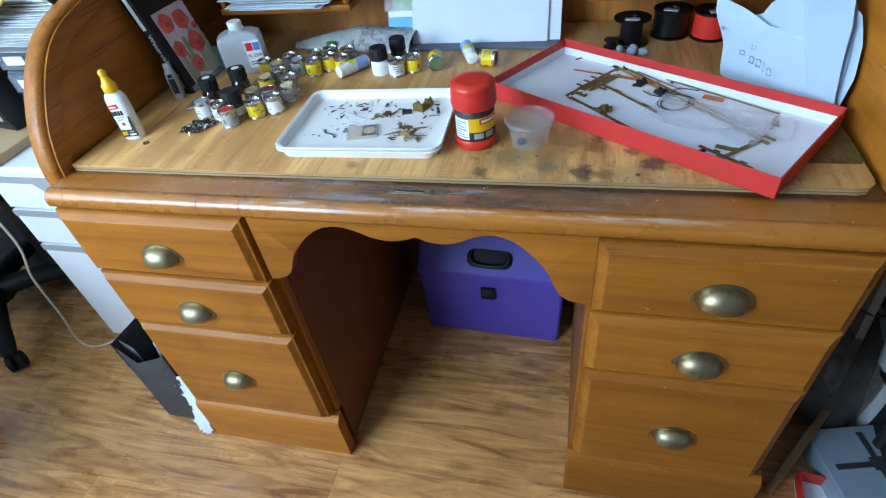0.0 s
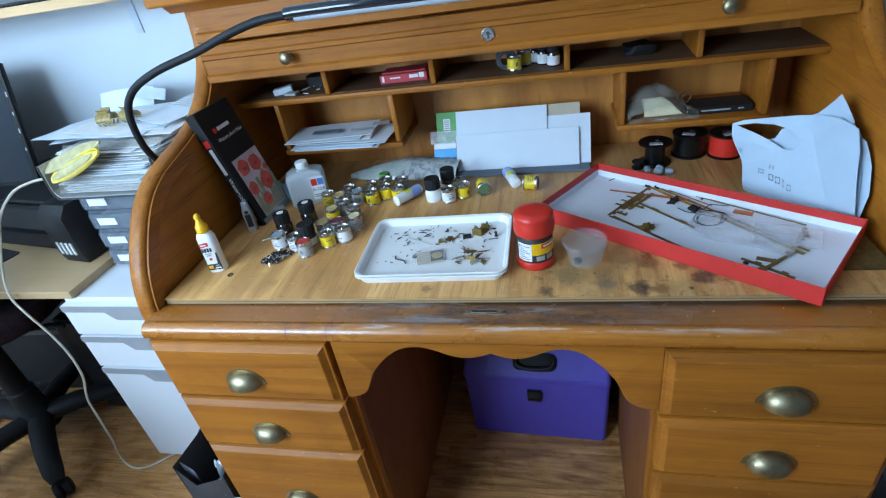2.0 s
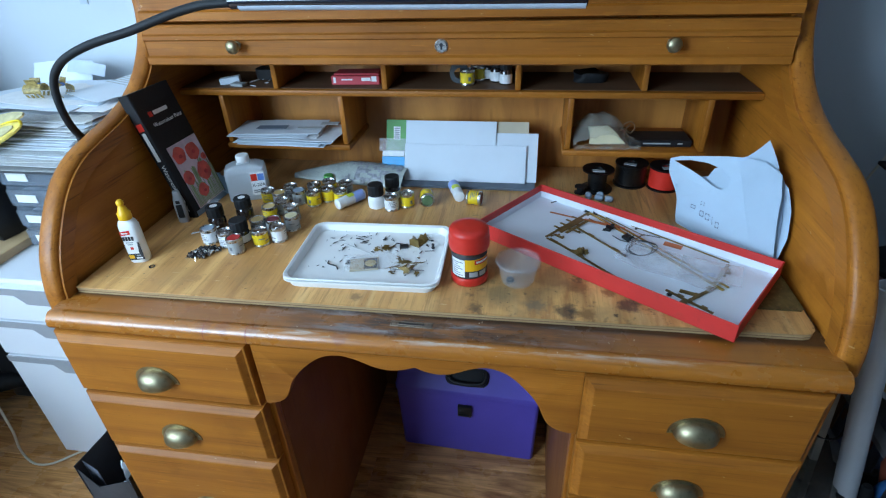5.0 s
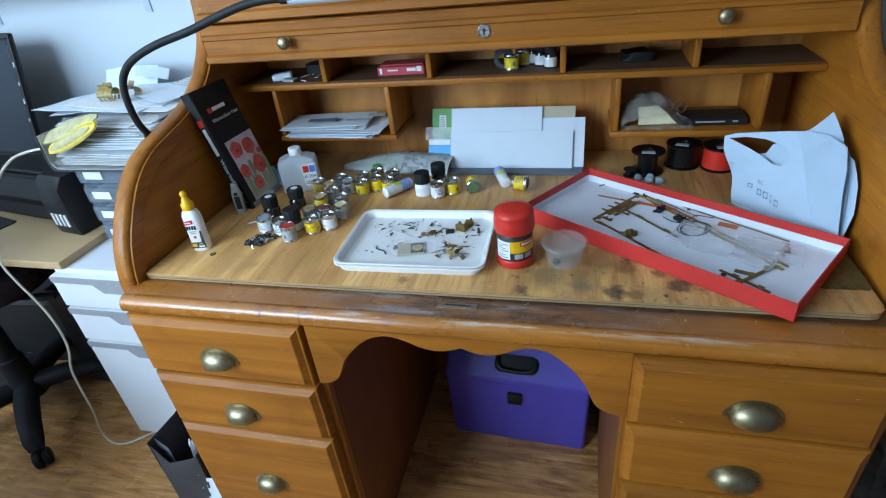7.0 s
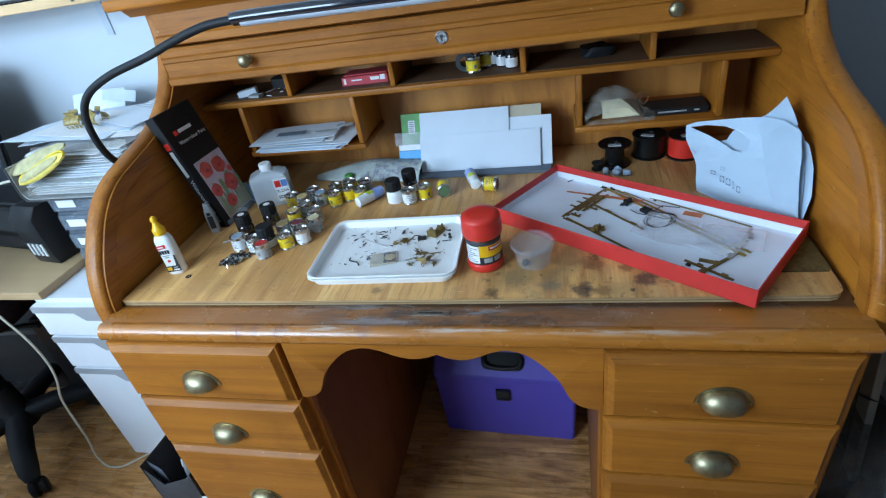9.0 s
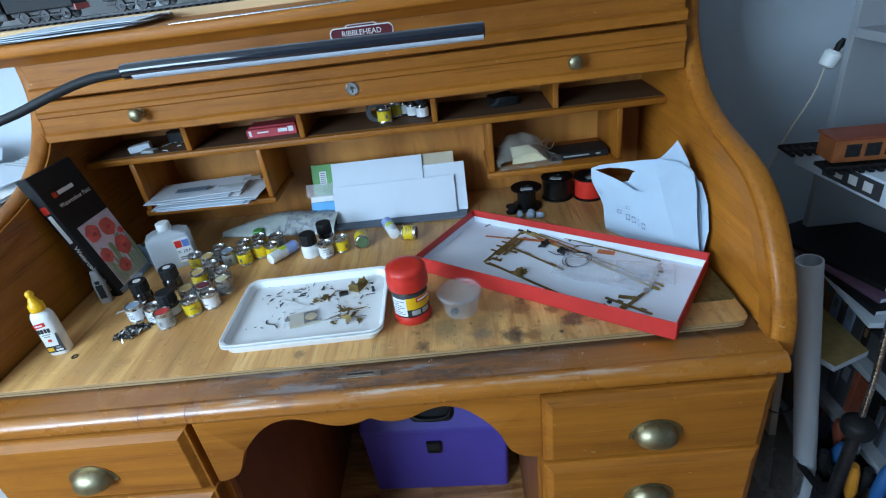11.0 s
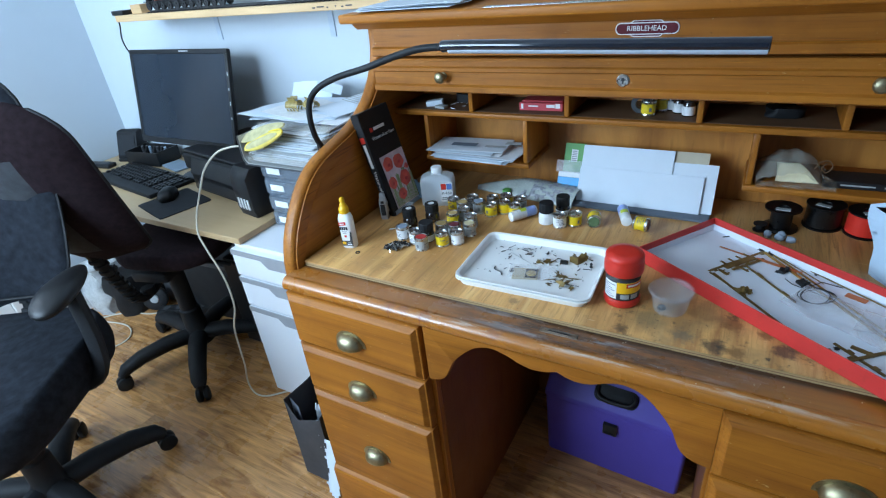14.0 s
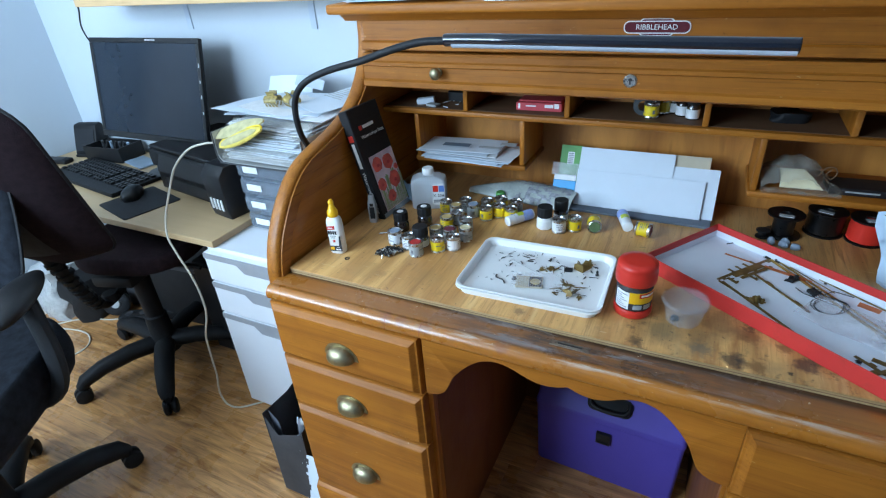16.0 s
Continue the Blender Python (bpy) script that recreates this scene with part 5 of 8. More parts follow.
# folded brass plate standing on the tray
fold = bmesh.new()
box((-0.014, -0.010, 0), (0.010, 0.008, 0.0006), bm=fold)
prism([(-0.010, 0), (0.008, 0), (0.008, 0.010), (0.003, 0.013), (-0.010, 0.014)], -0.0003, 0.0003, "X", fold, m=pose(-0.014, 0, 0))
prism([(-0.010, 0), (0.008, 0), (0.004, 0.009), (-0.006, 0.010)], -0.0003, 0.0003, "X", fold, m=pose(0.010, 0, 0))
single("folded_brass_plate", fold, "etch", "folded etched brass plate on the white tray", "model part", pose(-0.022, 0.252, TRAYTOP, 0, 0, 64) @ Matrix.Scale(1.15, 4))
jagged("brass_fragment", -0.012, 0.262, 0.013, 31, "torn etched brass fragment on the white tray", 62)
jagged("brass_fragment", -0.030, 0.256, 0.012, 33, "torn etched brass fragment on the white tray", 35)
single("dark_bracket", box((-0.008, -0.006, 0), (0.008, 0.006, 0.004), 0.0008, 1), "iron", "dark metal bracket on the white tray", "model part", pose(-0.046, 0.232, TRAYTOP, 0, 0, 12))
single("straight_wire", sweep([(-0.02, 0, 0.0006), (0.035, 0.002, 0.0006)], 0.0005, 5), "iron", "thin straight wire on the white tray", "wire", pose(-0.030, 0.158, TRAYTOP))
single("straight_wire", sweep([(-0.028, 0.014, 0.0006), (0.03, -0.016, 0.0006)], 0.0005, 5), "steel", "thin straight wire on the white tray", "wire", pose(-0.135, 0.222, TRAYTOP))
hook = sweep(smooth_line([(-0.020, 0.012, 0.001), (-0.019, 0.004, 0.001), (-0.010, 0.0, 0.001), (-0.002, -0.003, 0.001), (0.004, -0.012, 0.001)], 5), 0.0012, 6)
single("bent_pipe", hook, "iron", "small bent dark pipe on the white tray", "model part", pose(-0.150, 0.160, TRAYTOP))
fig = lathe([(0.003, 0), (0.0035, 0.002), (0.002, 0.004), (0.003, 0.008), (0.001, 0.011)], 10, pose(0, 0, 0, 0, 0))
single("small_casting", fig, "iron", "small dark casting on the white tray", "model part", pose(0.008, 0.233, TRAYTOP))
bag = thing("parts_bag", "clear bag with a small printed card, on the tray", "bag", (-0.124, 0.138, TRAYTOP), 14)
part("card", box((0.002, 0.002, 0.001), (0.052, 0.042, 0.0030), 0.001, 1), "paper_cream", bag, "white printed card")
part("card_print", box((0.027, 0.006, 0.0031), (0.050, 0.038, 0.0034)), "ink", bag)
part("card_disc", lathe([(0.0100, 0.0035), (0.0100, 0.0039)], 20, pose(0.0385, 0.022, 0)), "tanpaint", bag)
part("film", sheet(0.095, 0.050, 16, 10, crease(8, 0.007, 3.5), pose(-0.006, -0.004, 0.0056), 0.0003), "thinfilm", bag, "clear plastic film", 60)

# ---- jar and tub ----
jar = thing("gravy_jar", "gravy jar with red lid and base, dark printed label", "jar", (0.083, 0.160, PLY), 8)
part("base", lathe([(0.027, 0), (0.030, 0.001), (0.0315, 0.004), (0.0315, 0.012), (0.030, 0.015), (0.0285, 0.0155)], 32), "red", jar, "red plastic base", 40)
part("glass", lathe([(0.0285, 0.0155), (0.0290, 0.018), (0.0290, 0.058), (0.027, 0.063)], 32), "gravy", jar)
part("label", lathe([(0.0293, 0.017), (0.0296, 0.0175), (0.0296, 0.0575), (0.0293, 0.058)], 32, cap=False), "ink", jar, "black printed label", 40)


def wrap(a0, a1, z0, z1, r, n=10):
    """A patch that lies round a jar."""
    bm = bmesh.new()
    rows = [[bm.verts.new((r * math.cos(radians(a0 + (a1 - a0) * i / n)), r * math.sin(radians(a0 + (a1 - a0) * i / n)), z)) for i in range(n + 1)] for z in (z0, z1)]
    for i in range(n):
        bm.faces.new((rows[0][i], rows[0][i + 1], rows[1][i + 1], rows[1][i]))
    return bm


part("orange_panel", wrap(-106, -8, 0.031, 0.053, 0.0299), "yellowcap", jar, "orange printed panel")
part("red_panel", wrap(-75, -12, 0.043, 0.0515, 0.0302), "red", jar)
part("name_bar", wrap(-70, -18, 0.0455, 0.0492, 0.0304), "whiteprint", jar)
part("white_panel", wrap(-158, -106, 0.019, 0.052, 0.0299), "label", jar, "white information panel")
for k in range(7):
    part("print_bar", wrap(-154, -112 - (k % 3) * 9, 0.022 + 0.004 * k, 0.0235 + 0.004 * k, 0.0301), "labelink", jar)
part("pale_panel", wrap(-92, -64, 0.020, 0.029, 0.0299), "greylabel", jar)
part("pale_panel", wrap(-58, -30, 0.020, 0.029, 0.0299), "greylabel", jar)
lidm = lathe([(0.0285, 0.062), (0.0325, 0.064), (0.0335, 0.069), (0.0335, 0.083), (0.0318, 0.087), (0.0325, 0.091), (0.0325, 0.095), (0.030, 0.099), (0.020, 0.1005), (0, 0.1005)], 40, cap=False)
part("lid", lidm, "red", jar, "red shrink-wrapped lid", 50)

tub = thing("plastic_tub", "small cloudy plastic tub with a clear lid, on the board", "tub", (0.164, 0.160, PLY))
part("tub", lathe([(0.0, 0.0006), (0.026, 0.0), (0.0275, 0.002), (0.0345, 0.040), (0.0338, 0.040), (0.0268, 0.003), (0.0, 0.0018)], 36, cap=False), "cloudy", tub, "", 40)
part("lid", lathe([(0.0, 0.0395), (0.030, 0.0395), (0.031, 0.0412), (0.0350, 0.0412), (0.0372, 0.0385), (0.0380, 0.0388), (0.0362, 0.0428), (0.0305, 0.0428), (0.0295, 0.0410), (0.0, 0.0410)], 36, cap=False), "cloudy", tub, "clear snap-on lid", 40)
part("contents", lathe([(0.0, 0.0), (0.007, 0.0002), (0.006, 0.005), (0.002, 0.007), (0, 0.007)], 10, pose(-0.012, -0.006, 0.0022), cap=False), "iron", tub, "small grey parts inside")

# ---- red box lid with brass frets ----
LIDM = pose(0.3355, 0.2585, PLY + 0.0006, 0, 0, -34.6)
lid = thing("box_lid", "red cardboard box lid, white inside, holding model parts", "box lid")
LW, LD, LH, LT = 0.470, 0.213, 0.030, 0.0022
part("floor", box((-LW / 2 + LT, -LD / 2 + LT, 0.0006), (LW / 2 - LT, LD / 2 - LT, 0.0024)), "whitecard", lid, "white paper lining")
part("underside", box((-LW / 2, -LD / 2, 0), (LW / 2, LD / 2, 0.0005)), "redcard", lid)
for lo, hi, ilo, ihi in (((-LW / 2, -LD / 2), (LW / 2, -LD / 2 + LT), (-LW / 2 + LT, -LD / 2 + LT), (LW / 2 - LT, -LD / 2 + LT + 0.0008)),
                         ((-LW / 2, LD / 2 - LT), (LW / 2, LD / 2), (-LW / 2 + LT, LD / 2 - LT - 0.0008), (LW / 2 - LT, LD / 2 - LT)),
                         ((-LW / 2, -LD / 2 + LT), (-LW / 2 + LT, LD / 2 - LT), (-LW / 2 + LT, -LD / 2 + LT + 0.001), (-LW / 2 + LT + 0.0008, LD / 2 - LT - 0.001)),
                         ((LW / 2 - LT, -LD / 2 + LT), (LW / 2, LD / 2 - LT), (LW / 2 - LT - 0.0008, -LD / 2 + LT + 0.001), (LW / 2 - LT, LD / 2 - LT - 0.001))):
    part("wall", box((*lo, 0.0006), (*hi, LH), 0.0006, 1), "redcard", lid)
    part("wall_lining", box((*ilo, 0.0025), (*ihi, 0.0155)), "whitecard", lid)
lid.matrix_world = LIDM
LZ = PLY + 0.0006 + 0.0026


def strip(name, a, b, w, material, words, h=0.0008, z=LZ, notch=0):
    """A flat metal strip between two points of the plan."""
    a, b = Vector(a), Vector(b)
    d = b - a
    n = d.length
    pts = [(0, -w / 2), (n, -w / 2), (n, w / 2)]
    for k in range(notch, 0, -1):
        c = n * (k - 0.4) / notch
        pts += [(c + n * 0.12 / notch, w / 2), (c + n * 0.12 / notch, w * 1.3), (c - n * 0.12 / notch, w * 1.3), (c - n * 0.12 / notch, w / 2)]
    pts += [(0, w / 2)]
    return single(name, prism(pts, 0, h, "Z"), material, words, "model part", pose(a[0], a[1], z, 0, 0, math.degrees(math.atan2(d[1], d[0]))))


FR = "etched brass fret lying in the red lid"
strip("brass_fret", (0.304, 0.415), (0.212, 0.302), 0.0055, "etch", FR, notch=5)
strip("brass_fret", (0.214, 0.298), (0.246, 0.268), 0.004, "etch", FR)
strip("brass_fret", (0.300, 0.404), (0.487, 0.158), 0.0048, "brassrod", FR, 0.0022, LZ + 0.0010)
strip("brass_rod", (0.306, 0.414), (0.519, 0.242), 0.0022, "etch", "thin brass rod lying in the red lid", 0.0016, LZ + 0.0012)
strip("copper_strip", (0.222, 0.404), (0.353, 0.348), 0.0045, "rust", "orange copper strip lying in the red lid")
strip("brass_fret", (0.517, 0.238), (0.478, 0.176), 0.0055, "etch", FR, notch=3)
strip("dark_rod", (0.220, 0.296), (0.343, 0.158), 0.0036, "etch", "tarnished rod lying in the red lid", 0.0022)
strip("dark_rod", (0.270, 0.344), (0.350, 0.246), 0.0030, "etch", "tarnished rod lying in the red lid", 0.0022, LZ, 2)
strip("brass_fret", (0.399, 0.152), (0.456, 0.098), 0.0050, "etch", FR, 0.0012, LZ, 2)
strip("brass_fret", (0.405, 0.106), (0.480, 0.168), 0.0055, "etch", FR, 0.0012, LZ + 0.0014, 3)
strip("brass_fret", (0.420, 0.152), (0.448, 0.140), 0.0090, "etch", FR, 0.0010, LZ + 0.0004)
strip("brass_fret", (0.392, 0.136), (0.410, 0.104), 0.0035, "etch", FR)
strip("steel_pin", (0.224, 0.446), (0.242, 0.458), 0.0018, "iron", "short dark pin lying in the red lid", 0.0014)
strip("copper_strip", (0.424, 0.300), (0.452, 0.286), 0.0140, "rust", "small copper plate lying in the red lid")
strip("brass_rod", (0.425, 0.325), (0.470, 0.296), 0.0016, "rust", "thin copper rod lying in the red lid", 0.0012)

strip("brass_fret", (0.250, 0.318), (0.300, 0.378), 0.0060, "etch", FR, 0.0008, LZ + 0.0018, 3)
strip("brass_fret", (0.228, 0.312), (0.244, 0.298), 0.0060, "etch", FR, 0.0010, LZ + 0.001, 2)
strip("brass_rod", (0.316, 0.398), (0.497, 0.166), 0.0028, "brassrod", "bright brass rod lying in the red lid", 0.0020, LZ + 0.0012)
strip("brass_fret", (0.498, 0.214), (0.512, 0.208), 0.0060, "etch", FR, 0.0010, LZ + 0.001, 2)
strip("brass_fret", (0.236, 0.324), (0.284, 0.380), 0.0150, "etch", FR, 0.0008, LZ + 0.0009, 4)
strip("brass_fret", (0.256, 0.336), (0.276, 0.318), 0.0045, "etch", FR, 0.0008, LZ + 0.0027, 2)
strip("copper_strip", (0.288, 0.373), (0.361, 0.343), 0.0040, "rust", "orange copper strip lying in the red lid", 0.0010, LZ + 0.0034)
strip("brass_rod", (0.330, 0.384), (0.392, 0.316), 0.0016, "etch", "thin brass rod lying in the red lid", 0.0012, LZ + 0.0034)


def lump(name, x, y, r, seed, words, material="iron"):
    """A small casting: a knot of blocks, bosses and pins."""
    g = random.Random(int(seed * 10))
    bm = bmesh.new()
    box((-r * 0.9, -r * 0.5, 0), (r * 0.8, r * 0.55, r * 0.55), r * 0.12, 1, bm)
    for k in range(7):
        a, b = g.uniform(-0.9, 0.8) * r, g.uniform(-0.75, 0.65) * r
        w, d, h = g.uniform(0.2, 0.55) * r, g.uniform(0.2, 0.5) * r, g.uniform(0.3, 1.0) * r
        box((a - w / 2, b - d / 2, 0), (a + w / 2, b + d / 2, h), r * 0.05, 1, bm)
    for k in range(3):
        a = g.random() * 6.28
        sweep([(0, 0, r * 0.3), (r * 1.5 * math.cos(a), r * 1.2 * math.sin(a), r * g.uniform(0.1, 0.4))], r * 0.09, 6, bm)
    return single(name, bm, material, words, "model part", pose(x, y, LZ, 0, 0, seed * 40))


lump("motor_casting", 0.331, 0.342, 0.0105, 1.7, "black model casting lying in the red lid", "blackmatt")
lump("motor_casting", 0.360, 0.308, 0.0115, 3.1, "black model casting lying in the red lid", "blackmatt")
lump("brass_casting", 0.271, 0.250, 0.0125, 5.3, "tarnished brass casting lying in the red lid", "etch")
lump("small_casting", 0.312, 0.404, 0.007, 2.2, "small dark casting lying in the red lid")
lump("small_casting", 0.296, 0.412, 0.006, 4.4, "small dark casting lying in the red lid")
lump("small_casting", 0.383, 0.350, 0.004, 6.1, "small dark casting lying in the red lid")
lump("small_casting", 0.402, 0.139, 0.004, 7.3, "small dark casting lying in the red lid")
coil = []
for k in range(60):
    a = k * 0.36
    r = 0.026 + 0.004 * math.sin(k * 0.7)
    coil.append((0.380 + r * math.cos(a) + 0.004 * math.sin(k * 0.21), 0.272 + r * 0.85 * math.sin(a), LZ + 0.0015 + 0.0011 * (k // 17) + 0.002 * abs(math.sin(k * 0.33))))
coil = [(0.335, 0.316, LZ + 0.002), (0.345, 0.300, LZ + 0.003)] + coil + [(0.39, 0.32, LZ + 0.005), (0.420, 0.316, LZ + 0.002)]
single("wire_coil", sweep(coil, 0.0008, 6), "black", "loose coil of thin black wire in the red lid", "wire", smooth=60)
pbag = thing("clear_parts_bag", "crumpled clear plastic bag lying in the red lid", "bag")
part("film", sheet(0.165, 0.080, 26, 16, crease(12, 0.006, 3.0), pose(0.325, 0.232, LZ + 0.004, 0, 0, -32), 0.0004), "film", pbag, "", 60)
pbag2 = thing("clear_parts_bag", "crumpled clear plastic bag with dark parts in the red lid", "bag")
part("film", sheet(0.095, 0.062, 20, 14, crease(14, 0.006, 3.0), pose(0.425, 0.196, LZ + 0.005, 0, 0, -20), 0.0004), "film", pbag2, "", 60)
part("parts_inside", box((0.466, 0.196, LZ), (0.486, 0.204, LZ + 0.004), 0.001, 1, m=None), "bluelabel", pbag2, "small dark blue part")

# ---- right-hand end of the board ----
single("cutting_mat", prism(rounded(0.135, 0.150, 0.006, 4), 0, 0.0028, "Z"), "olive", "stained olive-brown board lying on the plywood", "cutting board", pose(0.524, 0.196, PLY))
SP = "spools of wire behind the lid"


def spool(x, y, turn, words, flange, core, r=0.030, h=0.052, fill=0.66):
    t = thing("wire_spool", words, "spool", group=SP)
    part("lower_flange", lathe([(r, 0), (r, 0.003), (r * 0.5, 0.004)], 28), flange, t, "", 40)
    part("core", lathe([(r * 0.52, 0.0035), (r * fill, 0.005), (r * fill, h - 0.005), (r * 0.52, h - 0.0035)], 28), core, t, "", 40)
    part("upper_flange", lathe([(r * 0.5, h - 0.004), (r, h - 0.003), (r, h), (r * 0.28, h), (r * 0.26, h - 0.004), (0, h - 0.004)], 28, cap=False), flange, t, "", 40)
    part("sticker", box((-0.013, -0.018, h + 0.0002), (0.013, -0.007, h + 0.0006)), "greylabel", t, "grey paper sticker")
    part("sticker_edge", box((-0.013, -0.0200, h + 0.0002), (0.013, -0.0182, h + 0.0008)), "label", t)
    t.matrix_world = pose(x, y, PLY, 0, 0, turn)
    return t


spool(0.324, 0.532, -4, "black plastic wire spool with a grey sticker", "spoolblack", "spoolblack", 0.0340, 0.048, 0.60)
spool(0.399, 0.568, -22, "black plastic spool wound full with black wire", "spoolblack", "spoolblack", 0.0355, 0.050, 0.93)
spool(0.468, 0.553, 12, "black plastic spool wound full with red wire", "spoolblack", "red", 0.0340, 0.050, 0.93)
single("small_spool", lathe([(0.013, 0), (0.013, 0.002), (0.008, 0.003), (0.008, 0.013), (0.013, 0.014), (0.013, 0.016)], 20), "blackmatt", "small black spool on the board", "spool", pose(0.288, 0.508, PLY), 40)
for k, (x, y, a) in enumerate(((0.303, 0.489, 0), (0.318, 0.478, 50), (0.336, 0.470, 80), (0.326, 0.492, 20))):
    single("ear_plug", lathe([(0.0045, 0), (0.0065, 0.001), (0.0072, 0.008), (0.0060, 0.014), (0.0035, 0.017), (0, 0.0175)], 14, pose(0, 0, 0.0065, 90), cap=False), "paleplug", "pale blue foam plug lying on the board", "ear plug", pose(x, y, PLY, 0, 0, a), 50, "foam plugs on the board")

# white carrier bag, folded, leaning on the desk's side, with a cut-out grip
carrier = thing("carrier_bag", "folded white paper carrier bag with a cut-out grip", "bag")
BAG_CORNERS = [Vector(q) for q in ((0.477, 0.404, PLY + 0.0005), (0.594, 0.222, 0.780), (0.595, 0.305, 0.958), (0.466, 0.478, 0.885))]
# crisp folds of the paper: direction, place, height
FOLDS = ((1.0, 0.25, 0.74, 0.050), (0.55, 1.0, 0.62, -0.022), (-0.7, 1.0, 0.25, 0.030), (1.0, -0.35, 0.50, -0.018), (0.2, 1.0, 0.20, 0.020))


def bag_face(name, outline, hole, seed, shift, material="bagpaper", size=0.003, folds=1.0):
    """A folded paper face of the bag, cut to an outline, with an optional hole."""
    bm = bmesh.new()
    for loop in (outline, hole):
        vs = [bm.verts.new((u, v, 0)) for u, v in loop]
        for i in range(len(vs)):
            bm.edges.new((vs[i], vs[(i + 1) % len(vs)])) if vs else None
    bmesh.ops.triangle_fill(bm, edges=bm.edges[:], use_beauty=True)
    for du, dv, at, h in FOLDS:
        q = Vector((du, dv, 0)).normalized()
        bmesh.ops.bisect_plane(bm, geom=bm.verts[:] + bm.edges[:] + bm.faces[:], plane_co=q * at, plane_no=q)
    bmesh.ops.triangulate(bm, faces=bm.faces[:])
    for n in range(3):
        bmesh.ops.subdivide_edges(bm, edges=[e for e in bm.edges if e.calc_length() > 0.10], cuts=1, use_grid_fill=True)
        bmesh.ops.triangulate(bm, faces=bm.faces[:])
    c = crease(seed, size, 3.0)
    p0, p1, p2, p3 = (q + Vector(shift) for q in BAG_CORNERS)
    n = (p1 - p0).cross(p3 - p0).normalized()
    for v in bm.verts:
        a, b = v.co.x, v.co.y
        fold = sum(h * 0.60 * abs((a * du + b * dv) / math.hypot(du, dv) - at) for du, dv, at, h in FOLDS) * folds
        v.co = (1 - b) * ((1 - a) * p0 + a * p1) + b * ((1 - a) * p3 + a * p2) + n * (c(a, b) + fold - 0.016 * math.sin(math.pi * min(1, max(0, a))) * b)
        v.co.x = min(v.co.x, INNER - 0.006)
        v.co.z = max(v.co.z, PLY + 0.0003)
    bmesh.ops.solidify(bm, geom=bm.faces[:], thickness=0.0006)
    return part(name, bm, material, carrier, "", 14)


def arc(u, v, a, b, turn, n=18):
    return [(u + a * math.cos(t) * math.cos(turn) - b * math.sin(t) * math.sin(turn), v + a * math.cos(t) * math.sin(turn) + b * math.sin(t) * math.cos(turn)) for t in [2 * math.pi * k / n for k in range(n)]]


EDGE = [(0.0, -0.08), (0.25, -0.12), (0.55, -0.12), (0.8, -0.10), (0.96, -0.04), (0.97, 0.35), (0.985, 0.62), (0.96, 0.80), (0.80, 0.90), (0.62, 0.945), (0.45, 0.955), (0.25, 0.950), (0.08, 0.940), (0.0, 0.90), (-0.02, 0.7), (-0.01, 0.4)]
# the grip is a leaf-shaped hole; the paper behind it covers only its lower end
GRIP = [(0.03, 0.875), (0.16, 0.895), (0.30, 0.870), (0.42, 0.800), (0.49, 0.705), (0.48, 0.610), (0.42, 0.570), (0.35, 0.585), (0.27, 0.665), (0.17, 0.760), (0.08, 0.830)]
bag_face("front_sheet", EDGE, GRIP, 31, (0, 0, 0), size=0.0045)
bag_face("back_sheet", [(0.02, 0.05), (0.55, 0.02), (1.0, 0.05), (1.02, 0.4), (1.0, 0.72), (0.90, 0.86), (0.62, 0.92), (0.52, 0.86), (0.36, 0.765), (0.31, 0.660), (0.20, 0.62), (0.0, 0.56)], [], 37, (0.002, 0.016, 0.0), size=0.0015, folds=0.8)
bag_face("corner_fold", [(0.50, 0.86), (0.66, 0.98), (0.80, 1.09), (0.84, 1.0), (0.90, 0.84), (0.75, 0.80)], [], 33, (0.003, 0.007, 0.0), folds=0.5)
bag_face("back_sheet", [(0.60, 0.0), (1.02, 0.02), (1.10, 0.30), (1.11, 0.52), (1.06, 0.70), (0.96, 0.80), (0.80, 0.70), (0.62, 0.40)], [], 41, (-0.006, 0.016, -0.006), size=0.0015, folds=0.3)
for u, v, w, h in ((0.245, 0.330, 0.012, 0.040), (0.275, 0.325, 0.010, 0.040), (0.150, 0.245, 0.050, 0.046), (0.250, 0.190, 0.040, 0.070), (0.310, 0.175, 0.040, 0.075), (0.375, 0.150, 0.009, 0.085), (0.410, 0.130, 0.034, 0.065)):
    bag_face("faint_print", [(u, v), (u + w, v), (u + w, v + h), (u, v + h)], arc(u + w / 2, v + h / 2, w * 0.46, h * 0.46, 0, 12), 31, (-0.0012, -0.0012, 0.0006), "bagprint", 0.0045)

# ---- cards and packets at the back of the board ----
def leaning(name, x0, x1, h, foot, lean, material, words, category, t=0.0012, z=PLY, tilt=0.0):
    """A flat card standing on the board and leaning back."""
    bm = box((0, 0, 0), (x1 - x0, t, h), min(t * 0.3, 0.0006), 1)
    return single(name, bm, material, words, category, pose(x0, foot, z, -lean, tilt, 0))


single("slate_card", box((-0.125, 0.505, PLY), (0.190, 0.612, PLY + 0.006), 0.0008, 1), "slate", "slate grey folder lying under the white cards", "folder")
CZ = PLY + 0.0062
leaning("white_card", -0.112, 0.167, 0.083, 0.5320, 25, "paper", "white card leaning at the back of the board", "card", z=CZ)
leaning("white_card", -0.111, 0.098, 0.135, 0.5355, 25, "paper", "white card leaning at the back of the board", "card", z=CZ)
leaning("white_card", -0.02, 0.192, 0.109, 0.5385, 25, "paper", "white card leaning at the back of the board", "card", z=CZ)
leaning("cream_card", 0.03, 0.170, 0.133, 0.5415, 25, "paper_cream", "cream card leaning behind the white cards", "card", z=CZ)
g = thing("seed_packet", "green printed packet leaning behind the white cards", "packet")
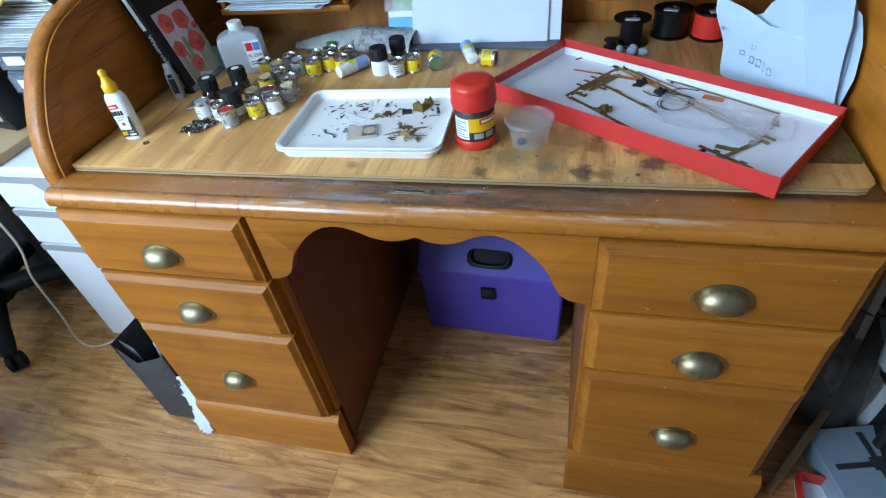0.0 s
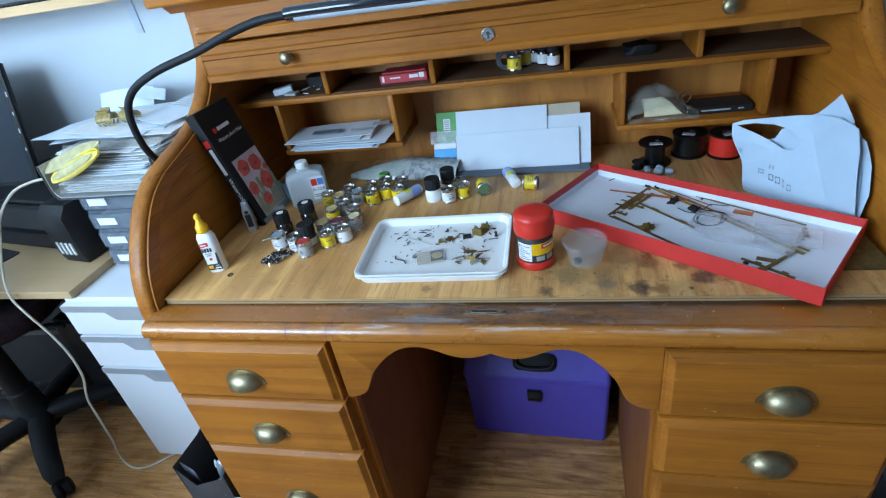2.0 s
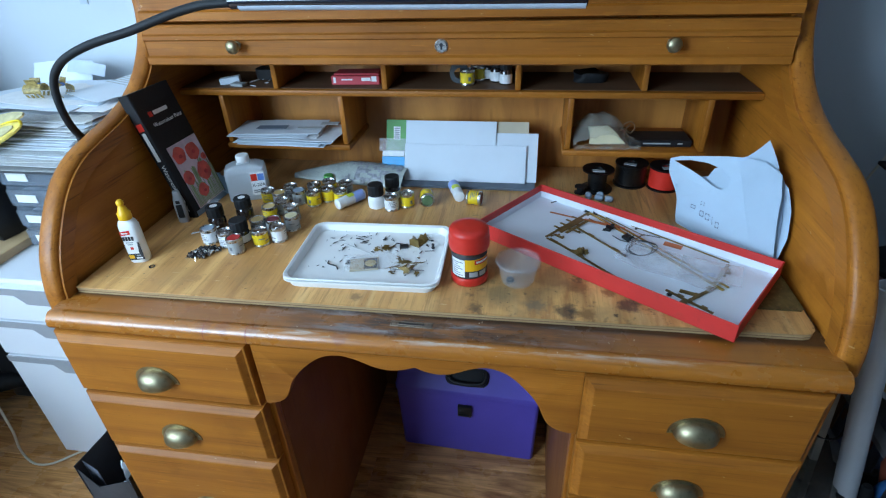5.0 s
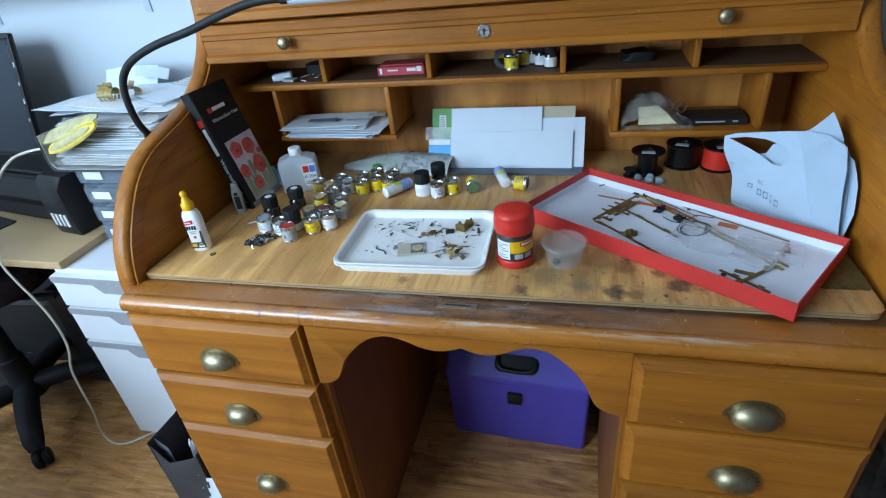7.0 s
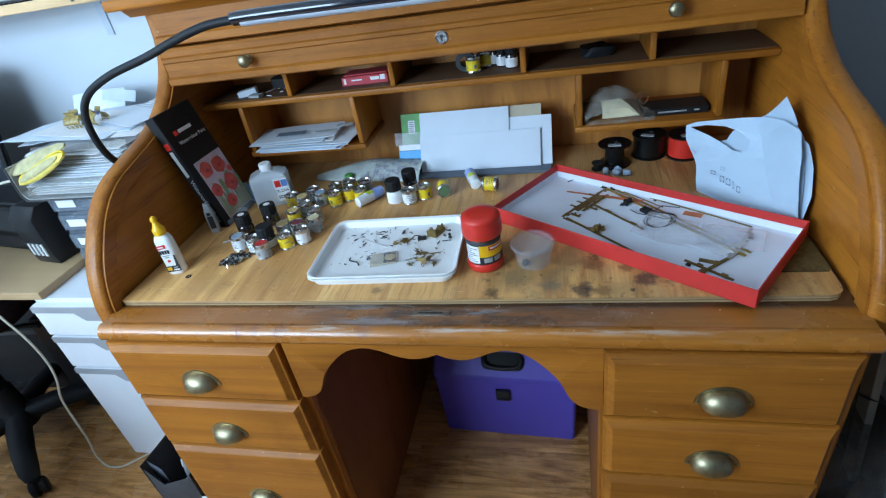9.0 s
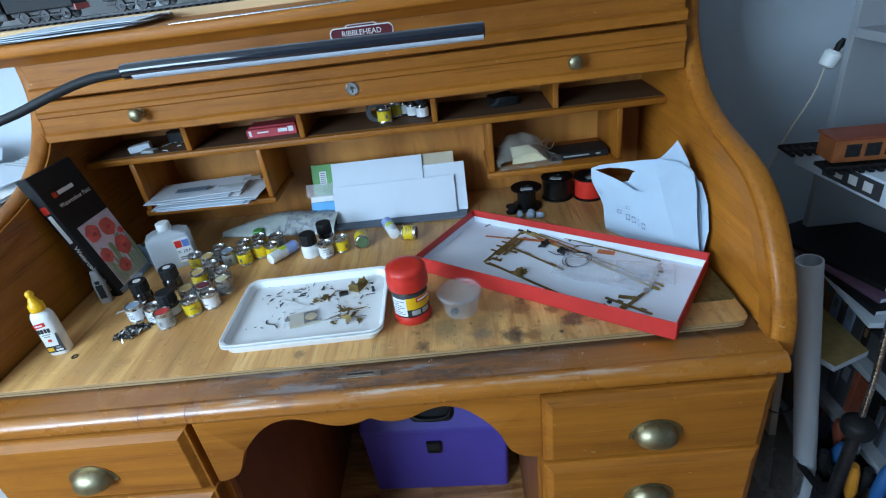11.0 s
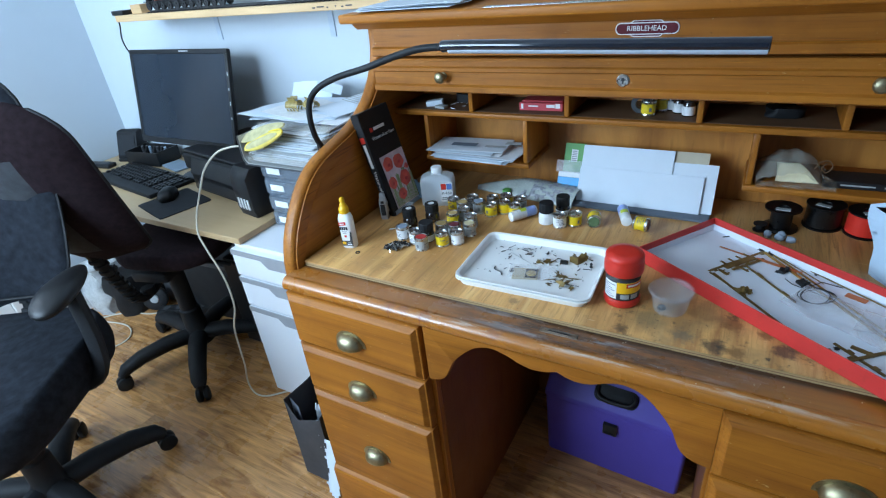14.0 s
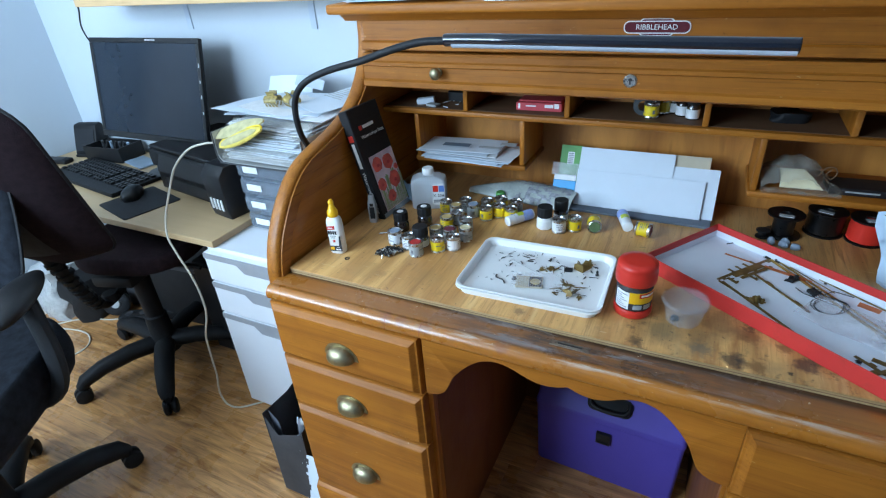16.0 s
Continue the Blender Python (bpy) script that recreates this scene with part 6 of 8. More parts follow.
part("packet", box((0, 0, 0), (0.052, 0.003, 0.132), 0.001, 1), "green", g)
part("barcode_panel", box((0.018, -0.0004, 0.086), (0.034, 0.0, 0.116)), "label", g)
for k in range(6):
    part("bar", box((0.020, -0.0008, 0.0885 + 0.0045 * k), (0.032, -0.0004, 0.0905 + 0.0045 * k)), "labelink", g)
g.matrix_world = pose(-0.164, 0.5640, PLY + 0.0005, -22, 0, 0)
b = thing("blue_packet", "clear packet with a bright blue card, leaning at the back", "packet")
part("card", box((0, 0, 0), (0.055, 0.002, 0.048), 0.0006, 1), "cyan", b, "bright blue card")
part("header", box((0.001, -0.0002, 0.0485), (0.054, 0.002, 0.062)), "label", b, "white header")
part("film", sheet(0.066, 0.030, 10, 6, crease(17, 0.004, 4), pose(-0.006, -0.003, 0.060, 90), 0.0003), "film", b, "clear header film", 60)
b.matrix_world = pose(-0.171, 0.553, PLY + 0.003, -22, 0, 0)

flat = thing("padded_envelope", "clear grey plastic sleeve lying at the back of the board", "envelope")


def sleeve(bm):
    """Narrow a sheet to an open tip at its near end and lay it on the board."""
    for v in bm.verts:
        k = max(0.0, min(1.0, v.co.x / 0.10))
        v.co.y *= 0.10 + 0.90 * k ** 0.75
    bmesh.ops.transform(bm, matrix=pose(-0.384, 0.533, PLY, 0, 0, -9), verts=bm.verts)
    return bm


def swell(u, v):
    return (0.010 + 0.020 * min(1.0, u * 2.0)) * math.sin(3.1 * v) ** 0.8


part("back_face", sleeve(sheet(0.275, 0.105, 30, 12, lambda u, v: 0.0006 + 0.002 * v, None, 0.0005)), "sleeveplastic", flat, "", 60)
part("front_face", sleeve(sheet(0.275, 0.100, 30, 12, lambda u, v: 0.0016 + swell(u, v) + crease(19, 0.0016, 2)(u, v), None, 0.0006)), "sleeveplastic", flat, "", 60)
part("printed_patch", sleeve(sheet(0.265, 0.092, 44, 18, lambda u, v: 0.0032 + swell(u * 0.265 / 0.275, v * 0.92) + crease(19, 0.0016, 2)(u * 0.964, v * 0.92), None, 0.0004, keep=lambda u, v: u > 0.46 + 0.1 * math.sin(5 * v) and noise.noise(Vector((u * 22, v * 9, 3.0))) > -0.02)), "cloudprint", flat, "mottled grey print", 60)
single("bottle_cap", lathe([(0.011, 0), (0.0115, 0.001), (0.0115, 0.016), (0.010, 0.018), (0, 0.018)], 20, cap=False), "green", "green bottle cap in front of the envelope", "cap", pose(-0.292, 0.520, PLY), 40)

# ---- in the pigeonholes ----
SH, LO = 0.9989, 0.8768
single("small_carton", box((-0.022, -0.010, 0), (0.022, 0.010, 0.014), 0.001, 1), "paper", "small white carton in the pigeonhole", "carton", pose(-0.497, 0.545, SH, 0, -6, 18))
single("small_carton", box((-0.016, -0.010, 0), (0.016, 0.010, 0.006), 0.001, 1), "greylabel", "small grey carton in the pigeonhole", "carton", pose(-0.468, 0.525, SH, 0, 0, -12))
scraps("paper_scraps", 51, 9, -0.465, -0.395, 0.520, 0.60, 0.012, "paper_grey", "paper scraps in the pigeonhole", SH)
single("black_pouch", cushion(0.06, 0.05, 0.022, 0.015), "blackmatt", "small black pouch in the pigeonhole", "pouch", pose(-0.425, 0.600, SH), 60)
rb = thing("red_carton", "red printed carton lying in the pigeonhole", "carton", (-0.205, 0.562, SH), 2)
part("carton", box((-0.053, -0.025, 0), (0.053, 0.025, 0.0185), 0.001, 1), "rosecard", rb)
part("flap", box((-0.048, -0.018, 0.0186), (0.050, 0.025, 0.0225), 0.001, 1), "rosecard", rb)
for x0, x1, z0, z1 in ((-0.048, -0.043, 0.004, 0.016), (0.014, 0.034, 0.008, 0.015), (0.036, 0.047, 0.007, 0.018), (-0.030, -0.006, 0.0095, 0.0125)):
    part("print_bar", box((x0, -0.0255, z0), (x1, -0.0251, z1)), "whiteprint", rb)
single("tape_roll", lathe([(0.011, 0), (0.0205, 0), (0.0205, 0.019), (0.011, 0.019), (0.011, 0)], 28, cap=False), "smokeblue", "roll of grey tape standing in the pigeonhole", "tape roll", pose(0.017, 0.572, SH + 0.0206, 90, 0, 8), 40)
paint_tin(0.037, 0.548, "yellow", "steel", "small paint tin with yellow label in the pigeonhole", z=SH)
paint_tin(0.056, 0.585, "yellow", "steel", "small paint tin with yellow label in the pigeonhole", z=SH)
for x, y in ((0.078, 0.592), (0.096, 0.572), (0.117, 0.552)):
    paint_jar(x, y, "dark paint jar with a white label in the pigeonhole", band="label", r=0.0130, h=0.042, z=SH, high=True)
bm = cushion(0.064, 0.05, 0.020, 0.020, 1.0, 10)
for v in bm.verts:
    v.co *= 1 + 0.22 * noise.noise(v.co * 55 + Vector((5, 2, 1)))
    v.co.z = max(0.0, v.co.z * (1.0 - 0.30 * abs(v.co.x) / 0.045))
single("black_case", bm, "chairblack", "soft black case lying in the pigeonhole", "case", pose(0.290, 0.585, SH, 0, 0, 5), 60)


def paper_pile(name, x, y, z, n, w, d, words, seed, turn=0.0, spread=6.0, mats=("paper", "paper", "paper_grey", "label")):
    g = random.Random(seed)
    t = thing(name, words, "papers", (x, y, z), turn)
    h = 0.0
    for k in range(n):
        c = crease(seed + k, 0.0022, 2.5)
        bm = sheet(w * g.uniform(0.78, 1.0), d * g.uniform(0.8, 1.0), 8, 6, lambda u, v: 0.0012 + abs(c(u, v)), pose(-w / 2 + g.uniform(-0.012, 0.012), -d / 2 + g.uniform(-0.012, 0.012), h, 0, 0, g.uniform(-spread, spread)), 0.0012)
        part("sheet_of_paper", bm, g.choice(mats), t, "", 60)
        h += 0.0032
    return t


paper_pile("envelope_pile", -0.372, 0.546, LO, 8, 0.235, 0.120, "pile of white envelopes and cards in the pigeonhole", 61)
for x, y, z, w, d, mt in ((-0.440, 0.506, 0.0305, 0.070, 0.022, "slate"), (-0.345, 0.512, 0.0306, 0.055, 0.012, "greylabel"), (-0.300, 0.540, 0.0307, 0.040, 0.020, "greylabel")):
    single("printed_slip", box((0, 0, 0), (w, d, 0.0006)), mt, "grey printed slip lying on the pile of envelopes", "paper", pose(x, y, LO + z, 0, 0, 4))
fb = thing("filter_bag", "cream filter papers in a clear bag, in the pigeonhole", "bag", (0.325, 0.552, LO), 6)
for k in range(3):
    part("filter_paper", prism([(-0.030 + 0.003 * k, 0), (0.046 - 0.008 * k, 0), (0.024 - 0.006 * k, 0.026), (0.008, 0.040 - 0.003 * k), (-0.026, 0.036)], 0, 0.0016, "Y", m=pose(0, -0.022 + 0.009 * k, 0.003, -32 - 6 * k, 0, 3 * k - 3), bevel=0.0004), "filterpaper", fb, "cream folded paper", 40)
part("film", sheet(0.140, 0.095, 26, 18, lambda u, v: 0.003 + (0.058 * math.sin(3.14 * min(1, u * 1.08 + 0.06)) ** 0.7 * math.sin(3.14 * min(1, v * 0.9 + 0.06)) ** 0.55 if u < 0.82 else 0.012 * (1 - u) / 0.18) + abs(crease(23, 0.012, 4.5)(u, v)), pose(-0.068, -0.052, 0.0005), 0.0004), "waxfilm", fb, "hazy crumpled film", 30)
part("film_edge", sheet(0.135, 0.030, 24, 6, lambda u, v: 0.001 + abs(crease(29, 0.009, 6)(u, v)), pose(-0.066, -0.055, 0.0003), 0.0004), "waxfilm", fb, "", 30)
part("tie", sweep(smooth_line([(0.034, -0.01, 0.028), (0.042, -0.012, 0.044), (0.056, -0.010, 0.046), (0.064, -0.008, 0.034), (0.056, -0.010, 0.022), (0.046, -0.010, 0.030), (0.052, -0.012, 0.042)], 5), 0.0010, 5), "browncard", fb, "brown paper-covered tie")
bl = thing("black_carton", "flat black carton lying in the pigeonhole", "carton", (0.440, 0.558, LO), 2)
part("carton", box((-0.062, -0.030, 0), (0.062, 0.030, 0.014), 0.0012, 1), "blackcard", bl)
part("print_bar", box((-0.035, -0.0304, 0.006), (0.020, -0.0300, 0.0090)), "greylabel", bl)
part("print_bar", box((0.034, -0.0304, 0.006), (0.044, -0.0300, 0.0090)), "greylabel", bl)

# ---- nameplate on the fascia ----
sign = thing("station_sign", "maroon station nameplate with white lettering, fixed to the desk", "sign", (0.036, 0.4515, 1.1895))
flatten = pose(0, 0, 0, 90)
part("plate", prism(rounded(0.114, 0.0215, 0.0095, 6), 0, 0.0016, "Z", m=flatten), "whiteprint", sign, "white border")
part("field", prism(rounded(0.1105, 0.0180, 0.0085, 6), 0.0016, 0.0021, "Z", m=flatten), "maroon_sign", sign)
part("halo", prism(rounded(0.060, 0.0300, 0.008, 6), -0.0004, 0.0010, "Z", m=flatten), "whiteprint", sign)
part("halo_field", prism(rounded(0.0565, 0.0265, 0.007, 6), 0.0010, 0.0014, "Z", m=flatten), "maroon_sign", sign)
letters("lettering", "RIBBLEHEAD", 0.0128, pose(0, -0.0023, 0, 90), "whiteprint", sign, "white letters")

# ---- swan-neck lamp ----
lamp = thing("desk_lamp", "black swan-neck LED bar lamp, switched off, clamped to the desk", "lamp", (0, 0, 0))
LY = 0.235
neck = smooth_line([(-0.668, 0.30, 0.925), (-0.664, 0.27, 0.965), (-0.655, 0.245, 1.0), (-0.650, LY, 1.04), (-0.645, LY, 1.073), (-0.630, LY, 1.098), (-0.600, LY, 1.120), (-0.545, LY, 1.141),
                    (-0.468, LY, 1.160), (-0.415, LY, 1.176), (-0.368, LY, 1.189), (-0.325, LY, 1.197), (-0.270, LY, 1.1995)], 6)
part("neck", sweep(neck, 0.0068, 12), "neck", lamp, "black rubber swan neck", 60)
bar = smooth_line([(-0.285, LY, 1.1995), (-0.268, LY, 1.2005), (-0.20, LY, 1.2005), (0.0, LY, 1.1985), (0.238, LY, 1.1965)], 5)
part("light_bar", sweep(bar, [0.0085] + [0.0125] * (len(bar) - 1), 16, flat=0.85), "lampbar", lamp, "glossy black light bar", 60)
part("cover", sweep([(q[0], q[1] - 0.001, q[2] - 0.0062) for q in bar[5:]], 0.0094, 12, flat=0.75), "diffuser", lamp, "frosted white lamp cover", 60)
part("end_cap", lathe([(0.0108, 0), (0.0108, 0.0018), (0.009, 0.0025)], 16, pose(0.2381, LY, 1.1965, 0, 90)), "lampbar", lamp)
part("clamp", box((-0.682, 0.275, 0.900), (-0.640, 0.330, 0.945), 0.004), "black", lamp, "", 40)

# ---- papers on the crown of the desk ----
CT = 1.2435
paper_pile("crown_papers", -0.465, 0.535, CT, 4, 0.30, 0.20, "sheets of paper lying on top of the desk", 71, 8, 7, ("paper", "paper_grey", "paper"))
single("steel_rule", box((-0.30, -0.013, 0), (0.30, 0.013, 0.001)), "steel", "steel ruler lying on top of the desk", "ruler", pose(0.02, 0.425, CT, 0, 0, 1))

# ---- wall shelf with the model railway ----
shelf = thing("wall_shelf", "raw pine wall shelf with white brackets and pencil marks", "shelf")
SZ, SF = 1.258, 0.600
part("board", box((-1.862, SF, SZ - 0.022), (0.72, 0.782, SZ), 0.0015, 1), "shelfwood", shelf)
for x in (-1.545, -1.000, 0.30):
    b = part("bracket", box((x - 0.011, 0.7805, SZ - 0.118), (x + 0.011, 0.7848, SZ - 0.0225)), "bracketgrey", shelf, "thin metal bracket")
    part("arm", box((x - 0.009, 0.66, SZ - 0.026), (x + 0.009, 0.780, SZ - 0.0222)), "bracketgrey", b)
for k, (x, w) in enumerate(((-0.905, 0.010), (-0.888, 0.026), (-0.852, 0.006), (-0.822, 0.005), (-0.800, 0.008), (-0.784, 0.022))):
    part("pencil_mark", box((x, SF - 0.0006, SZ - 0.015 + 0.002 * (k % 2)), (x + w, SF + 0.0002, SZ - 0.0115 + 0.002 * (k % 2))), "ink", shelf)
end = thing("power_adapter", "small black power adapter on the shelf end", "adapter", (-1.84, 0.62, SZ))
part("block", box((-0.035, -0.02, 0), (0.035, 0.02, 0.016), 0.003), "black", end, "", 40)
single("power_lead", sweep(smooth_line([(-1.872, 0.616, SZ + 0.006), (-1.888, 0.622, SZ - 0.004), (-1.905, 0.635, 1.225), (-1.975, 0.665, 1.165), (-2.010, 0.700, 1.105), (-2.010, 0.735, 1.045), (-1.95, 0.758, 0.97), (-1.86, 0.765, 0.85), (-1.72, 0.768, 0.655)], 6), 0.0028, 6), "black", "thin black power lead hanging from the shelf", "cable", smooth=60)
single("buffer_block", box((-0.03, -0.02, 0), (0.03, 0.02, 0.03), 0.0015, 1), "shelfwood", "small raw wood block at the end of the track", "block", pose(-1.775, 0.655, SZ))

track = thing("railway_track", "length of model railway track along the shelf", "track")
TY = 0.655
for s in (-1, 1):
    part("rail", box((-1.70, TY + s * 0.0165 - 0.0012, SZ + 0.0035), (0.70, TY + s * 0.0165 + 0.0012, SZ + 0.0075)), "iron", track)
sl = bmesh.new()
box((-0.0035, -0.033, 0), (0.0035, 0.033, 0.0033), bm=sl)
me = bpy.data.meshes.new("sleeper")
sl.to_mesh(me)
sl.free()
me.materials.append(M["blackmatt"])
for k in range(150):
    ob = new("sleeper", me)
    ob.location = (-1.695 + 0.016 * k, TY, SZ)
    ob.parent = track
RT = SZ + 0.0076


def wheelset(parent, x, r, name="wheel"):
    for s in (-1, 1):
        part(name, lathe([(r * 1.06, 0), (r * 1.06, 0.001), (r, 0.0014), (r, 0.005), (r * 0.8, 0.005), (r * 0.78, 0.0035), (r * 0.25, 0.0035), (r * 0.2, 0.0055), (0, 0.0055)], 18,
                         pose(x, s * 0.0145, r, 90 if s < 0 else -90), cap=False), "iron", parent, "", 40)


def locomotive(x, body, words, turn=0):
    """A model steam engine: frames, boiler, smokebox, chimney, domes, cab, running gear."""
    t = thing("model_locomotive", words, "model train", group="models on the shelf")
    part("frames", box((-0.115, -0.011, 0.010), (0.110, 0.011, 0.024), 0.001, 1), "iron", t)
    part("footplate", box((-0.128, -0.026, 0.024), (0.118, 0.026, 0.027), 0.001, 1), "blackmatt", t)
    part("boiler", lathe([(0.0, 0), (0.0185, 0.0), (0.0195, 0.003), (0.0195, 0.050), (0.0185, 0.051), (0.0205, 0.140), (0.0205, 0.145)], 22, pose(-0.118, 0, 0.049, 0, 90)), body, t, "", 40)
    part("firebox", box((0.022, -0.019, 0.027), (0.066, 0.019, 0.068), 0.006, 3), body, t, "", 40)
    part("chimney", lathe([(0.009, 0), (0.006, 0.004), (0.0055, 0.013), (0.007, 0.015), (0.007, 0.018)], 14, pose(-0.098, 0, 0.066)), "blackmatt", t, "", 40)
    part("dome", lathe([(0.0095, 0), (0.008, 0.005), (0.005, 0.011), (0, 0.0125)], 14, pose(-0.034, 0, 0.066), cap=False), "blackmatt", t, "", 40)
    part("smokebox_door", lathe([(0.016, 0), (0.013, 0.003), (0, 0.005)], 18, pose(-0.1182, 0, 0.049, 0, -90), cap=False), "iron", t, "", 40)
    cab = part("cab", box((0.066, -0.025, 0.027), (0.116, 0.025, 0.072), 0.002), body, t)
    part("cab_roof", prism([(0.028 * math.sin(a), 0.070 + 0.012 * math.cos(a)) for a in [radians(-80 + 20 * k) for k in range(9)]], 0.060, 0.122), "blackmatt", t, "", 40)
    for s in (-1, 1):
        part("cab_window", box((0.080, s * 0.0253 - 0.0003, 0.050), (0.094, s * 0.0253 + 0.0003, 0.062)), "ink", cab)
        part("cylinder", lathe([(0.0085, 0), (0.0085, 0.028)], 14, pose(-0.108, s * 0.024, 0.018, 0, 90)), "iron", t)
        part("coupling_rod", box((-0.062, s * 0.0225 - 0.001, 0.0135), (0.062, s * 0.0225 + 0.001, 0.0175)), "steel", t)
        part("connecting_rod", box((-0.082, s * 0.0255 - 0.001, 0.0165), (0.0, s * 0.0255 + 0.001, 0.0195)), "steel", t)
        part("handrail", box((-0.10, s * 0.0215 - 0.0006, 0.056), (0.05, s * 0.0215 + 0.0006, 0.0575)), "iron", t)
        part("buffer", lathe([(0.003, 0), (0.003, 0.008), (0.006, 0.009), (0.006, 0.011)], 12, pose(-0.128, s * 0.018, 0.022, 0, -90)), "iron", t)
    part("buffer_beam", box((-0.130, -0.026, 0.015), (-0.1265, 0.026, 0.0275)), "redpaint", t, "red buffer beam")
    for wx in (-0.058, 0.0, 0.058):
        wheelset(t, wx, 0.0195, "driving_wheel")
    wheelset(t, -0.098, 0.0105)
    t.matrix_world = pose(x, TY, RT, 0, 0, turn)
    return t


def wagon(x, body, words, length=0.15, height=0.044, name="model_wagon"):
    t = thing(name, words, "model train", group="models on the shelf")
    h = length / 2
    part("underframe", box((-h, -0.014, 0.014), (h, 0.014, 0.022), 0.001, 1), "iron", t)
    part("body", box((-h, -0.026, 0.022), (h, 0.026, 0.022 + height), 0.0015, 1), body, t)
    part("load", box((-h + 0.004, -0.022, 0.022 + height), (h - 0.004, 0.022, 0.026 + height), 0.002), "blackmatt", t)
    part("end_beam", box((h, -0.024, 0.015), (h + 0.003, 0.024, 0.026)), "redpaint", t)
    part("step", box((-h * 0.7, -0.028, 0.010), (h * 0.7, -0.0245, 0.0125)), "iron", t)
    for wx in (-h * 0.62, 0, h * 0.62):
        wheelset(t, wx, 0.0115)
    t.matrix_world = pose(x, TY, RT)
    return t


def model_chassis(x):
    """An unfinished model engine: a bare, cluttered chassis with a blue drum laid on it."""
    t = thing("model_chassis", "unfinished black model engine chassis with a blue drum", "model train", group="models on the shelf")
    g = random.Random(19)
    part("frames", box((-0.215, -0.012, 0.010), (0.205, 0.012, 0.026), 0.001, 1), "iron", t)
    part("footplate", box((-0.21, -0.025, 0.026), (0.21, 0.025, 0.029), 0.001, 1), "blackmatt", t)
    for k in range(11):
        wx = -0.195 + 0.038 * k
        wheelset(t, wx, 0.0125 + 0.004 * (k % 3 == 1), "wheel")
    for k in range(46):
        a, h = -0.205 + 0.0088 * k + g.uniform(-0.004, 0.004), g.uniform(0.006, 0.024) * (1.0 if k < 26 else 0.5)
        part("fitting", box((a, -0.026 + g.uniform(0, 0.018), 0.029), (a + g.uniform(0.003, 0.009), 0.006 + g.uniform(0, 0.014), 0.029 + h), 0.001, 1), g.choice(("iron", "blackmatt", "iron", "bookred")), t)
    part("drum", lathe([(0.0, 0), (0.023, 0.0), (0.025, 0.004), (0.025, 0.118), (0.023, 0.122), (0, 0.122)], 24, pose(0.03, 0, 0.068, 0, 90), cap=False), "bluegrey", t, "pale blue-grey drum", 40)
    part("end_cab", box((0.154, -0.025, 0.029), (0.205, 0.025, 0.100), 0.002), "iron", t)
    part("end_beam", box((0.205, -0.024, 0.020), (0.2085, 0.024, 0.034)), "redpaint", t)
    bush = bmesh.new()
    bmesh.ops.create_icosphere(bush, subdivisions=2, radius=0.014)
    for v in bush.verts:
        v.co *= 0.75 + 0.7 * abs(noise.noise(v.co * 130))
    bmesh.ops.translate(bush, vec=(-0.075, 0, 0.066), verts=bush.verts)
    part("green_lump", bush, "greenpaint", t, "dull green lump on the chassis", 40)
    part("lump_post", lathe([(0.004, 0.029), (0.004, 0.058)], 8, pose(-0.075, 0, 0)), "iron", t)
    t.matrix_world = pose(x, TY, RT)
    return t


locomotive(-0.835, "blackmatt", "black model steam engine on the shelf track")
wagon(-0.640, "blackmatt", "black model tender with a red end beam", 0.145, 0.048, "model_tender")
model_chassis(-1.50)
wagon(-0.430, "iron", "dark model wagon on the shelf track", 0.15, 0.036)
wagon(-0.255, "bookred", "dark red model wagon on the shelf track", 0.15, 0.036)
locomotive(-0.02, "blackmatt", "black model steam engine on the shelf track")


# ---- white drawer cabinet beside the desk ----
cab = thing("drawer_cabinet", "white lacquered drawer cabinet between the desks", "cabinet")
X0, X1, Y0, CH = -1.122, -0.705, 0.247, 0.617
part("carcass", box((X0, Y0 + 0.020, 0.012), (X1, 0.765, CH), 0.0012, 1), "white_lacquer", cab)
part("foot_rail", box((X0 + 0.01, Y0 + 0.05, 0.0), (X1 - 0.01, 0.72, 0.012)), "grey_lip", cab)
for z0, z1 in ((0.510, CH - 0.012), (0.394, 0.503), (0.014, 0.387)):
    d = part("drawer", box((X0 + 0.001, Y0, z0), (X1 - 0.001, Y0 + 0.0195, z1), 0.0012, 1), "white_lacquer", cab)
    step = [(X0 + 0.002, z1 - 0.001), (X1 - 0.002, z1 - 0.001), (X1 - 0.002, z1 - 0.042), (X0 + 0.155, z1 - 0.042), (X0 + 0.130, z1 - 0.018), (X0 + 0.002, z1 - 0.018)]
    part("grip_lip", prism(step, Y0 - 0.0035, Y0 - 0.0002, "Y"), "grey_lip", d, "grey stepped grip")

tower = thing("drawer_tower", "clear plastic drawer tower full of papers, on the cabinet", "drawer tower", (-1.072, 0.405, CH))
TWW, TWD = 0.275, 0.34
for k in range(4):
    z = 0.004 + 0.056 * k
    part("tray_shell", box((0, 0.006, z), (TWW, TWD, z + 0.053), 0.003), "smoke", tower, "", 40)
    d = part("drawer", box((0.006, -0.004, z + 0.004), (TWW - 0.006, 0.0055, z + 0.047), 0.002), "smoke", tower)
    part("label_card", box((0.030, -0.0052, z + 0.016), (0.085, -0.0042, z + 0.036)), "label", d, "white label card")
    part("papers", box((0.015, 0.012, z + 0.006), (TWW - 0.02, TWD - 0.02, z + 0.034), 0.002), "paper_grey", tower)
tray_t = thing("letter_tray", "smoky plastic letter tray full of papers, on the drawer tower", "letter tray", (-1.085, 0.365, CH + 0.2285))
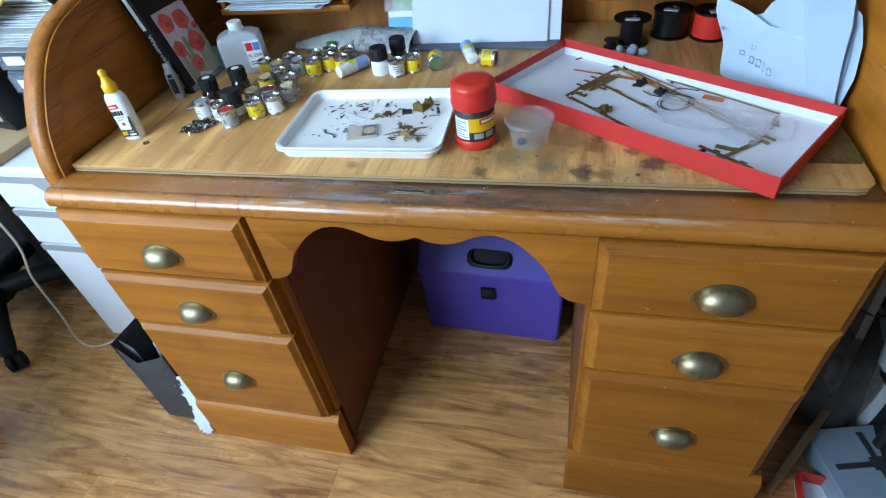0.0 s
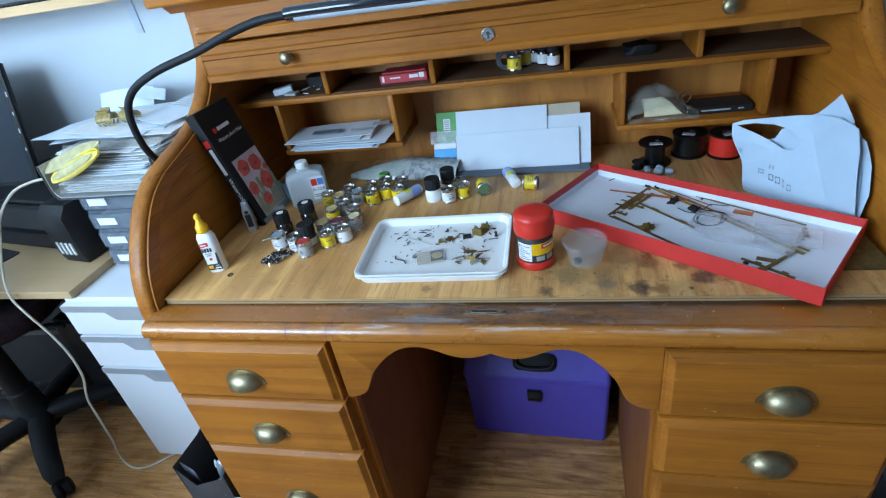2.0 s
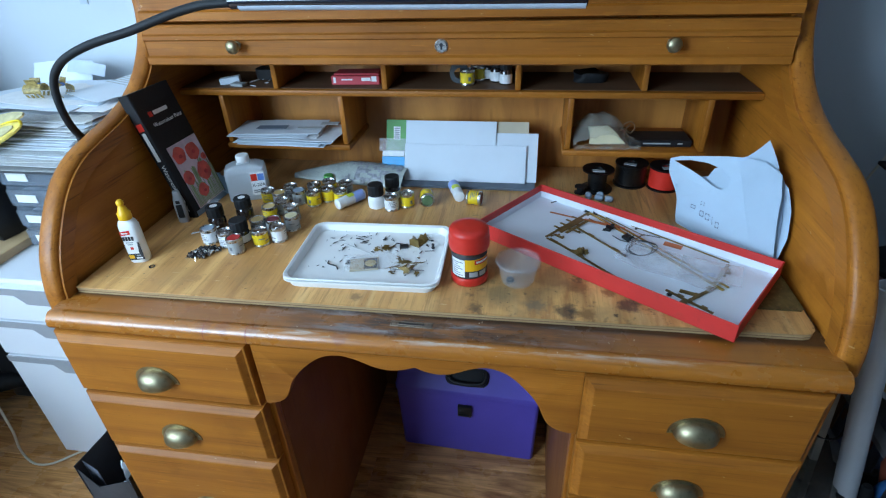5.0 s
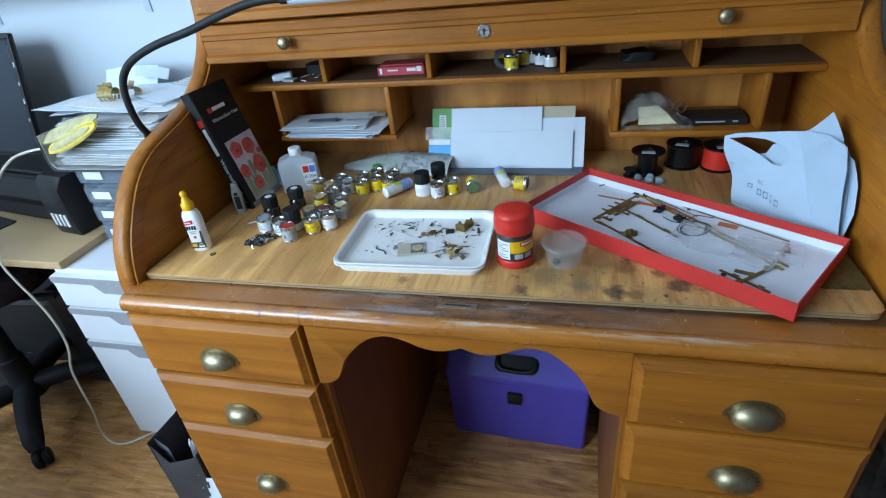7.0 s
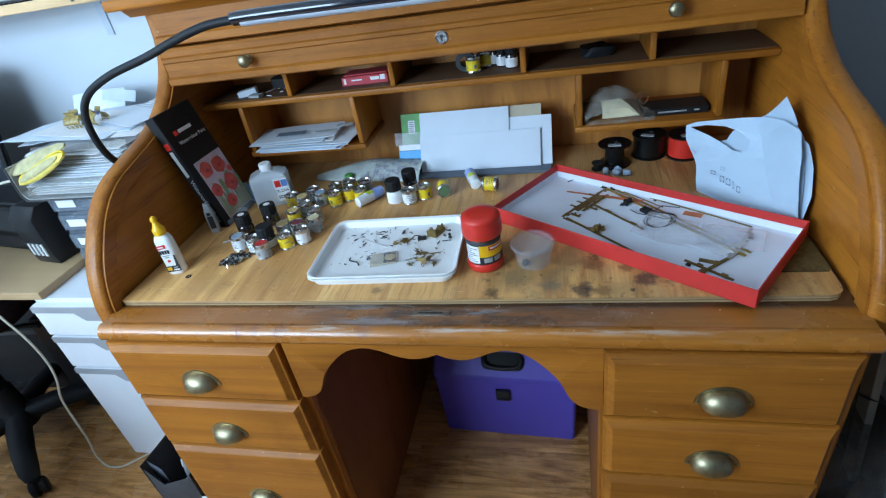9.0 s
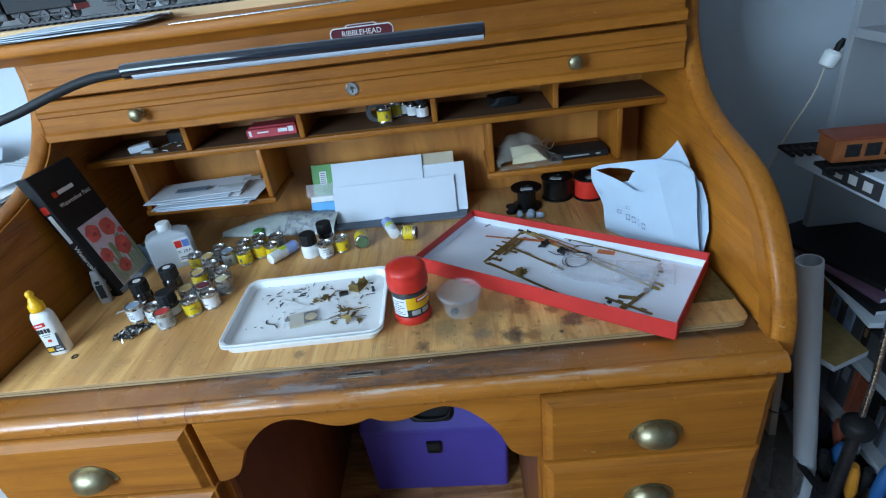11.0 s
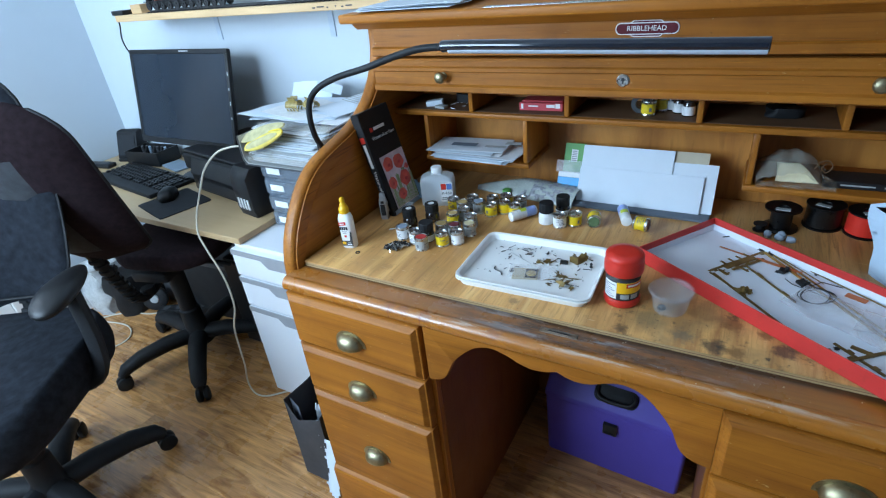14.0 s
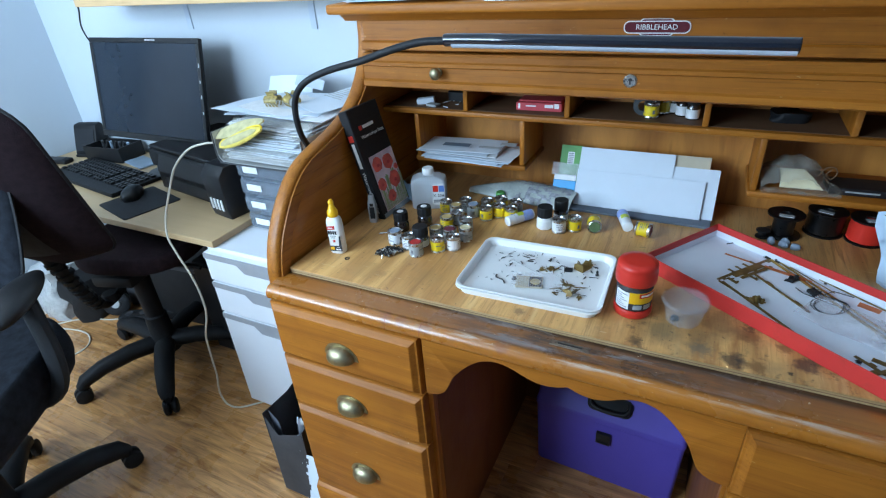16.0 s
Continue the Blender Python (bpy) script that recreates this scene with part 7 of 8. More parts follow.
U = [(0.0, 0.088), (0.0, 0.02), (0.012, 0.003), (0.03, 0.0), (0.285, 0.0), (0.303, 0.003), (0.315, 0.02), (0.315, 0.088), (0.311, 0.088), (0.311, 0.022), (0.300, 0.0075), (0.285, 0.004), (0.03, 0.004), (0.015, 0.0075), (0.004, 0.022), (0.004, 0.088)]
part("shell", prism(U, 0.0, 0.36, "Y"), "palewall", tray_t, "", 30)
part("rim", sweep([(x, -0.001, z) for x, z in smooth_line(U[:8], 4)], 0.0026, 6), "darkgrey", tray_t, "dark front rim", 60)
paper_pile("paper_stack", -0.925, 0.555, CH + 0.234, 19, 0.285, 0.33, "thick stack of loose papers in the letter tray", 81, 0, 5, ("paper_grey", "label", "paper_grey", "paper"))
paper_pile("loose_papers", -0.925, 0.560, CH + 0.296, 9, 0.30, 0.30, "loose papers bulging out of the letter tray", 91, -3, 5, ("paper_grey", "paper", "label", "paper_grey"))
for k, (x, y, z, w, d, a, mt, lab) in enumerate(((-1.115, 0.448, 0.327, 0.33, 0.24, 3, "paper", "white sheet of paper draped over the letter tray"), (-1.150, 0.438, 0.336, 0.33, 0.25, -3, "paper", "white sheet of paper draped over the letter tray"),
                                             (-1.060, 0.455, 0.342, 0.32, 0.23, -5, "label", "white printed sheet lying on the papers"))):
    single("loose_sheet", sheet(w, d, 16, 10, lambda u, v, k=k: 0.010 * math.sin(2.6 * u + k) * (1 - 0.4 * v) + 0.012 * (1 - u) ** 3 * (1 - v) + abs(crease(40 + k, 0.006, 2.2)(u, v)), pose(x, y, CH + z, 0, -3, a), 0.0010), mt, lab, "paper", smooth=60)
wrap_film = thing("clear_wrapper", "crumpled clear wrapper round papers in the letter tray", "wrapper")
part("film", sheet(0.285, 0.120, 34, 16, lambda u, v: 0.004 + abs(crease(63, 0.016, 5)(u, v)), pose(-1.068, 0.372, CH + 0.238, 52, 0, 0), 0.0006), "waxfilm", wrap_film, "", 25)
page = thing("printed_page", "white printed page lying on the papers", "paper", (-0.800, 0.590, CH + 0.358), -24)
part("sheet", sheet(0.16, 0.22, 8, 10, lambda u, v: 0.010 * v * v + crease(6, 0.004, 2)(u, v) + 0.004, pose(-0.08, -0.11, 0), 0.0006), "paper", page, "", 60)
for k in range(7):
    part("print_bar", box((-0.05, -0.02 + 0.012 * k, 0.0145 + 0.0005 * k), (0.04 - 0.012 * (k % 3), -0.0165 + 0.012 * k, 0.0151 + 0.0005 * k)), "greylabel", page)
single("folded_letter", sheet(0.185, 0.125, 14, 9, lambda u, v: 0.014 * math.sin(2.0 * u) + crease(5, 0.008, 2)(u, v), pose(-1.165, 0.655, CH + 0.282, 58, 0, 3), 0.0008), "paper", "folded white letter standing behind the papers", "letter", smooth=60)
single("paper_strip", sheet(0.115, 0.030, 12, 4, lambda u, v: 0.016 * math.sin(2.9 * u), pose(-1.03, 0.675, CH + 0.375, 60, 6, -4), 0.0008), "bracketgrey", "curled grey paper strip standing behind the papers", "paper", smooth=60)
purse = thing("cloth_pouch", "yellow and beige cloth pouch gaping open, lying over the letter tray", "pouch", (-0.998, 0.366, CH + 0.314), 0)


def leaf(length, width, bulge, thick, m):
    """A soft leaf-shaped piece of cloth, pointed at one end."""
    loops = []
    for i in range(21):
        u = i / 20
        w = width * max(0.03, math.sin(math.pi * min(1.0, u * 0.93 + 0.05)) ** 0.62)
        x = length * (u - 0.5)
        top = [(x, w * (k / 8 - 0.5), bulge * math.cos(math.pi * (k / 8 - 0.5)) * math.sin(math.pi * u) + thick / 2) for k in range(9)]
        low = [(x, y, z - thick) for x, y, z in reversed(top)]
        loops.append(top + low)
    bm = loft(loops)
    bmesh.ops.transform(bm, matrix=m, verts=bm.verts)
    return bm


part("flap", leaf(0.215, 0.050, 0.004, 0.004, pose(-0.004, 0.018, 0.012, 34, -16, 0)), "spongebeige", purse, "grubby beige inside flap", 60)
part("pouch", leaf(0.180, 0.040, 0.010, 0.005, pose(0.022, -0.004, -0.004, 52, -20, 0)), "spongeyellow", purse, "yellow outer half", 60)
rimline = [(0.090 * math.cos(math.pi * (1 - k / 16)), 0.020 * math.sin(math.pi * k / 16) ** 0.62, 0.0) for k in range(17)]
bm = sweep([Vector(q) for q in rimline], 0.0032, 6)
bmesh.ops.transform(bm, matrix=pose(0.022, -0.004, -0.004, 52, -20, 0), verts=bm.verts)
part("piping", bm, "yellow", purse, "bright yellow edging", 60)
part("inside", leaf(0.150, 0.026, 0.006, 0.003, pose(0.020, -0.0095, -0.002, 52, -20, 0)), "spongebeige", purse, "worn beige lining", 60)

CLAWS = "hair claws on the papers"
for x, y, turn in ((-0.975, 0.512, 12), (-0.915, 0.522, -24)):
    claw = thing("hair_claw", "patterned yellow and brown hair claw lying on papers", "hair clip", (x, y, CH + 0.356), turn, CLAWS)
    for s in (-1, 1):
        arch = bmesh.new()
        pts = [(s * 0.020 * math.sin(radians(15 + 95 * i / 8)), 0.004 + 0.020 * (1 + math.cos(radians(15 + 95 * i / 8)))) for i in range(9)]
        pts += [(p - s * 0.0022, q - 0.0018) for p, q in reversed(pts)]
        prism(pts, -0.017, 0.017, "X", arch)
        shell = part("jaw", arch, "patterned", claw, "", 40)
        for k in range(4):
            part("tooth", prism([(s * 0.0185, 0.013), (s * 0.0165, 0.013), (s * 0.010, 0.0), (s * 0.0115, 0.0)], -0.0155 + 0.009 * k, -0.0115 + 0.009 * k, "X"), "patterned", shell)
        part("grip", prism([(s * 0.002, 0.040), (s * 0.011, 0.060), (s * 0.0135, 0.059), (s * 0.006, 0.038)], -0.010, 0.010, "X"), "patterned", claw)
    part("hinge", lathe([(0.0055, -0.012), (0.0055, 0.012)], 10, pose(0, 0, 0.041, 0, 90)), "bluelabel", claw, "blue spring hinge", 40)
    claw.scale = (1.15, 0.95, 0.70)

# ---- computer desk ----
pc = thing("computer_desk", "pale beech computer desk against the wall", "desk")
part("top", box((XL + 0.016, 0.258, 0.6175 + 0.001), (-1.082, 0.782, 0.640), 0.0015, 1), "beige_desk", pc)
part("wall_batten", box((XL + 0.016, 0.300, 0.580), (XL + 0.036, 0.780, 0.618)), "beige_desk", pc)
part("end_panel", box((-1.150, 0.30, 0.0), (-1.132, 0.770, 0.618)), "beige_desk", pc)
DZ = 0.6402
mon = thing("computer_monitor", "black flat computer monitor, switched off, on the computer desk", "monitor")
MW, MH = 0.560, 0.350
mm = pose(-1.649, 0.572, 0.790, -13, 0, 0)
part("housing", box((-MW / 2, 0, 0), (MW / 2, 0.014, MH), 0.004, 3, m=mm), "black", mon, "", 40)
part("back_cover", loft([[(x * k, d, z * k + MH / 2) for x, z in rounded(MW - 0.03, MH - 0.03, 0.02)] for d, k in ((0.0142, 1.0), (0.030, 0.86), (0.046, 0.62))]), "blackmatt", mon, "", 40).data.transform(mm)
part("bezel", box((-MW / 2, -0.004, 0), (MW / 2, 0.0002, 0.022), 0.002, m=mm), "black", mon)
part("bezel", box((-MW / 2, -0.004, MH - 0.016), (MW / 2, 0.0002, MH), 0.002, m=mm), "black", mon)
for s in (-1, 1):
    part("bezel", box((s * MW / 2 - (0.016 if s > 0 else 0), -0.004, 0.0225), (s * MW / 2 + (0 if s > 0 else 0.016), 0.0002, MH - 0.0165), 0.002, m=mm), "black", mon)
part("screen", box((-MW / 2 + 0.0165, -0.0012, 0.0225), (MW / 2 - 0.0165, 0.0, MH - 0.0165), m=mm), "screen", mon, "dark glossy screen")
part("stand", box((-1.690, 0.660, DZ + 0.012), (-1.605, 0.682, 0.93), 0.006), "black", mon, "", 40)
part("foot", prism(rounded(0.24, 0.19, 0.05), DZ + 0.0002, DZ + 0.014, "Z", bevel=0.003, m=pose(-1.648, 0.655, 0)), "black", mon, "", 40)
for k in range(4):
    part("tape_scrap", box((MW / 2 - 0.009, -0.0046, 0.11 + 0.05 * k), (MW / 2 - 0.0055, -0.0041, 0.119 + 0.05 * k + 0.004 * (k % 2)), m=mm), "label", mon)
part("tape_scrap", box((0.025, -0.0046, MH - 0.0085), (0.075, -0.0041, MH - 0.0055), m=mm), "label", mon)

pr = thing("printer", "black inkjet printer with an ink tank block, on the computer desk", "printer", (-1.410, 0.480, DZ), -10)
part("base", box((-0.19, 0.0, 0.0), (0.185, 0.30, 0.085), 0.006), "black", pr, "", 40)
part("scanner", box((-0.195, -0.010, 0.0865), (0.19, 0.31, 0.150), 0.010, 3), "blackmatt", pr, "", 40)
part("lid", box((-0.19, -0.004, 0.1505), (0.185, 0.305, 0.163), 0.005, 3), "black", pr, "", 40)
part("panel", prism([(-0.030, 0.088), (-0.0105, 0.140), (-0.0095, 0.088)], -0.12, 0.16), "black", pr)
part("paper_slot", box((-0.15, -0.0012, 0.012), (0.15, 0.0, 0.050)), "ink", pr)
part("mark_bar", box((-0.03, -0.0108, 0.112), (0.03, -0.0102, 0.117)), "greylabel", pr)
tank = part("ink_tank", prism([(-0.040, 0.0), (-0.048, 0.030), (-0.050, 0.140), (-0.025, 0.168), (0.12, 0.172), (0.12, 0.0)], 0.196, 0.292, bevel=0.004), "black", pr, "ink tank block", 40)
for k in range(4):
    part("ink_window", box((0.214 + 0.0175 * k, -0.0515, 0.030), (0.222 + 0.0175 * k, -0.0465, 0.066)), "label", tank, "pale ink level window")
kb = thing("keyboard", "black computer keyboard with wrist rest, on the computer desk", "keyboard", (-1.925, 0.515, DZ), -8)
part("base", box((-0.25, -0.105, 0.0), (0.25, 0.085, 0.014), 0.004), "blackmatt", kb, "", 40)
part("wrist_rest", box((-0.25, -0.105, 0.0142), (0.25, -0.060, 0.017), 0.003), "blackmatt", kb)
keym = bpy.data.meshes.new("key")
bm = loft([[(x * k, y * k, z) for x, y in rounded(0.0170, 0.0170, 0.002, 2)] for z, k in ((0, 1), (0.006, 0.86), (0.0065, 0.8))])
bm.to_mesh(keym)
bm.free()
keym.materials.append(M["black"])
for r in range(6):
    for c in range(23):
        if c in (15, 19) or (r == 0 and c in (1, 6, 11)):
            continue
        ob = new("key", keym)
        ob.location = (-0.232 + 0.0208 * c, -0.046 + 0.0215 * r + (0.004 if r == 5 else 0), 0.0142)
        ob.parent = kb
single("mouse_mat", prism(rounded(0.215, 0.19, 0.01), 0, 0.003, "Z"), "matblack", "dark grey mouse mat on the computer desk", "mouse mat", pose(-1.560, 0.385, DZ, 0, 0, -14))
ms = thing("computer_mouse", "black computer mouse on the mat", "mouse", (-1.622, 0.408, DZ + 0.0031), 38)
part("shell", loft([[(x * k, y * k, z) for x, y in rounded(0.062, 0.105, 0.028)] for z, k in ((0, 0.94), (0.006, 1), (0.018, 0.97), (0.030, 0.82), (0.037, 0.5), (0.039, 0.2))]), "black", ms, "", 60)
part("wheel", lathe([(0.008, 0), (0.008, 0.007)], 14, pose(-0.0035, 0.030, 0.028, 0, 90)), "darkgrey", ms)
sp = thing("speaker", "small black computer speaker on the computer desk", "speaker", (-2.275, 0.700, DZ), 16)
part("cabinet", prism([(-0.036, 0.0), (0.050, 0.0), (0.052, 0.040), (0.044, 0.120), (0.034, 0.128), (0.008, 0.126), (0.0, 0.118), (-0.040, 0.012)], -0.055, 0.055, bevel=0.004), "blackmatt", sp, "", 40)
part("grille", prism([(-0.0365, 0.022), (-0.0045, 0.108), (-0.0065, 0.1085), (-0.0385, 0.0225)], -0.046, 0.046), "matblack", sp, "cloth-covered grille")
part("foot", box((-0.040, -0.060, 0.0), (0.040, -0.0365, 0.012), 0.003), "blackmatt", sp)
bx = thing("desk_organiser", "black open box of small clutter on the computer desk", "organiser", (-2.105, 0.690, DZ), 6)
for lo, hi in (((-0.10, -0.06, 0), (0.10, 0.06, 0.004)), ((-0.10, -0.06, 0.0042), (0.10, -0.056, 0.062)), ((-0.10, 0.056, 0.0042), (0.10, 0.06, 0.062)), ((-0.10, -0.0558, 0.0042), (-0.096, 0.0558, 0.062)), ((0.096, -0.0558, 0.0042), (0.10, 0.0558, 0.062))):
    part("side", box(lo, hi), "black", bx)
for k in range(7):
    part("clutter", lathe([(0.006, 0), (0.006, 0.07)], 8, pose(-0.07 + 0.024 * k, 0.012 * (-1) ** k, 0.006, 12 * (-1) ** k, 18, 0)), ("darkgrey", "black", "bluegrey", "blackmatt")[k % 4], bx)
single("note_pad", box((-0.075, -0.040, 0), (0.075, 0.040, 0.008), 0.002, 1), "bluegrey", "thin grey-blue pad lying behind the keyboard", "pad", pose(-1.915, 0.668, DZ, 0, 0, -14), 40)
single("tissue_packet", sheet(0.125, 0.05, 14, 8, lambda u, v: 0.012 + 0.012 * math.sin(3.14 * v) + crease(71, 0.010, 4)(u, v), pose(-1.72, 0.605, DZ + 0.0145, 24, 0, 4), 0.0012), "paper", "crumpled white packet lying under the monitor", "packet", smooth=50)
ph = thing("phone_handset", "dark phone handset lying on the computer desk", "phone", (-2.315, 0.560, DZ), 100)
part("case", box((-0.024, -0.070, 0), (0.024, 0.070, 0.020), 0.008, 3), "black", ph, "", 40)
part("keypad", box((-0.017, -0.05, 0.0201), (0.017, 0.01, 0.0216), 0.001, 1), "darkgrey", ph)
single("white_cable", sweep(smooth_line([(-1.088, 0.372, 0.900), (-1.125, 0.360, 0.897), (-1.170, 0.340, 0.882), (-1.215, 0.315, 0.835), (-1.243, 0.295, 0.770), (-1.258, 0.265, 0.695), (-1.250, 0.242, 0.640), (-1.226, 0.235, 0.590), (-1.190, 0.233, 0.512),
                                          (-1.173, 0.230, 0.440), (-1.176, 0.226, 0.370), (-1.206, 0.220, 0.285), (-1.205, 0.212, 0.190), (-1.208, 0.210, 0.120), (-1.235, 0.216, 0.040), (-1.222, 0.210, 0.006), (-1.180, 0.198, 0.0035), (-1.135, 0.206, 0.0035), (-1.085, 0.250, 0.0035), (-1.03, 0.300, 0.0035)], 6), 0.0032, 7), "cable", "cream cable hanging from the tower to the floor", "cable", smooth=60)
single("floor_cable", sweep(smooth_line([(-2.38, 0.01, 0.0035), (-2.20, 0.05, 0.0035), (-2.05, 0.095, 0.0035), (-1.995, 0.15, 0.0035), (-1.99, 0.21, 0.0035), (-2.04, 0.255, 0.0035), (-2.12, 0.268, 0.0035), (-2.25, 0.235, 0.0035), (-2.37, 0.17, 0.0035)], 6), 0.0032, 7), "cable", "white cable looped on the floor", "cable", smooth=60)
single("wall_cable", sweep(smooth_line([(-2.385, 0.14, 0.0035), (-2.30, 0.225, 0.0035), (-2.235, 0.300, 0.0035), (-2.16, 0.345, 0.0035), (-2.07, 0.372, 0.0035), (-2.00, 0.42, 0.0035)], 6), 0.0032, 7), "cable", "white cable running along the skirting to the reel", "cable", smooth=60)
cloth = cushion(0.16, 0.20, 0.24, 0.05, 0.6)
for v in cloth.verts:
    v.co += Vector((0.03, 0.03, 0.0)) * noise.noise(v.co * 14) + Vector((0.02, 0.02, 0)) * noise.noise(v.co * 31)
single("plastic_sack", cloth, "filmgrey", "crumpled clear plastic sack against the wall under the computer desk", "sack", pose(-2.325, 0.375, 0.0), 60)
strap = thing("bag_strap", "black webbing strap and bag slumped under the computer desk", "bag", (-2.19, 0.43, 0))
bm = cushion(0.15, 0.22, 0.20, 0.05, 0.7)
for v in bm.verts:
    v.co += Vector((0.025, 0.03, 0.0)) * noise.noise(v.co * 13 + Vector((4, 1, 2)))
part("bag", bm, "blackmatt", strap, "", 60)
part("strap", sweep(smooth_line([(0.04, -0.09, 0.008), (0.00, -0.08, 0.10), (-0.05, -0.04, 0.20), (-0.09, 0.02, 0.24)], 6), 0.016, 8, flat=0.35), "black", strap, "black webbing", 60)
lead = thing("cable_reel", "dark round reel with a white hub under the desk", "reel", (-2.075, 0.435, 0.0), 0)
part("drum", lathe([(0.0, 0.0), (0.052, 0.0), (0.055, 0.004), (0.055, 0.028), (0.050, 0.032), (0.020, 0.032), (0.0, 0.030)], 24, pose(0, 0, 0.056, 74, 0, 40), cap=False), "blackmatt", lead, "", 40)
part("hub", lathe([(0.020, 0.033), (0.018, 0.038), (0, 0.038)], 18, pose(0, 0, 0.056, 74, 0, 40), cap=False), "greylabel", lead, "pale grey hub", 40)
single("grey_box", box((-0.07, -0.05, 0), (0.07, 0.05, 0.115), 0.004), "darkgrey", "dark grey plastic box under the computer desk", "box", pose(-2.04, 0.565, 0.0, 0, 0, 24), 40)
pu = thing("power_strip", "dark power strip lying under the computer desk", "power strip", (-1.90, 0.455, 0.0), 30)
part("body", box((-0.13, -0.028, 0), (0.13, 0.028, 0.036), 0.006), "blackmatt", pu, "", 40)
for k in range(4):
    part("socket", lathe([(0.017, 0.0362), (0.017, 0.0378), (0.013, 0.0370)], 14, pose(-0.09 + 0.06 * k, 0, 0)), "darkgrey", pu)
tbx = thing("storage_box", "dark storage box under the computer desk", "box", (-1.745, 0.625, 0.0), 4)
part("box", box((-0.20, -0.13, 0.0), (0.20, 0.13, 0.27), 0.006), "blackmatt", tbx, "", 40)
part("lid", box((-0.206, -0.136, 0.2702), (0.206, 0.136, 0.292), 0.005), "darkgrey", tbx, "dark grey lid", 40)
st = thing("computer_case", "black computer case standing under the computer desk", "computer case", (-1.36, 0.62, 0))
part("case", box((-0.09, -0.20, 0.01), (0.09, 0.12, 0.41), 0.006), "blackmatt", st, "", 40)
part("front_panel", box((-0.085, -0.208, 0.02), (0.085, -0.2005, 0.40), 0.004), "black", st)
for s in (-1, 1):
    part("foot", box((s * 0.07 - 0.012, -0.17, 0), (s * 0.07 + 0.012, 0.10, 0.0099)), "blackmatt", st)

# ---- black paper bag between the cabinet and the desk ----
pb = thing("gift_bag", "black paper bag standing open beside the desk, white paper inside", "bag", (-0.715, 0.022, 0), 0)
BW, BD, BH = 0.125, 0.20, 0.305


def bag_panel(name, pts, axis, at, seed, material="bagblack", label="", bow=0.006):
    """A thin, slightly buckled paper panel of the bag."""
    bm = prism(pts, at, at + 0.0012, axis)
    bmesh.ops.triangulate(bm, faces=bm.faces[:])
    bmesh.ops.subdivide_edges(bm, edges=[e for e in bm.edges if e.calc_length() > 0.05], cuts=3, use_grid_fill=True)
    k = "XYZ".index(axis)
    for v in bm.verts:
        h = max(0.0, min(1.0, v.co.z / BH))
        v.co[k] += bow * h * noise.noise(Vector((v.co.x * 9, v.co.y * 9, v.co.z * 9 + seed)))
    return part(name, bm, material, pb, label, 40)


bag_panel("side", [(0, 0), (BD, 0), (BD, BH + 0.01), (BD * 0.5, BH - 0.012), (0, BH)], "X", -BW / 2, 1)
bag_panel("side", [(0, 0), (BD, 0), (BD, BH + 0.01), (0, BH - 0.02)], "X", BW / 2 - 0.0012, 2)
bag_panel("front", [(-BW / 2 + 0.002, 0), (BW / 2 - 0.002, 0), (BW / 2 - 0.002, BH - 0.03), (0.0, BH - 0.055), (-BW / 2 + 0.036, BH - 0.068), (-BW / 2 + 0.002, BH - 0.012)], "Y", 0.0, 3)
bag_panel("back", [(-BW / 2 + 0.002, 0), (BW / 2 - 0.002, 0), (BW / 2 - 0.002, BH), (-BW / 2 + 0.002, BH)], "Y", BD - 0.0014, 4)
bag_panel("bottom", [(-BW / 2 + 0.002, 0.002), (BW / 2 - 0.002, 0.002), (BW / 2 - 0.002, BD - 0.002), (-BW / 2 + 0.002, BD - 0.002)], "Z", 0.0005, 5, bow=0.0)
bag_panel("gusset", [(-BW / 2 + 0.004, BH - 0.10), (-BW / 2 + 0.034, BH - 0.10), (-BW / 2 + 0.030, BH - 0.035), (-BW / 2 + 0.004, BH - 0.006)], "Y", 0.016, 6, "bagslate", "folded grey gusset")
part("tissue", sheet(0.020, 0.16, 5, 16, crease(33, 0.02, 4), pose(BW / 2 - 0.028, 0.006, BH - 0.16, 84, 0, 8), 0.0006, keep=lambda u, v: abs(u - 0.5) < 0.25 + 0.25 * abs(math.sin(v * 8.0))), "paper", pb, "torn white paper", 40)
part("tissue", sheet(0.075, 0.12, 10, 12, crease(27, 0.03, 3), pose(-0.005, 0.10, BH - 0.11, 75, 0, 25), 0.0006), "paper", pb, "crumpled white paper", 40)
scrap = sheet(0.050, 0.20, 8, 20, lambda u, v: 0.004 + 0.010 * abs(noise.noise(Vector((u * 3, v * 6, 0)))), pose(-0.662, -0.006, 0.002, 80, 0, 0), 0.0008, keep=lambda u, v: abs(u - 0.5) < 0.22 + 0.22 * abs(math.sin(v * 7.0)))
single("torn_paper", scrap, "paper", "strip of torn white paper against the desk plinth", "paper", smooth=60)


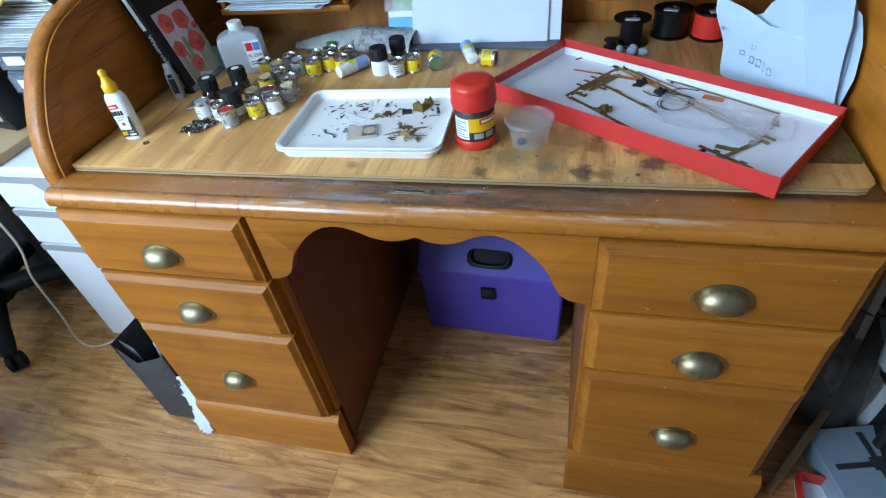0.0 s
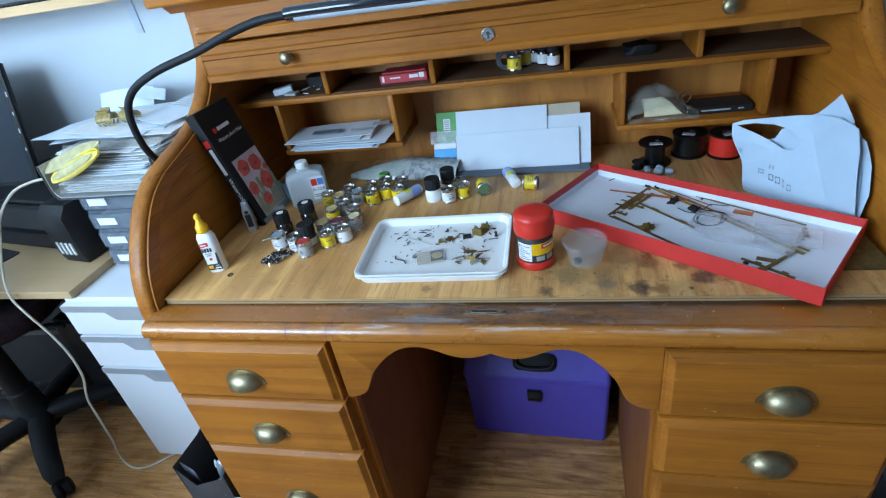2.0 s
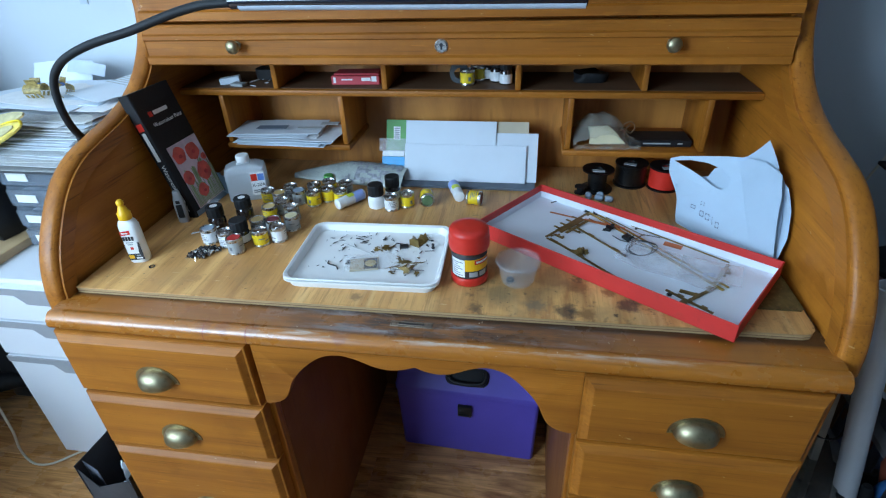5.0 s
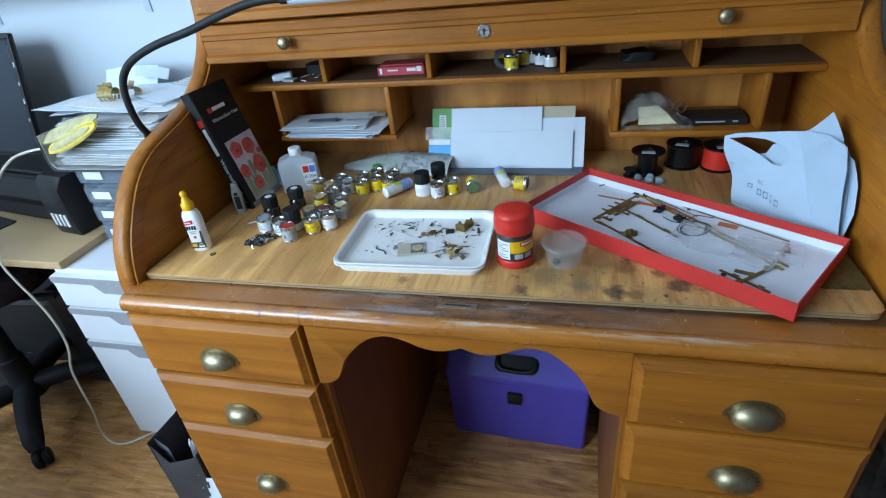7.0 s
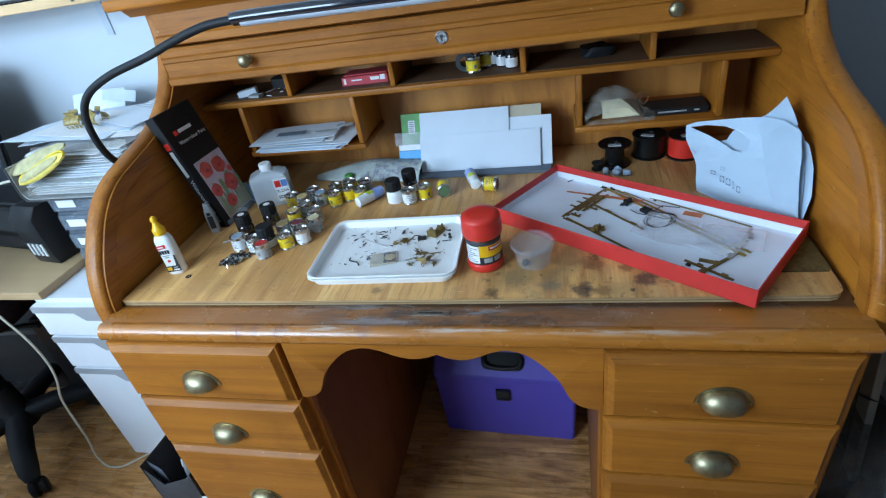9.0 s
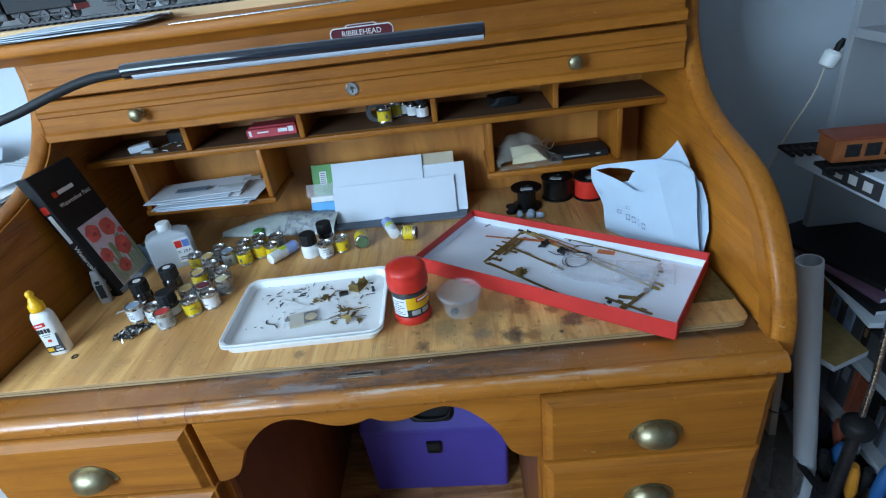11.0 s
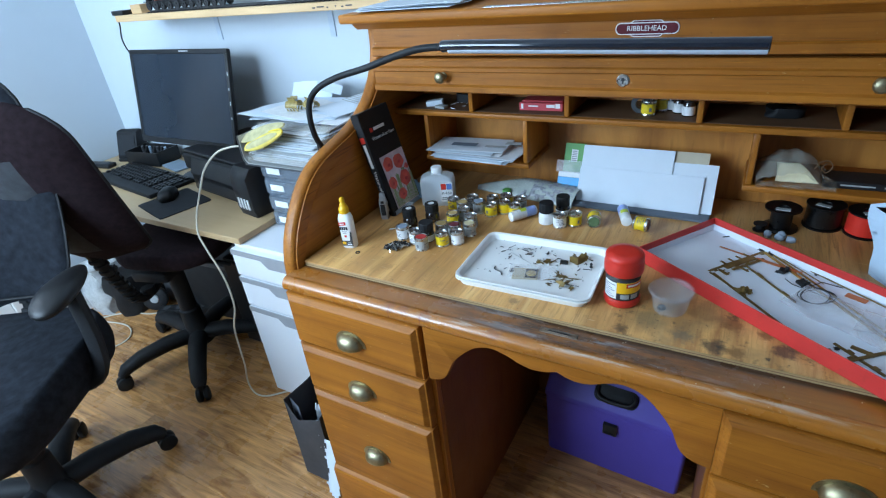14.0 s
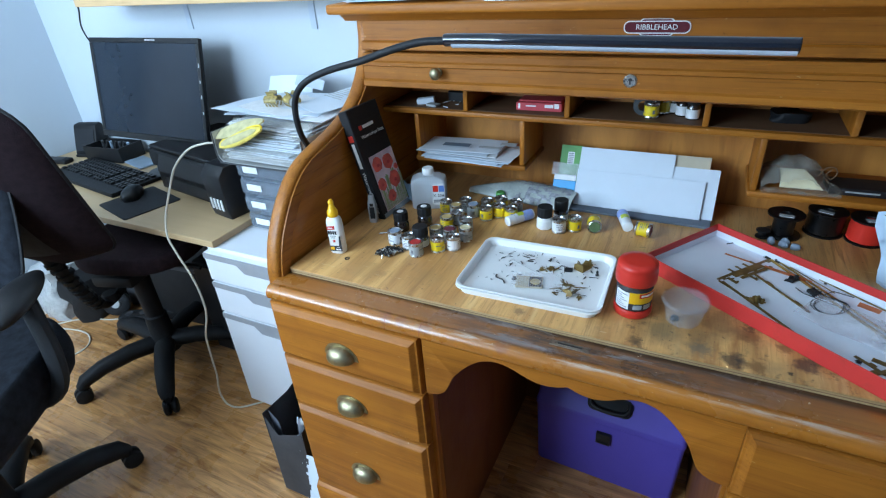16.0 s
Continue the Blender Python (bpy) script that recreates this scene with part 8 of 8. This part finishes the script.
# ---- office chairs ----
def office_chair(at, turn, fabric, words, recline=12.0, back_h=0.56, seat_z=0.44, arms=True, star=16.0, back_w=1.0, pad=0.038, thick=0.075, seat=(0.52, 0.52, 0.0, 0.0)):
    """A five-star office chair that looks along its +x."""
    t = thing("office_chair", words, "office chair", (*at, 0), turn, "office chairs")
    hub = part("hub", lathe([(0.055, 0.066), (0.055, 0.118), (0.042, 0.135), (0.038, 0.22), (0.032, 0.226), (0.032, seat_z - 0.05)], 18), "chairblack", t, "gas column", 40)
    for k in range(5):
        a = radians(72 * k + star)
        c, s = math.cos(a), math.sin(a)
        leg = sweep([(r * c, r * s, z) for r, z in ((0.03, 0.102), (0.12, 0.110), (0.22, 0.101), (0.285, 0.080), (0.302, 0.060))], [0.038, 0.036, 0.033, 0.029, 0.021], 10, flat=0.85)
        lg = part("leg", leg, "chairblack", t, "", 60)
        part("castor_stem", lathe([(0.012, 0.045), (0.012, 0.072)], 10, pose(0.302 * c, 0.302 * s, 0)), "chairblack", lg)
        for w in (-1, 1):
            part("castor", lathe([(0.0, -0.010), (0.021, -0.010), (0.0275, -0.006), (0.0275, 0.006), (0.021, 0.010), (0.0, 0.010)], 18, pose(0.305 * c - s * w * 0.013, 0.305 * s + c * w * 0.013, 0.0276, 90, 0, 72 * k + star), cap=False), "chairblack", lg, "", 40)
    part("lever", sweep([(0.0, -0.05, seat_z - 0.03), (0.02, -0.20, seat_z - 0.035), (0.02, -0.24, seat_z - 0.045)], 0.008, 8), "chairblack", t, "", 60)
    part("knob", lathe([(0.022, 0), (0.024, 0.004), (0.024, 0.026), (0.018, 0.030)], 18, pose(-0.14, 0, seat_z - 0.052, 180)), "chairblack", t, "", 40)
    part("mechanism", box((-0.12, -0.075, seat_z - 0.05), (0.10, 0.075, seat_z - 0.008), 0.01), "chairblack", t, "", 40)
    part("seat_shell", loft([[(x * k, y * k, seat_z + 0.067 - thick + z) for x, y in rounded(seat[0] - 0.04, seat[1] - 0.03, 0.12, 7, seat[2] / k, seat[3] / k)] for z, k in ((0, 0.80), (0.018, 0.97), (0.020, 0.97))]), "chairblack", t, "", 40)
    bm = cushion(seat[0], seat[1], thick, 0.14, 0.9, 9)
    for v in bm.verts:
        v.co += Vector((seat[2], seat[3], seat_z + 0.087 - thick - 0.05 * max(0, v.co.x - 0.14) / 0.11 * 0.6))
    part("seat", bm, fabric, t, "padded seat", 60)
    bm = bmesh.new()
    loops = []
    for i in range(25):
        u = i / 24
        w = 0.235 * back_w * (0.72 + 0.42 * math.sin(3.14 * (0.10 + 0.62 * u))) * (math.sqrt(max(0.12, 1 - ((0.16 - u) / 0.16) ** 2 * 0.88)) if u < 0.16 else 1 if u < 0.8 else math.sqrt(max(0.02, 1 - ((u - 0.8) / 0.2) ** 2 * 0.75)))
        th = pad * math.sqrt(max(0.06, 1 - (2 * u - 1) ** 4))
        x = -0.245 - back_h * u * math.sin(radians(recline)) - 0.03 * math.sin(3.14 * u)
        z = seat_z + 0.13 + back_h * u * math.cos(radians(recline))
        loops.append([(x + th * math.cos(a) + 0.05 * (math.sin(a)) ** 2, w * math.sin(a), z) for a in [2 * math.pi * k / 20 for k in range(20)]])
    part("backrest", loft(loops, bm), fabric, t, "padded backrest", 60)
    rim = [q[5] for q in loops[1:-1]] + [q[15] for q in loops[-2:0:-1]]
    part("piping", sweep([Vector(q) for q in rim + rim[:1]], 0.0045, 6), "chairblack", t, "dark seam round the backrest", 60)
    shell = []
    for q in loops[3:19]:
        shell.append([(p[0] - 0.007 if k else p[0] + 0.01, p[1] * 0.80, p[2]) for k in (1, 0) for p in (q[6:15] if k else reversed(q[6:15]))])
    part("back_shell", loft(shell), "shellgrey", t, "grey-black rear shell of the backrest", 50)
    bar = smooth_line([(-0.04, 0, seat_z - 0.048), (-0.12, 0, seat_z - 0.080), (-0.185, 0, seat_z - 0.070), (-0.228, 0, seat_z + 0.02), (-0.270, 0, seat_z + 0.14), (-0.320, 0, seat_z + 0.27)], 5)
    stem = part("back_bar", sweep(bar, 0.019, 8, flat=0.7), "chairblack", t, "", 60)
    for q, r in list(zip(bar, bar[1:]))[11:21]:
        d = (Vector(r) - Vector(q)).normalized() * 0.005
        part("sleeve_rib", sweep([Vector(q) - d, Vector(q) + d], 0.0245, 10, flat=0.8), "chairblack", stem)
    if arms:
        for s in (-1, 1):
            part("arm_post", sweep(smooth_line([(-0.02, s * 0.16, seat_z - 0.025), (-0.05, s * 0.255, seat_z - 0.015), (-0.07, s * 0.275, seat_z + 0.07), (-0.085, s * 0.270, seat_z + 0.225)], 5), 0.040, 10, flat=0.5), "chairblack", t, "", 60)
            bm = bmesh.new()
            bmesh.ops.create_uvsphere(bm, u_segments=28, v_segments=14, radius=1.0)
            for v in bm.verts:
                q = v.co
                v.co = Vector((0.105 * q.x * (1 - 0.05 * q.x), 0.047 * q.y * (1 + 0.22 * q.x), 0.026 + 0.026 * max(q.z, -0.75) ** 1 - 0.012 * max(0, q.x) ** 2))
            bmesh.ops.transform(bm, matrix=pose(-0.060, s * 0.268, seat_z + 0.222, 0, 3, 0), verts=bm.verts)
            part("armrest", bm, "black", t, "black padded armrest", 60)
    return t


office_chair((-1.375, -0.390), -58, "cloth_black", "black fabric office chair with armrests", 8.0, 0.655, 0.470, True, 58.0, 0.84, 0.040, 0.125)
office_chair((-1.579, 0.297), 106, "cloth_maroon", "dark maroon fabric office chair facing the computer desk", 20.0, 0.575, 0.465, False, -2.1, 0.93, 0.046, 0.060, (0.44, 0.41, 0.055, -0.065))

# ---- bookcase and clutter at the desk's other side ----
bc = thing("bookcase", "white open bookcase against the side wall", "bookcase")
BX0, BX1, BY0, BY1 = 1.0, 1.30, -0.18, 0.60
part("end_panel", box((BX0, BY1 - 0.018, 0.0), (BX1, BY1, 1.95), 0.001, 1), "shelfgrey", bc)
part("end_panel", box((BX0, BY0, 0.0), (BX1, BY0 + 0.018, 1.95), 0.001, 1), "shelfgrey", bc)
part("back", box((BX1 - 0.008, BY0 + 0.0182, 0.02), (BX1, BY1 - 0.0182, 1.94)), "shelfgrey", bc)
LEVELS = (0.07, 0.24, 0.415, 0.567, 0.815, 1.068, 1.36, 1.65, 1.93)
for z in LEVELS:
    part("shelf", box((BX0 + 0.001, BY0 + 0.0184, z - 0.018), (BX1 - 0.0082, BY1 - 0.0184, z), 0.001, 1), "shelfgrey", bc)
rng = random.Random(17)
BOOKS = "books on the bookcase"
for z, gap in ((0.07, 0.15), (0.24, 0.155), (0.415, 0.13), (0.815, 0.22), (1.068, 0.27)):
    y = BY1 - 0.03
    while y > BY0 + 0.05:
        w = rng.uniform(0.012, 0.038)
        h = gap * rng.uniform(0.45, 0.95)
        d = rng.uniform(0.15, 0.21)
        if z in (0.815,) and y > 0.22 or z == 0.24 and y > 0.42 or z == 1.068 and y > 0.1:
            y -= 0.05
            continue
        b = thing("book", "upright book with a coloured cover on the bookcase", "book", (BX0 + 0.03, y - w, z), 0, BOOKS)
        cover = rng.choice(("slate", "bookred", "darkgrey", "blackcard", "browncard", "darkgrey", "bookblue", "iron"))
        part("cover", box((0, 0, 0), (d, w, h), 0.0012, 1), cover, b)
        if rng.random() < 0.45:
            part("spine_bar", box((-0.0006, w * 0.25, h * 0.55), (-0.0001, w * 0.75, h * 0.85)), rng.choice(("slate", "labelink", "browncard")), b)
        y -= w + 0.0015
# flat magazines and a leaning folder on the open shelf
for k, (mt, lab) in enumerate((("paper", "white magazine lying on the bookcase"), ("blackcard", "black magazine lying on the bookcase"), ("mauve", "mauve folder lying on the bookcase"), ("blackcard", "black folder lying on the bookcase"))):
    m = thing("magazine", lab, "magazine", (BX0 - 0.06 + 0.02 * k, 0.26 + 0.02 * k, 0.5672 + 0.0125 * k), -8 + 9 * k)
    part("cover", box((0, 0, 0), (0.20, 0.28, 0.012), 0.001, 1), mt, m)
    part("pages", box((0.003, -0.0008, 0.002), (0.197, 0.0, 0.010)), "paper", m)
m = thing("card_box", "low white and grey box lying on the bookcase", "box", (BX0 - 0.08, 0.28, 0.8152), 6)
part("box", box((0, 0, 0), (0.26, 0.24, 0.045), 0.001, 1), "paper", m)
part("printed_side", box((-0.0006, 0.02, 0.006), (0, 0.16, 0.040)), "darkgrey", m)
for k in range(3):
    part("print_bar", box((-0.0010, 0.04 + 0.035 * k, 0.014), (-0.0006, 0.06 + 0.035 * k, 0.032)), "whiteprint", m)
w = thing("track_panel", "brown and black model track panels sticking out of the bookcase", "track panel", (BX0 - 0.15, 0.34, 0.8606), -4)
for s in (0, 1):
    part("rail", box((0.0, 0.02 + 0.033 * s, 0.006), (0.34, 0.0222 + 0.033 * s, 0.011)), "iron", w)
    part("rail", box((-0.02, 0.12 + 0.033 * s, 0.006), (0.30, 0.1222 + 0.033 * s, 0.011)), "iron", w)
for k in range(20):
    part("sleeper", box((0.004 + 0.0165 * k, 0.008, 0.0), (0.012 + 0.0165 * k, 0.066, 0.0058)), "blackmatt", w)
    part("sleeper", box((-0.016 + 0.0155 * k, 0.108, 0.0), (-0.009 + 0.0155 * k, 0.166, 0.0058)), "blackmatt", w)
v = thing("model_hut", "small brown model wagon body on the track panels", "model", (BX0 - 0.13, 0.375, 0.8722), -4)
part("body", box((0, 0, 0), (0.16, 0.055, 0.042), 0.001, 1), "rust", v)
part("roof", box((-0.004, -0.004, 0.0422), (0.164, 0.059, 0.048), 0.002), "bookred", v)
for k in range(4):
    part("grating", box((0.02 + 0.034 * k, -0.0012, 0.010), (0.045 + 0.034 * k, 0.0, 0.034)), "iron", v)
pl = thing("wall_plug", "white plug and lead hanging by the bookcase", "plug", (0.985, 0.625, 0.985), 10)
part("plug", lathe([(0.010, 0), (0.017, 0.004), (0.019, 0.030), (0.013, 0.036)], 18, pose(0, 0, 0, 10, 20)), "white", pl, "white plug", 40)
part("black_end", lathe([(0.006, 0.036), (0.008, 0.050), (0.004, 0.062)], 12, pose(0, 0, 0, 10, 20)), "black", pl)
part("lead", sweep(smooth_line([(0, 0, 0), (-0.015, 0.0, -0.06), (-0.045, 0.02, -0.16), (-0.06, 0.05, -0.30), (-0.05, 0.07, -0.50), (-0.06, 0.08, -0.985)], 6), 0.0026, 6), "cable", pl, "pale lead", 60)

pipe = thing("plastic_pipe", "pale grey plastic pipe leaning in the corner", "pipe")
a, b = Vector((0.925, 0.240, 0.0)), Vector((0.797, 0.266, 0.735))
d = (b - a)
turn = d.to_track_quat("Z", "Y").to_matrix().to_4x4()
part("tube", lathe([(0.0225, 0.004), (0.0225, d.length), (0.0195, d.length), (0.0195, 0.004), (0.0225, 0.004)], 28, Matrix.Translation(a) @ turn, cap=False), "pipe", pipe, "", 40)
plank = thing("loose_board", "pale grey-beige board standing beside the desk", "board")
a, b = Vector((0.874, 0.340, 0.0)), Vector((0.816, 0.345, 0.650))
turn = (b - a).to_track_quat("Z", "Y").to_matrix().to_4x4()
part("board", box((-0.026, -0.008, 0.002), (0.026, 0.008, (b - a).length), 0.0015, 1, m=Matrix.Translation(a) @ turn), "tubecard", plank)
single("black_band", sweep(smooth_line([(0.800, 0.320, 0.315), (0.845, 0.318, 0.290), (0.885, 0.325, 0.285), (0.915, 0.36, 0.30)], 5), 0.003, 6), "black", "black lead looped over the tubes", "cable", smooth=60)
bp = thing("brown_panel", "grey-brown board standing on edge beside the desk", "board", (0.672, 0.055, 0.0), -38)
part("panel", box((0, 0, 0), (0.016, 0.28, 0.085), 0.001, 1), "browncard", bp)
sack = cushion(0.22, 0.30, 0.20, 0.07, 0.8)
bmesh.ops.subdivide_edges(sack, edges=sack.edges[:], cuts=2, use_grid_fill=True)
for q in sack.verts:
    q.co += Vector((0.03, 0.03, 0.03)) * noise.noise(q.co * 12) + Vector((0.016, 0.016, 0.02)) * abs(noise.noise(q.co * 34 + Vector((3, 5, 1))))
    q.co.z = max(0.0, q.co.z)
single("clear_sack", sack, "darkfilm", "crumpled dark plastic sack on the floor beside the desk", "sack", pose(0.80, 0.36, 0.0), 60)
gb = thing("grey_carton", "grey carton printed with a black cross, on the floor", "carton", (0.885, 0.120, 0.0), 14)
part("carton", box((-0.105, -0.085, 0.0), (0.105, 0.085, 0.055), 0.002, 1), "bluegrey", gb)
part("cross_bar", box((-0.085, -0.006, 0.0552), (0.085, 0.006, 0.0560)), "ink", gb)
part("cross_bar", box((-0.006, -0.070, 0.0562), (0.006, 0.070, 0.0570)), "ink", gb)
part("cross_hub", box((-0.014, -0.014, 0.0571), (0.014, 0.014, 0.0580)), "ink", gb)
rl = thing("red_box_lid", "red cardboard box lid, white inside, on the floor", "box lid", (0.815, -0.010, 0.0), -8)
part("floor", box((-0.09, -0.09, 0.0), (0.09, 0.09, 0.002)), "whitecard", rl)
for lo, hi in (((-0.09, -0.09), (0.09, -0.087)), ((-0.09, 0.087), (0.09, 0.09)), ((-0.09, -0.0868), (-0.087, 0.0868)), ((0.087, -0.0868), (0.09, 0.0868))):
    part("wall", box((*lo, 0.0022), (*hi, 0.036)), "redcard", rl)
stand = thing("tool_stand", "dark metal tool stand with a steel rod, beside the bookcase", "stand", (0.900, 0.165, 0))
part("base", box((-0.045, -0.045, 0.0), (0.045, 0.045, 0.018), 0.003), "iron", stand)
part("column", lathe([(0.012, 0.018), (0.012, 0.386), (0.016, 0.388)], 18), "iron", stand, "", 40)
part("collar", lathe([(0.016, 0.388), (0.027, 0.392), (0.029, 0.400), (0.029, 0.414), (0.025, 0.420), (0.012, 0.428)], 20), "blackmatt", stand, "black knurled collar", 40)
part("rod", sweep([(0.0, 0, 0.435), (-0.004, 0.0, 0.54), (-0.012, 0.005, 0.68)], 0.0055, 8), "steel", stand, "bright steel rod", 60)
crate = thing("tool_crate", "black open crate heaped with hand tools, on the floor", "crate", (0.985, 0.215, 0.0), -6)
for lo, hi in (((-0.08, -0.10, 0.0), (0.08, 0.10, 0.006)), ((-0.08, -0.10, 0.0062), (0.08, -0.095, 0.19)), ((-0.08, 0.095, 0.0062), (0.08, 0.10, 0.19)), ((-0.08, -0.0948, 0.0062), (-0.075, 0.0948, 0.19)), ((0.075, -0.0948, 0.0062), (0.08, 0.0948, 0.19))):
    part("side", box(lo, hi, 0.001, 1), "blackmatt", crate)
rng = random.Random(23)
for k, (mt, lab) in enumerate((("bluetool", "blue-handled tool standing in the crate"), ("blackmatt", "black-handled tool standing in the crate"), ("orange", "orange-handled tool standing in the crate"), ("bluetool", "blue-handled tool standing in the crate"),
                               ("iron", "dark steel tool standing in the crate"), ("steel", "bright steel tool standing in the crate"), ("bookred", "dark red tool standing in the crate"), ("blackmatt", "black-handled tool standing in the crate"))):
    tl = thing("hand_tool", lab, "tool", (0.935 + 0.013 * k, 0.15 + 0.13 * rng.random(), 0.010), rng.uniform(0, 360), "tools in the crate")
    tip = rng.uniform(0.02, 0.05)
    h = rng.uniform(0.22, 0.30)
    part("shank", sweep([(0, 0, 0.0), (tip * 0.4, 0, h * 0.62)], 0.004, 8), "steel", tl, "", 60)
    part("handle", sweep([(tip * 0.4, 0, h * 0.60), (tip * 0.5, 0, h * 0.70), (tip * 0.8, 0, h * 0.92), (tip * 0.85, 0, h)], [0.007, 0.013, 0.014, 0.009], 10), mt, tl, "", 60)
vise = thing("small_vice", "dark blue and black hand tools heaped on the floor", "tools", (0.905, 0.255, 0.055), 20)
part("jaw", box((-0.04, -0.05, 0.0), (-0.012, 0.02, 0.05), 0.003), "iron", vise)
part("jaw", box((0.0, -0.05, 0.0), (0.028, 0.02, 0.045), 0.003), "iron", vise)
part("handle", sweep([(-0.06, -0.056, 0.02), (0.05, -0.056, 0.03)], 0.006, 8), "bluetool", vise, "blue handle", 60)
vise.location = (0.955, 0.40, 0.0)
for k, (x, y, z, mt, lab) in enumerate(((0.955, -0.13, 0.0, "bluetool", "blue plastic tool case on the floor"), (0.96, -0.30, 0.0, "blackmatt", "black tool case on the floor"))):
    c = thing("tool_case", lab, "tool case", (x - 0.03, y, z), 6 * k)
    part("case", box((-0.05, -0.07, 0), (0.05, 0.07, 0.11 + 0.03 * k), 0.008, 3), mt, c, "", 40)
    part("handle", sweep(smooth_line([(-0.0, -0.035, 0.11 + 0.03 * k), (0.0, -0.03, 0.135 + 0.03 * k), (0, 0.03, 0.135 + 0.03 * k), (0.0, 0.035, 0.11 + 0.03 * k)], 4), 0.005, 8), "black", c)

# things pushed in front of the shelves
tb = thing("tan_board", "tan board with white edges sticking out of the bookcase", "board", (0.935, 0.300, 0.4156), 22)
part("core", box((0, 0, 0.002), (0.20, 0.15, 0.016), 0.001, 1), "whitecard", tb, "white edge")
part("face", box((0.001, 0.001, 0.0161), (0.199, 0.149, 0.0172)), "tanpaint", tb, "tan face")
cl = thing("spring_clamp", "black spring clamp gripping the plastic pipe", "clamp", (0.902, 0.215, 0.205), 12)
for s in (-1, 1):
    part("jaw", prism([(0.0, 0.0), (0.055, 0.012), (0.058, 0.020), (0.0, 0.014)], -0.007, 0.007, "X", bevel=0.002, m=pose(s * 0.027, -0.03, -0.01, 0, 0, 0)), "black", cl, "", 40)
part("bridge", box((-0.036, -0.040, -0.014), (0.036, -0.026, 0.010), 0.004), "black", cl, "", 40)
part("label", box((-0.018, -0.0406, -0.006), (0.018, -0.0401, 0.004)), "greylabel", cl)


# ---- laminate floor: boards of their own ----
floor = setting("floor", box((XL, YF, -0.05), (XR, YB, -0.0035)), "laminate", "golden-brown laminate floor with strong grain", "floor")
rng = random.Random(4)
shared = {}
y = -1.30
while y < YB - 0.001:
    y1 = min(y + 0.127, YB)
    x = XL - rng.random() * 1.1
    while x < XR:
        x0, x1 = max(x, XL), min(x + 1.2, XR)
        if x1 - x0 > 0.02:
            key = (round(x1 - x0, 3), round(y1 - y, 3))
            if key not in shared:
                bm = box((0, 0, -0.003), (x1 - x0 - 0.0004, y1 - y - 0.0004, 0.0), 0.0003, 1)
                me = bpy.data.meshes.new("plank")
                bm.to_mesh(me)
                bm.free()
                me.materials.append(M["laminate"])
                shared[key] = me
            ob = new("plank", shared[key])
            ob.location = (x0, y, 0)
            ob.parent = floor
        x += 1.2
    y += 0.127
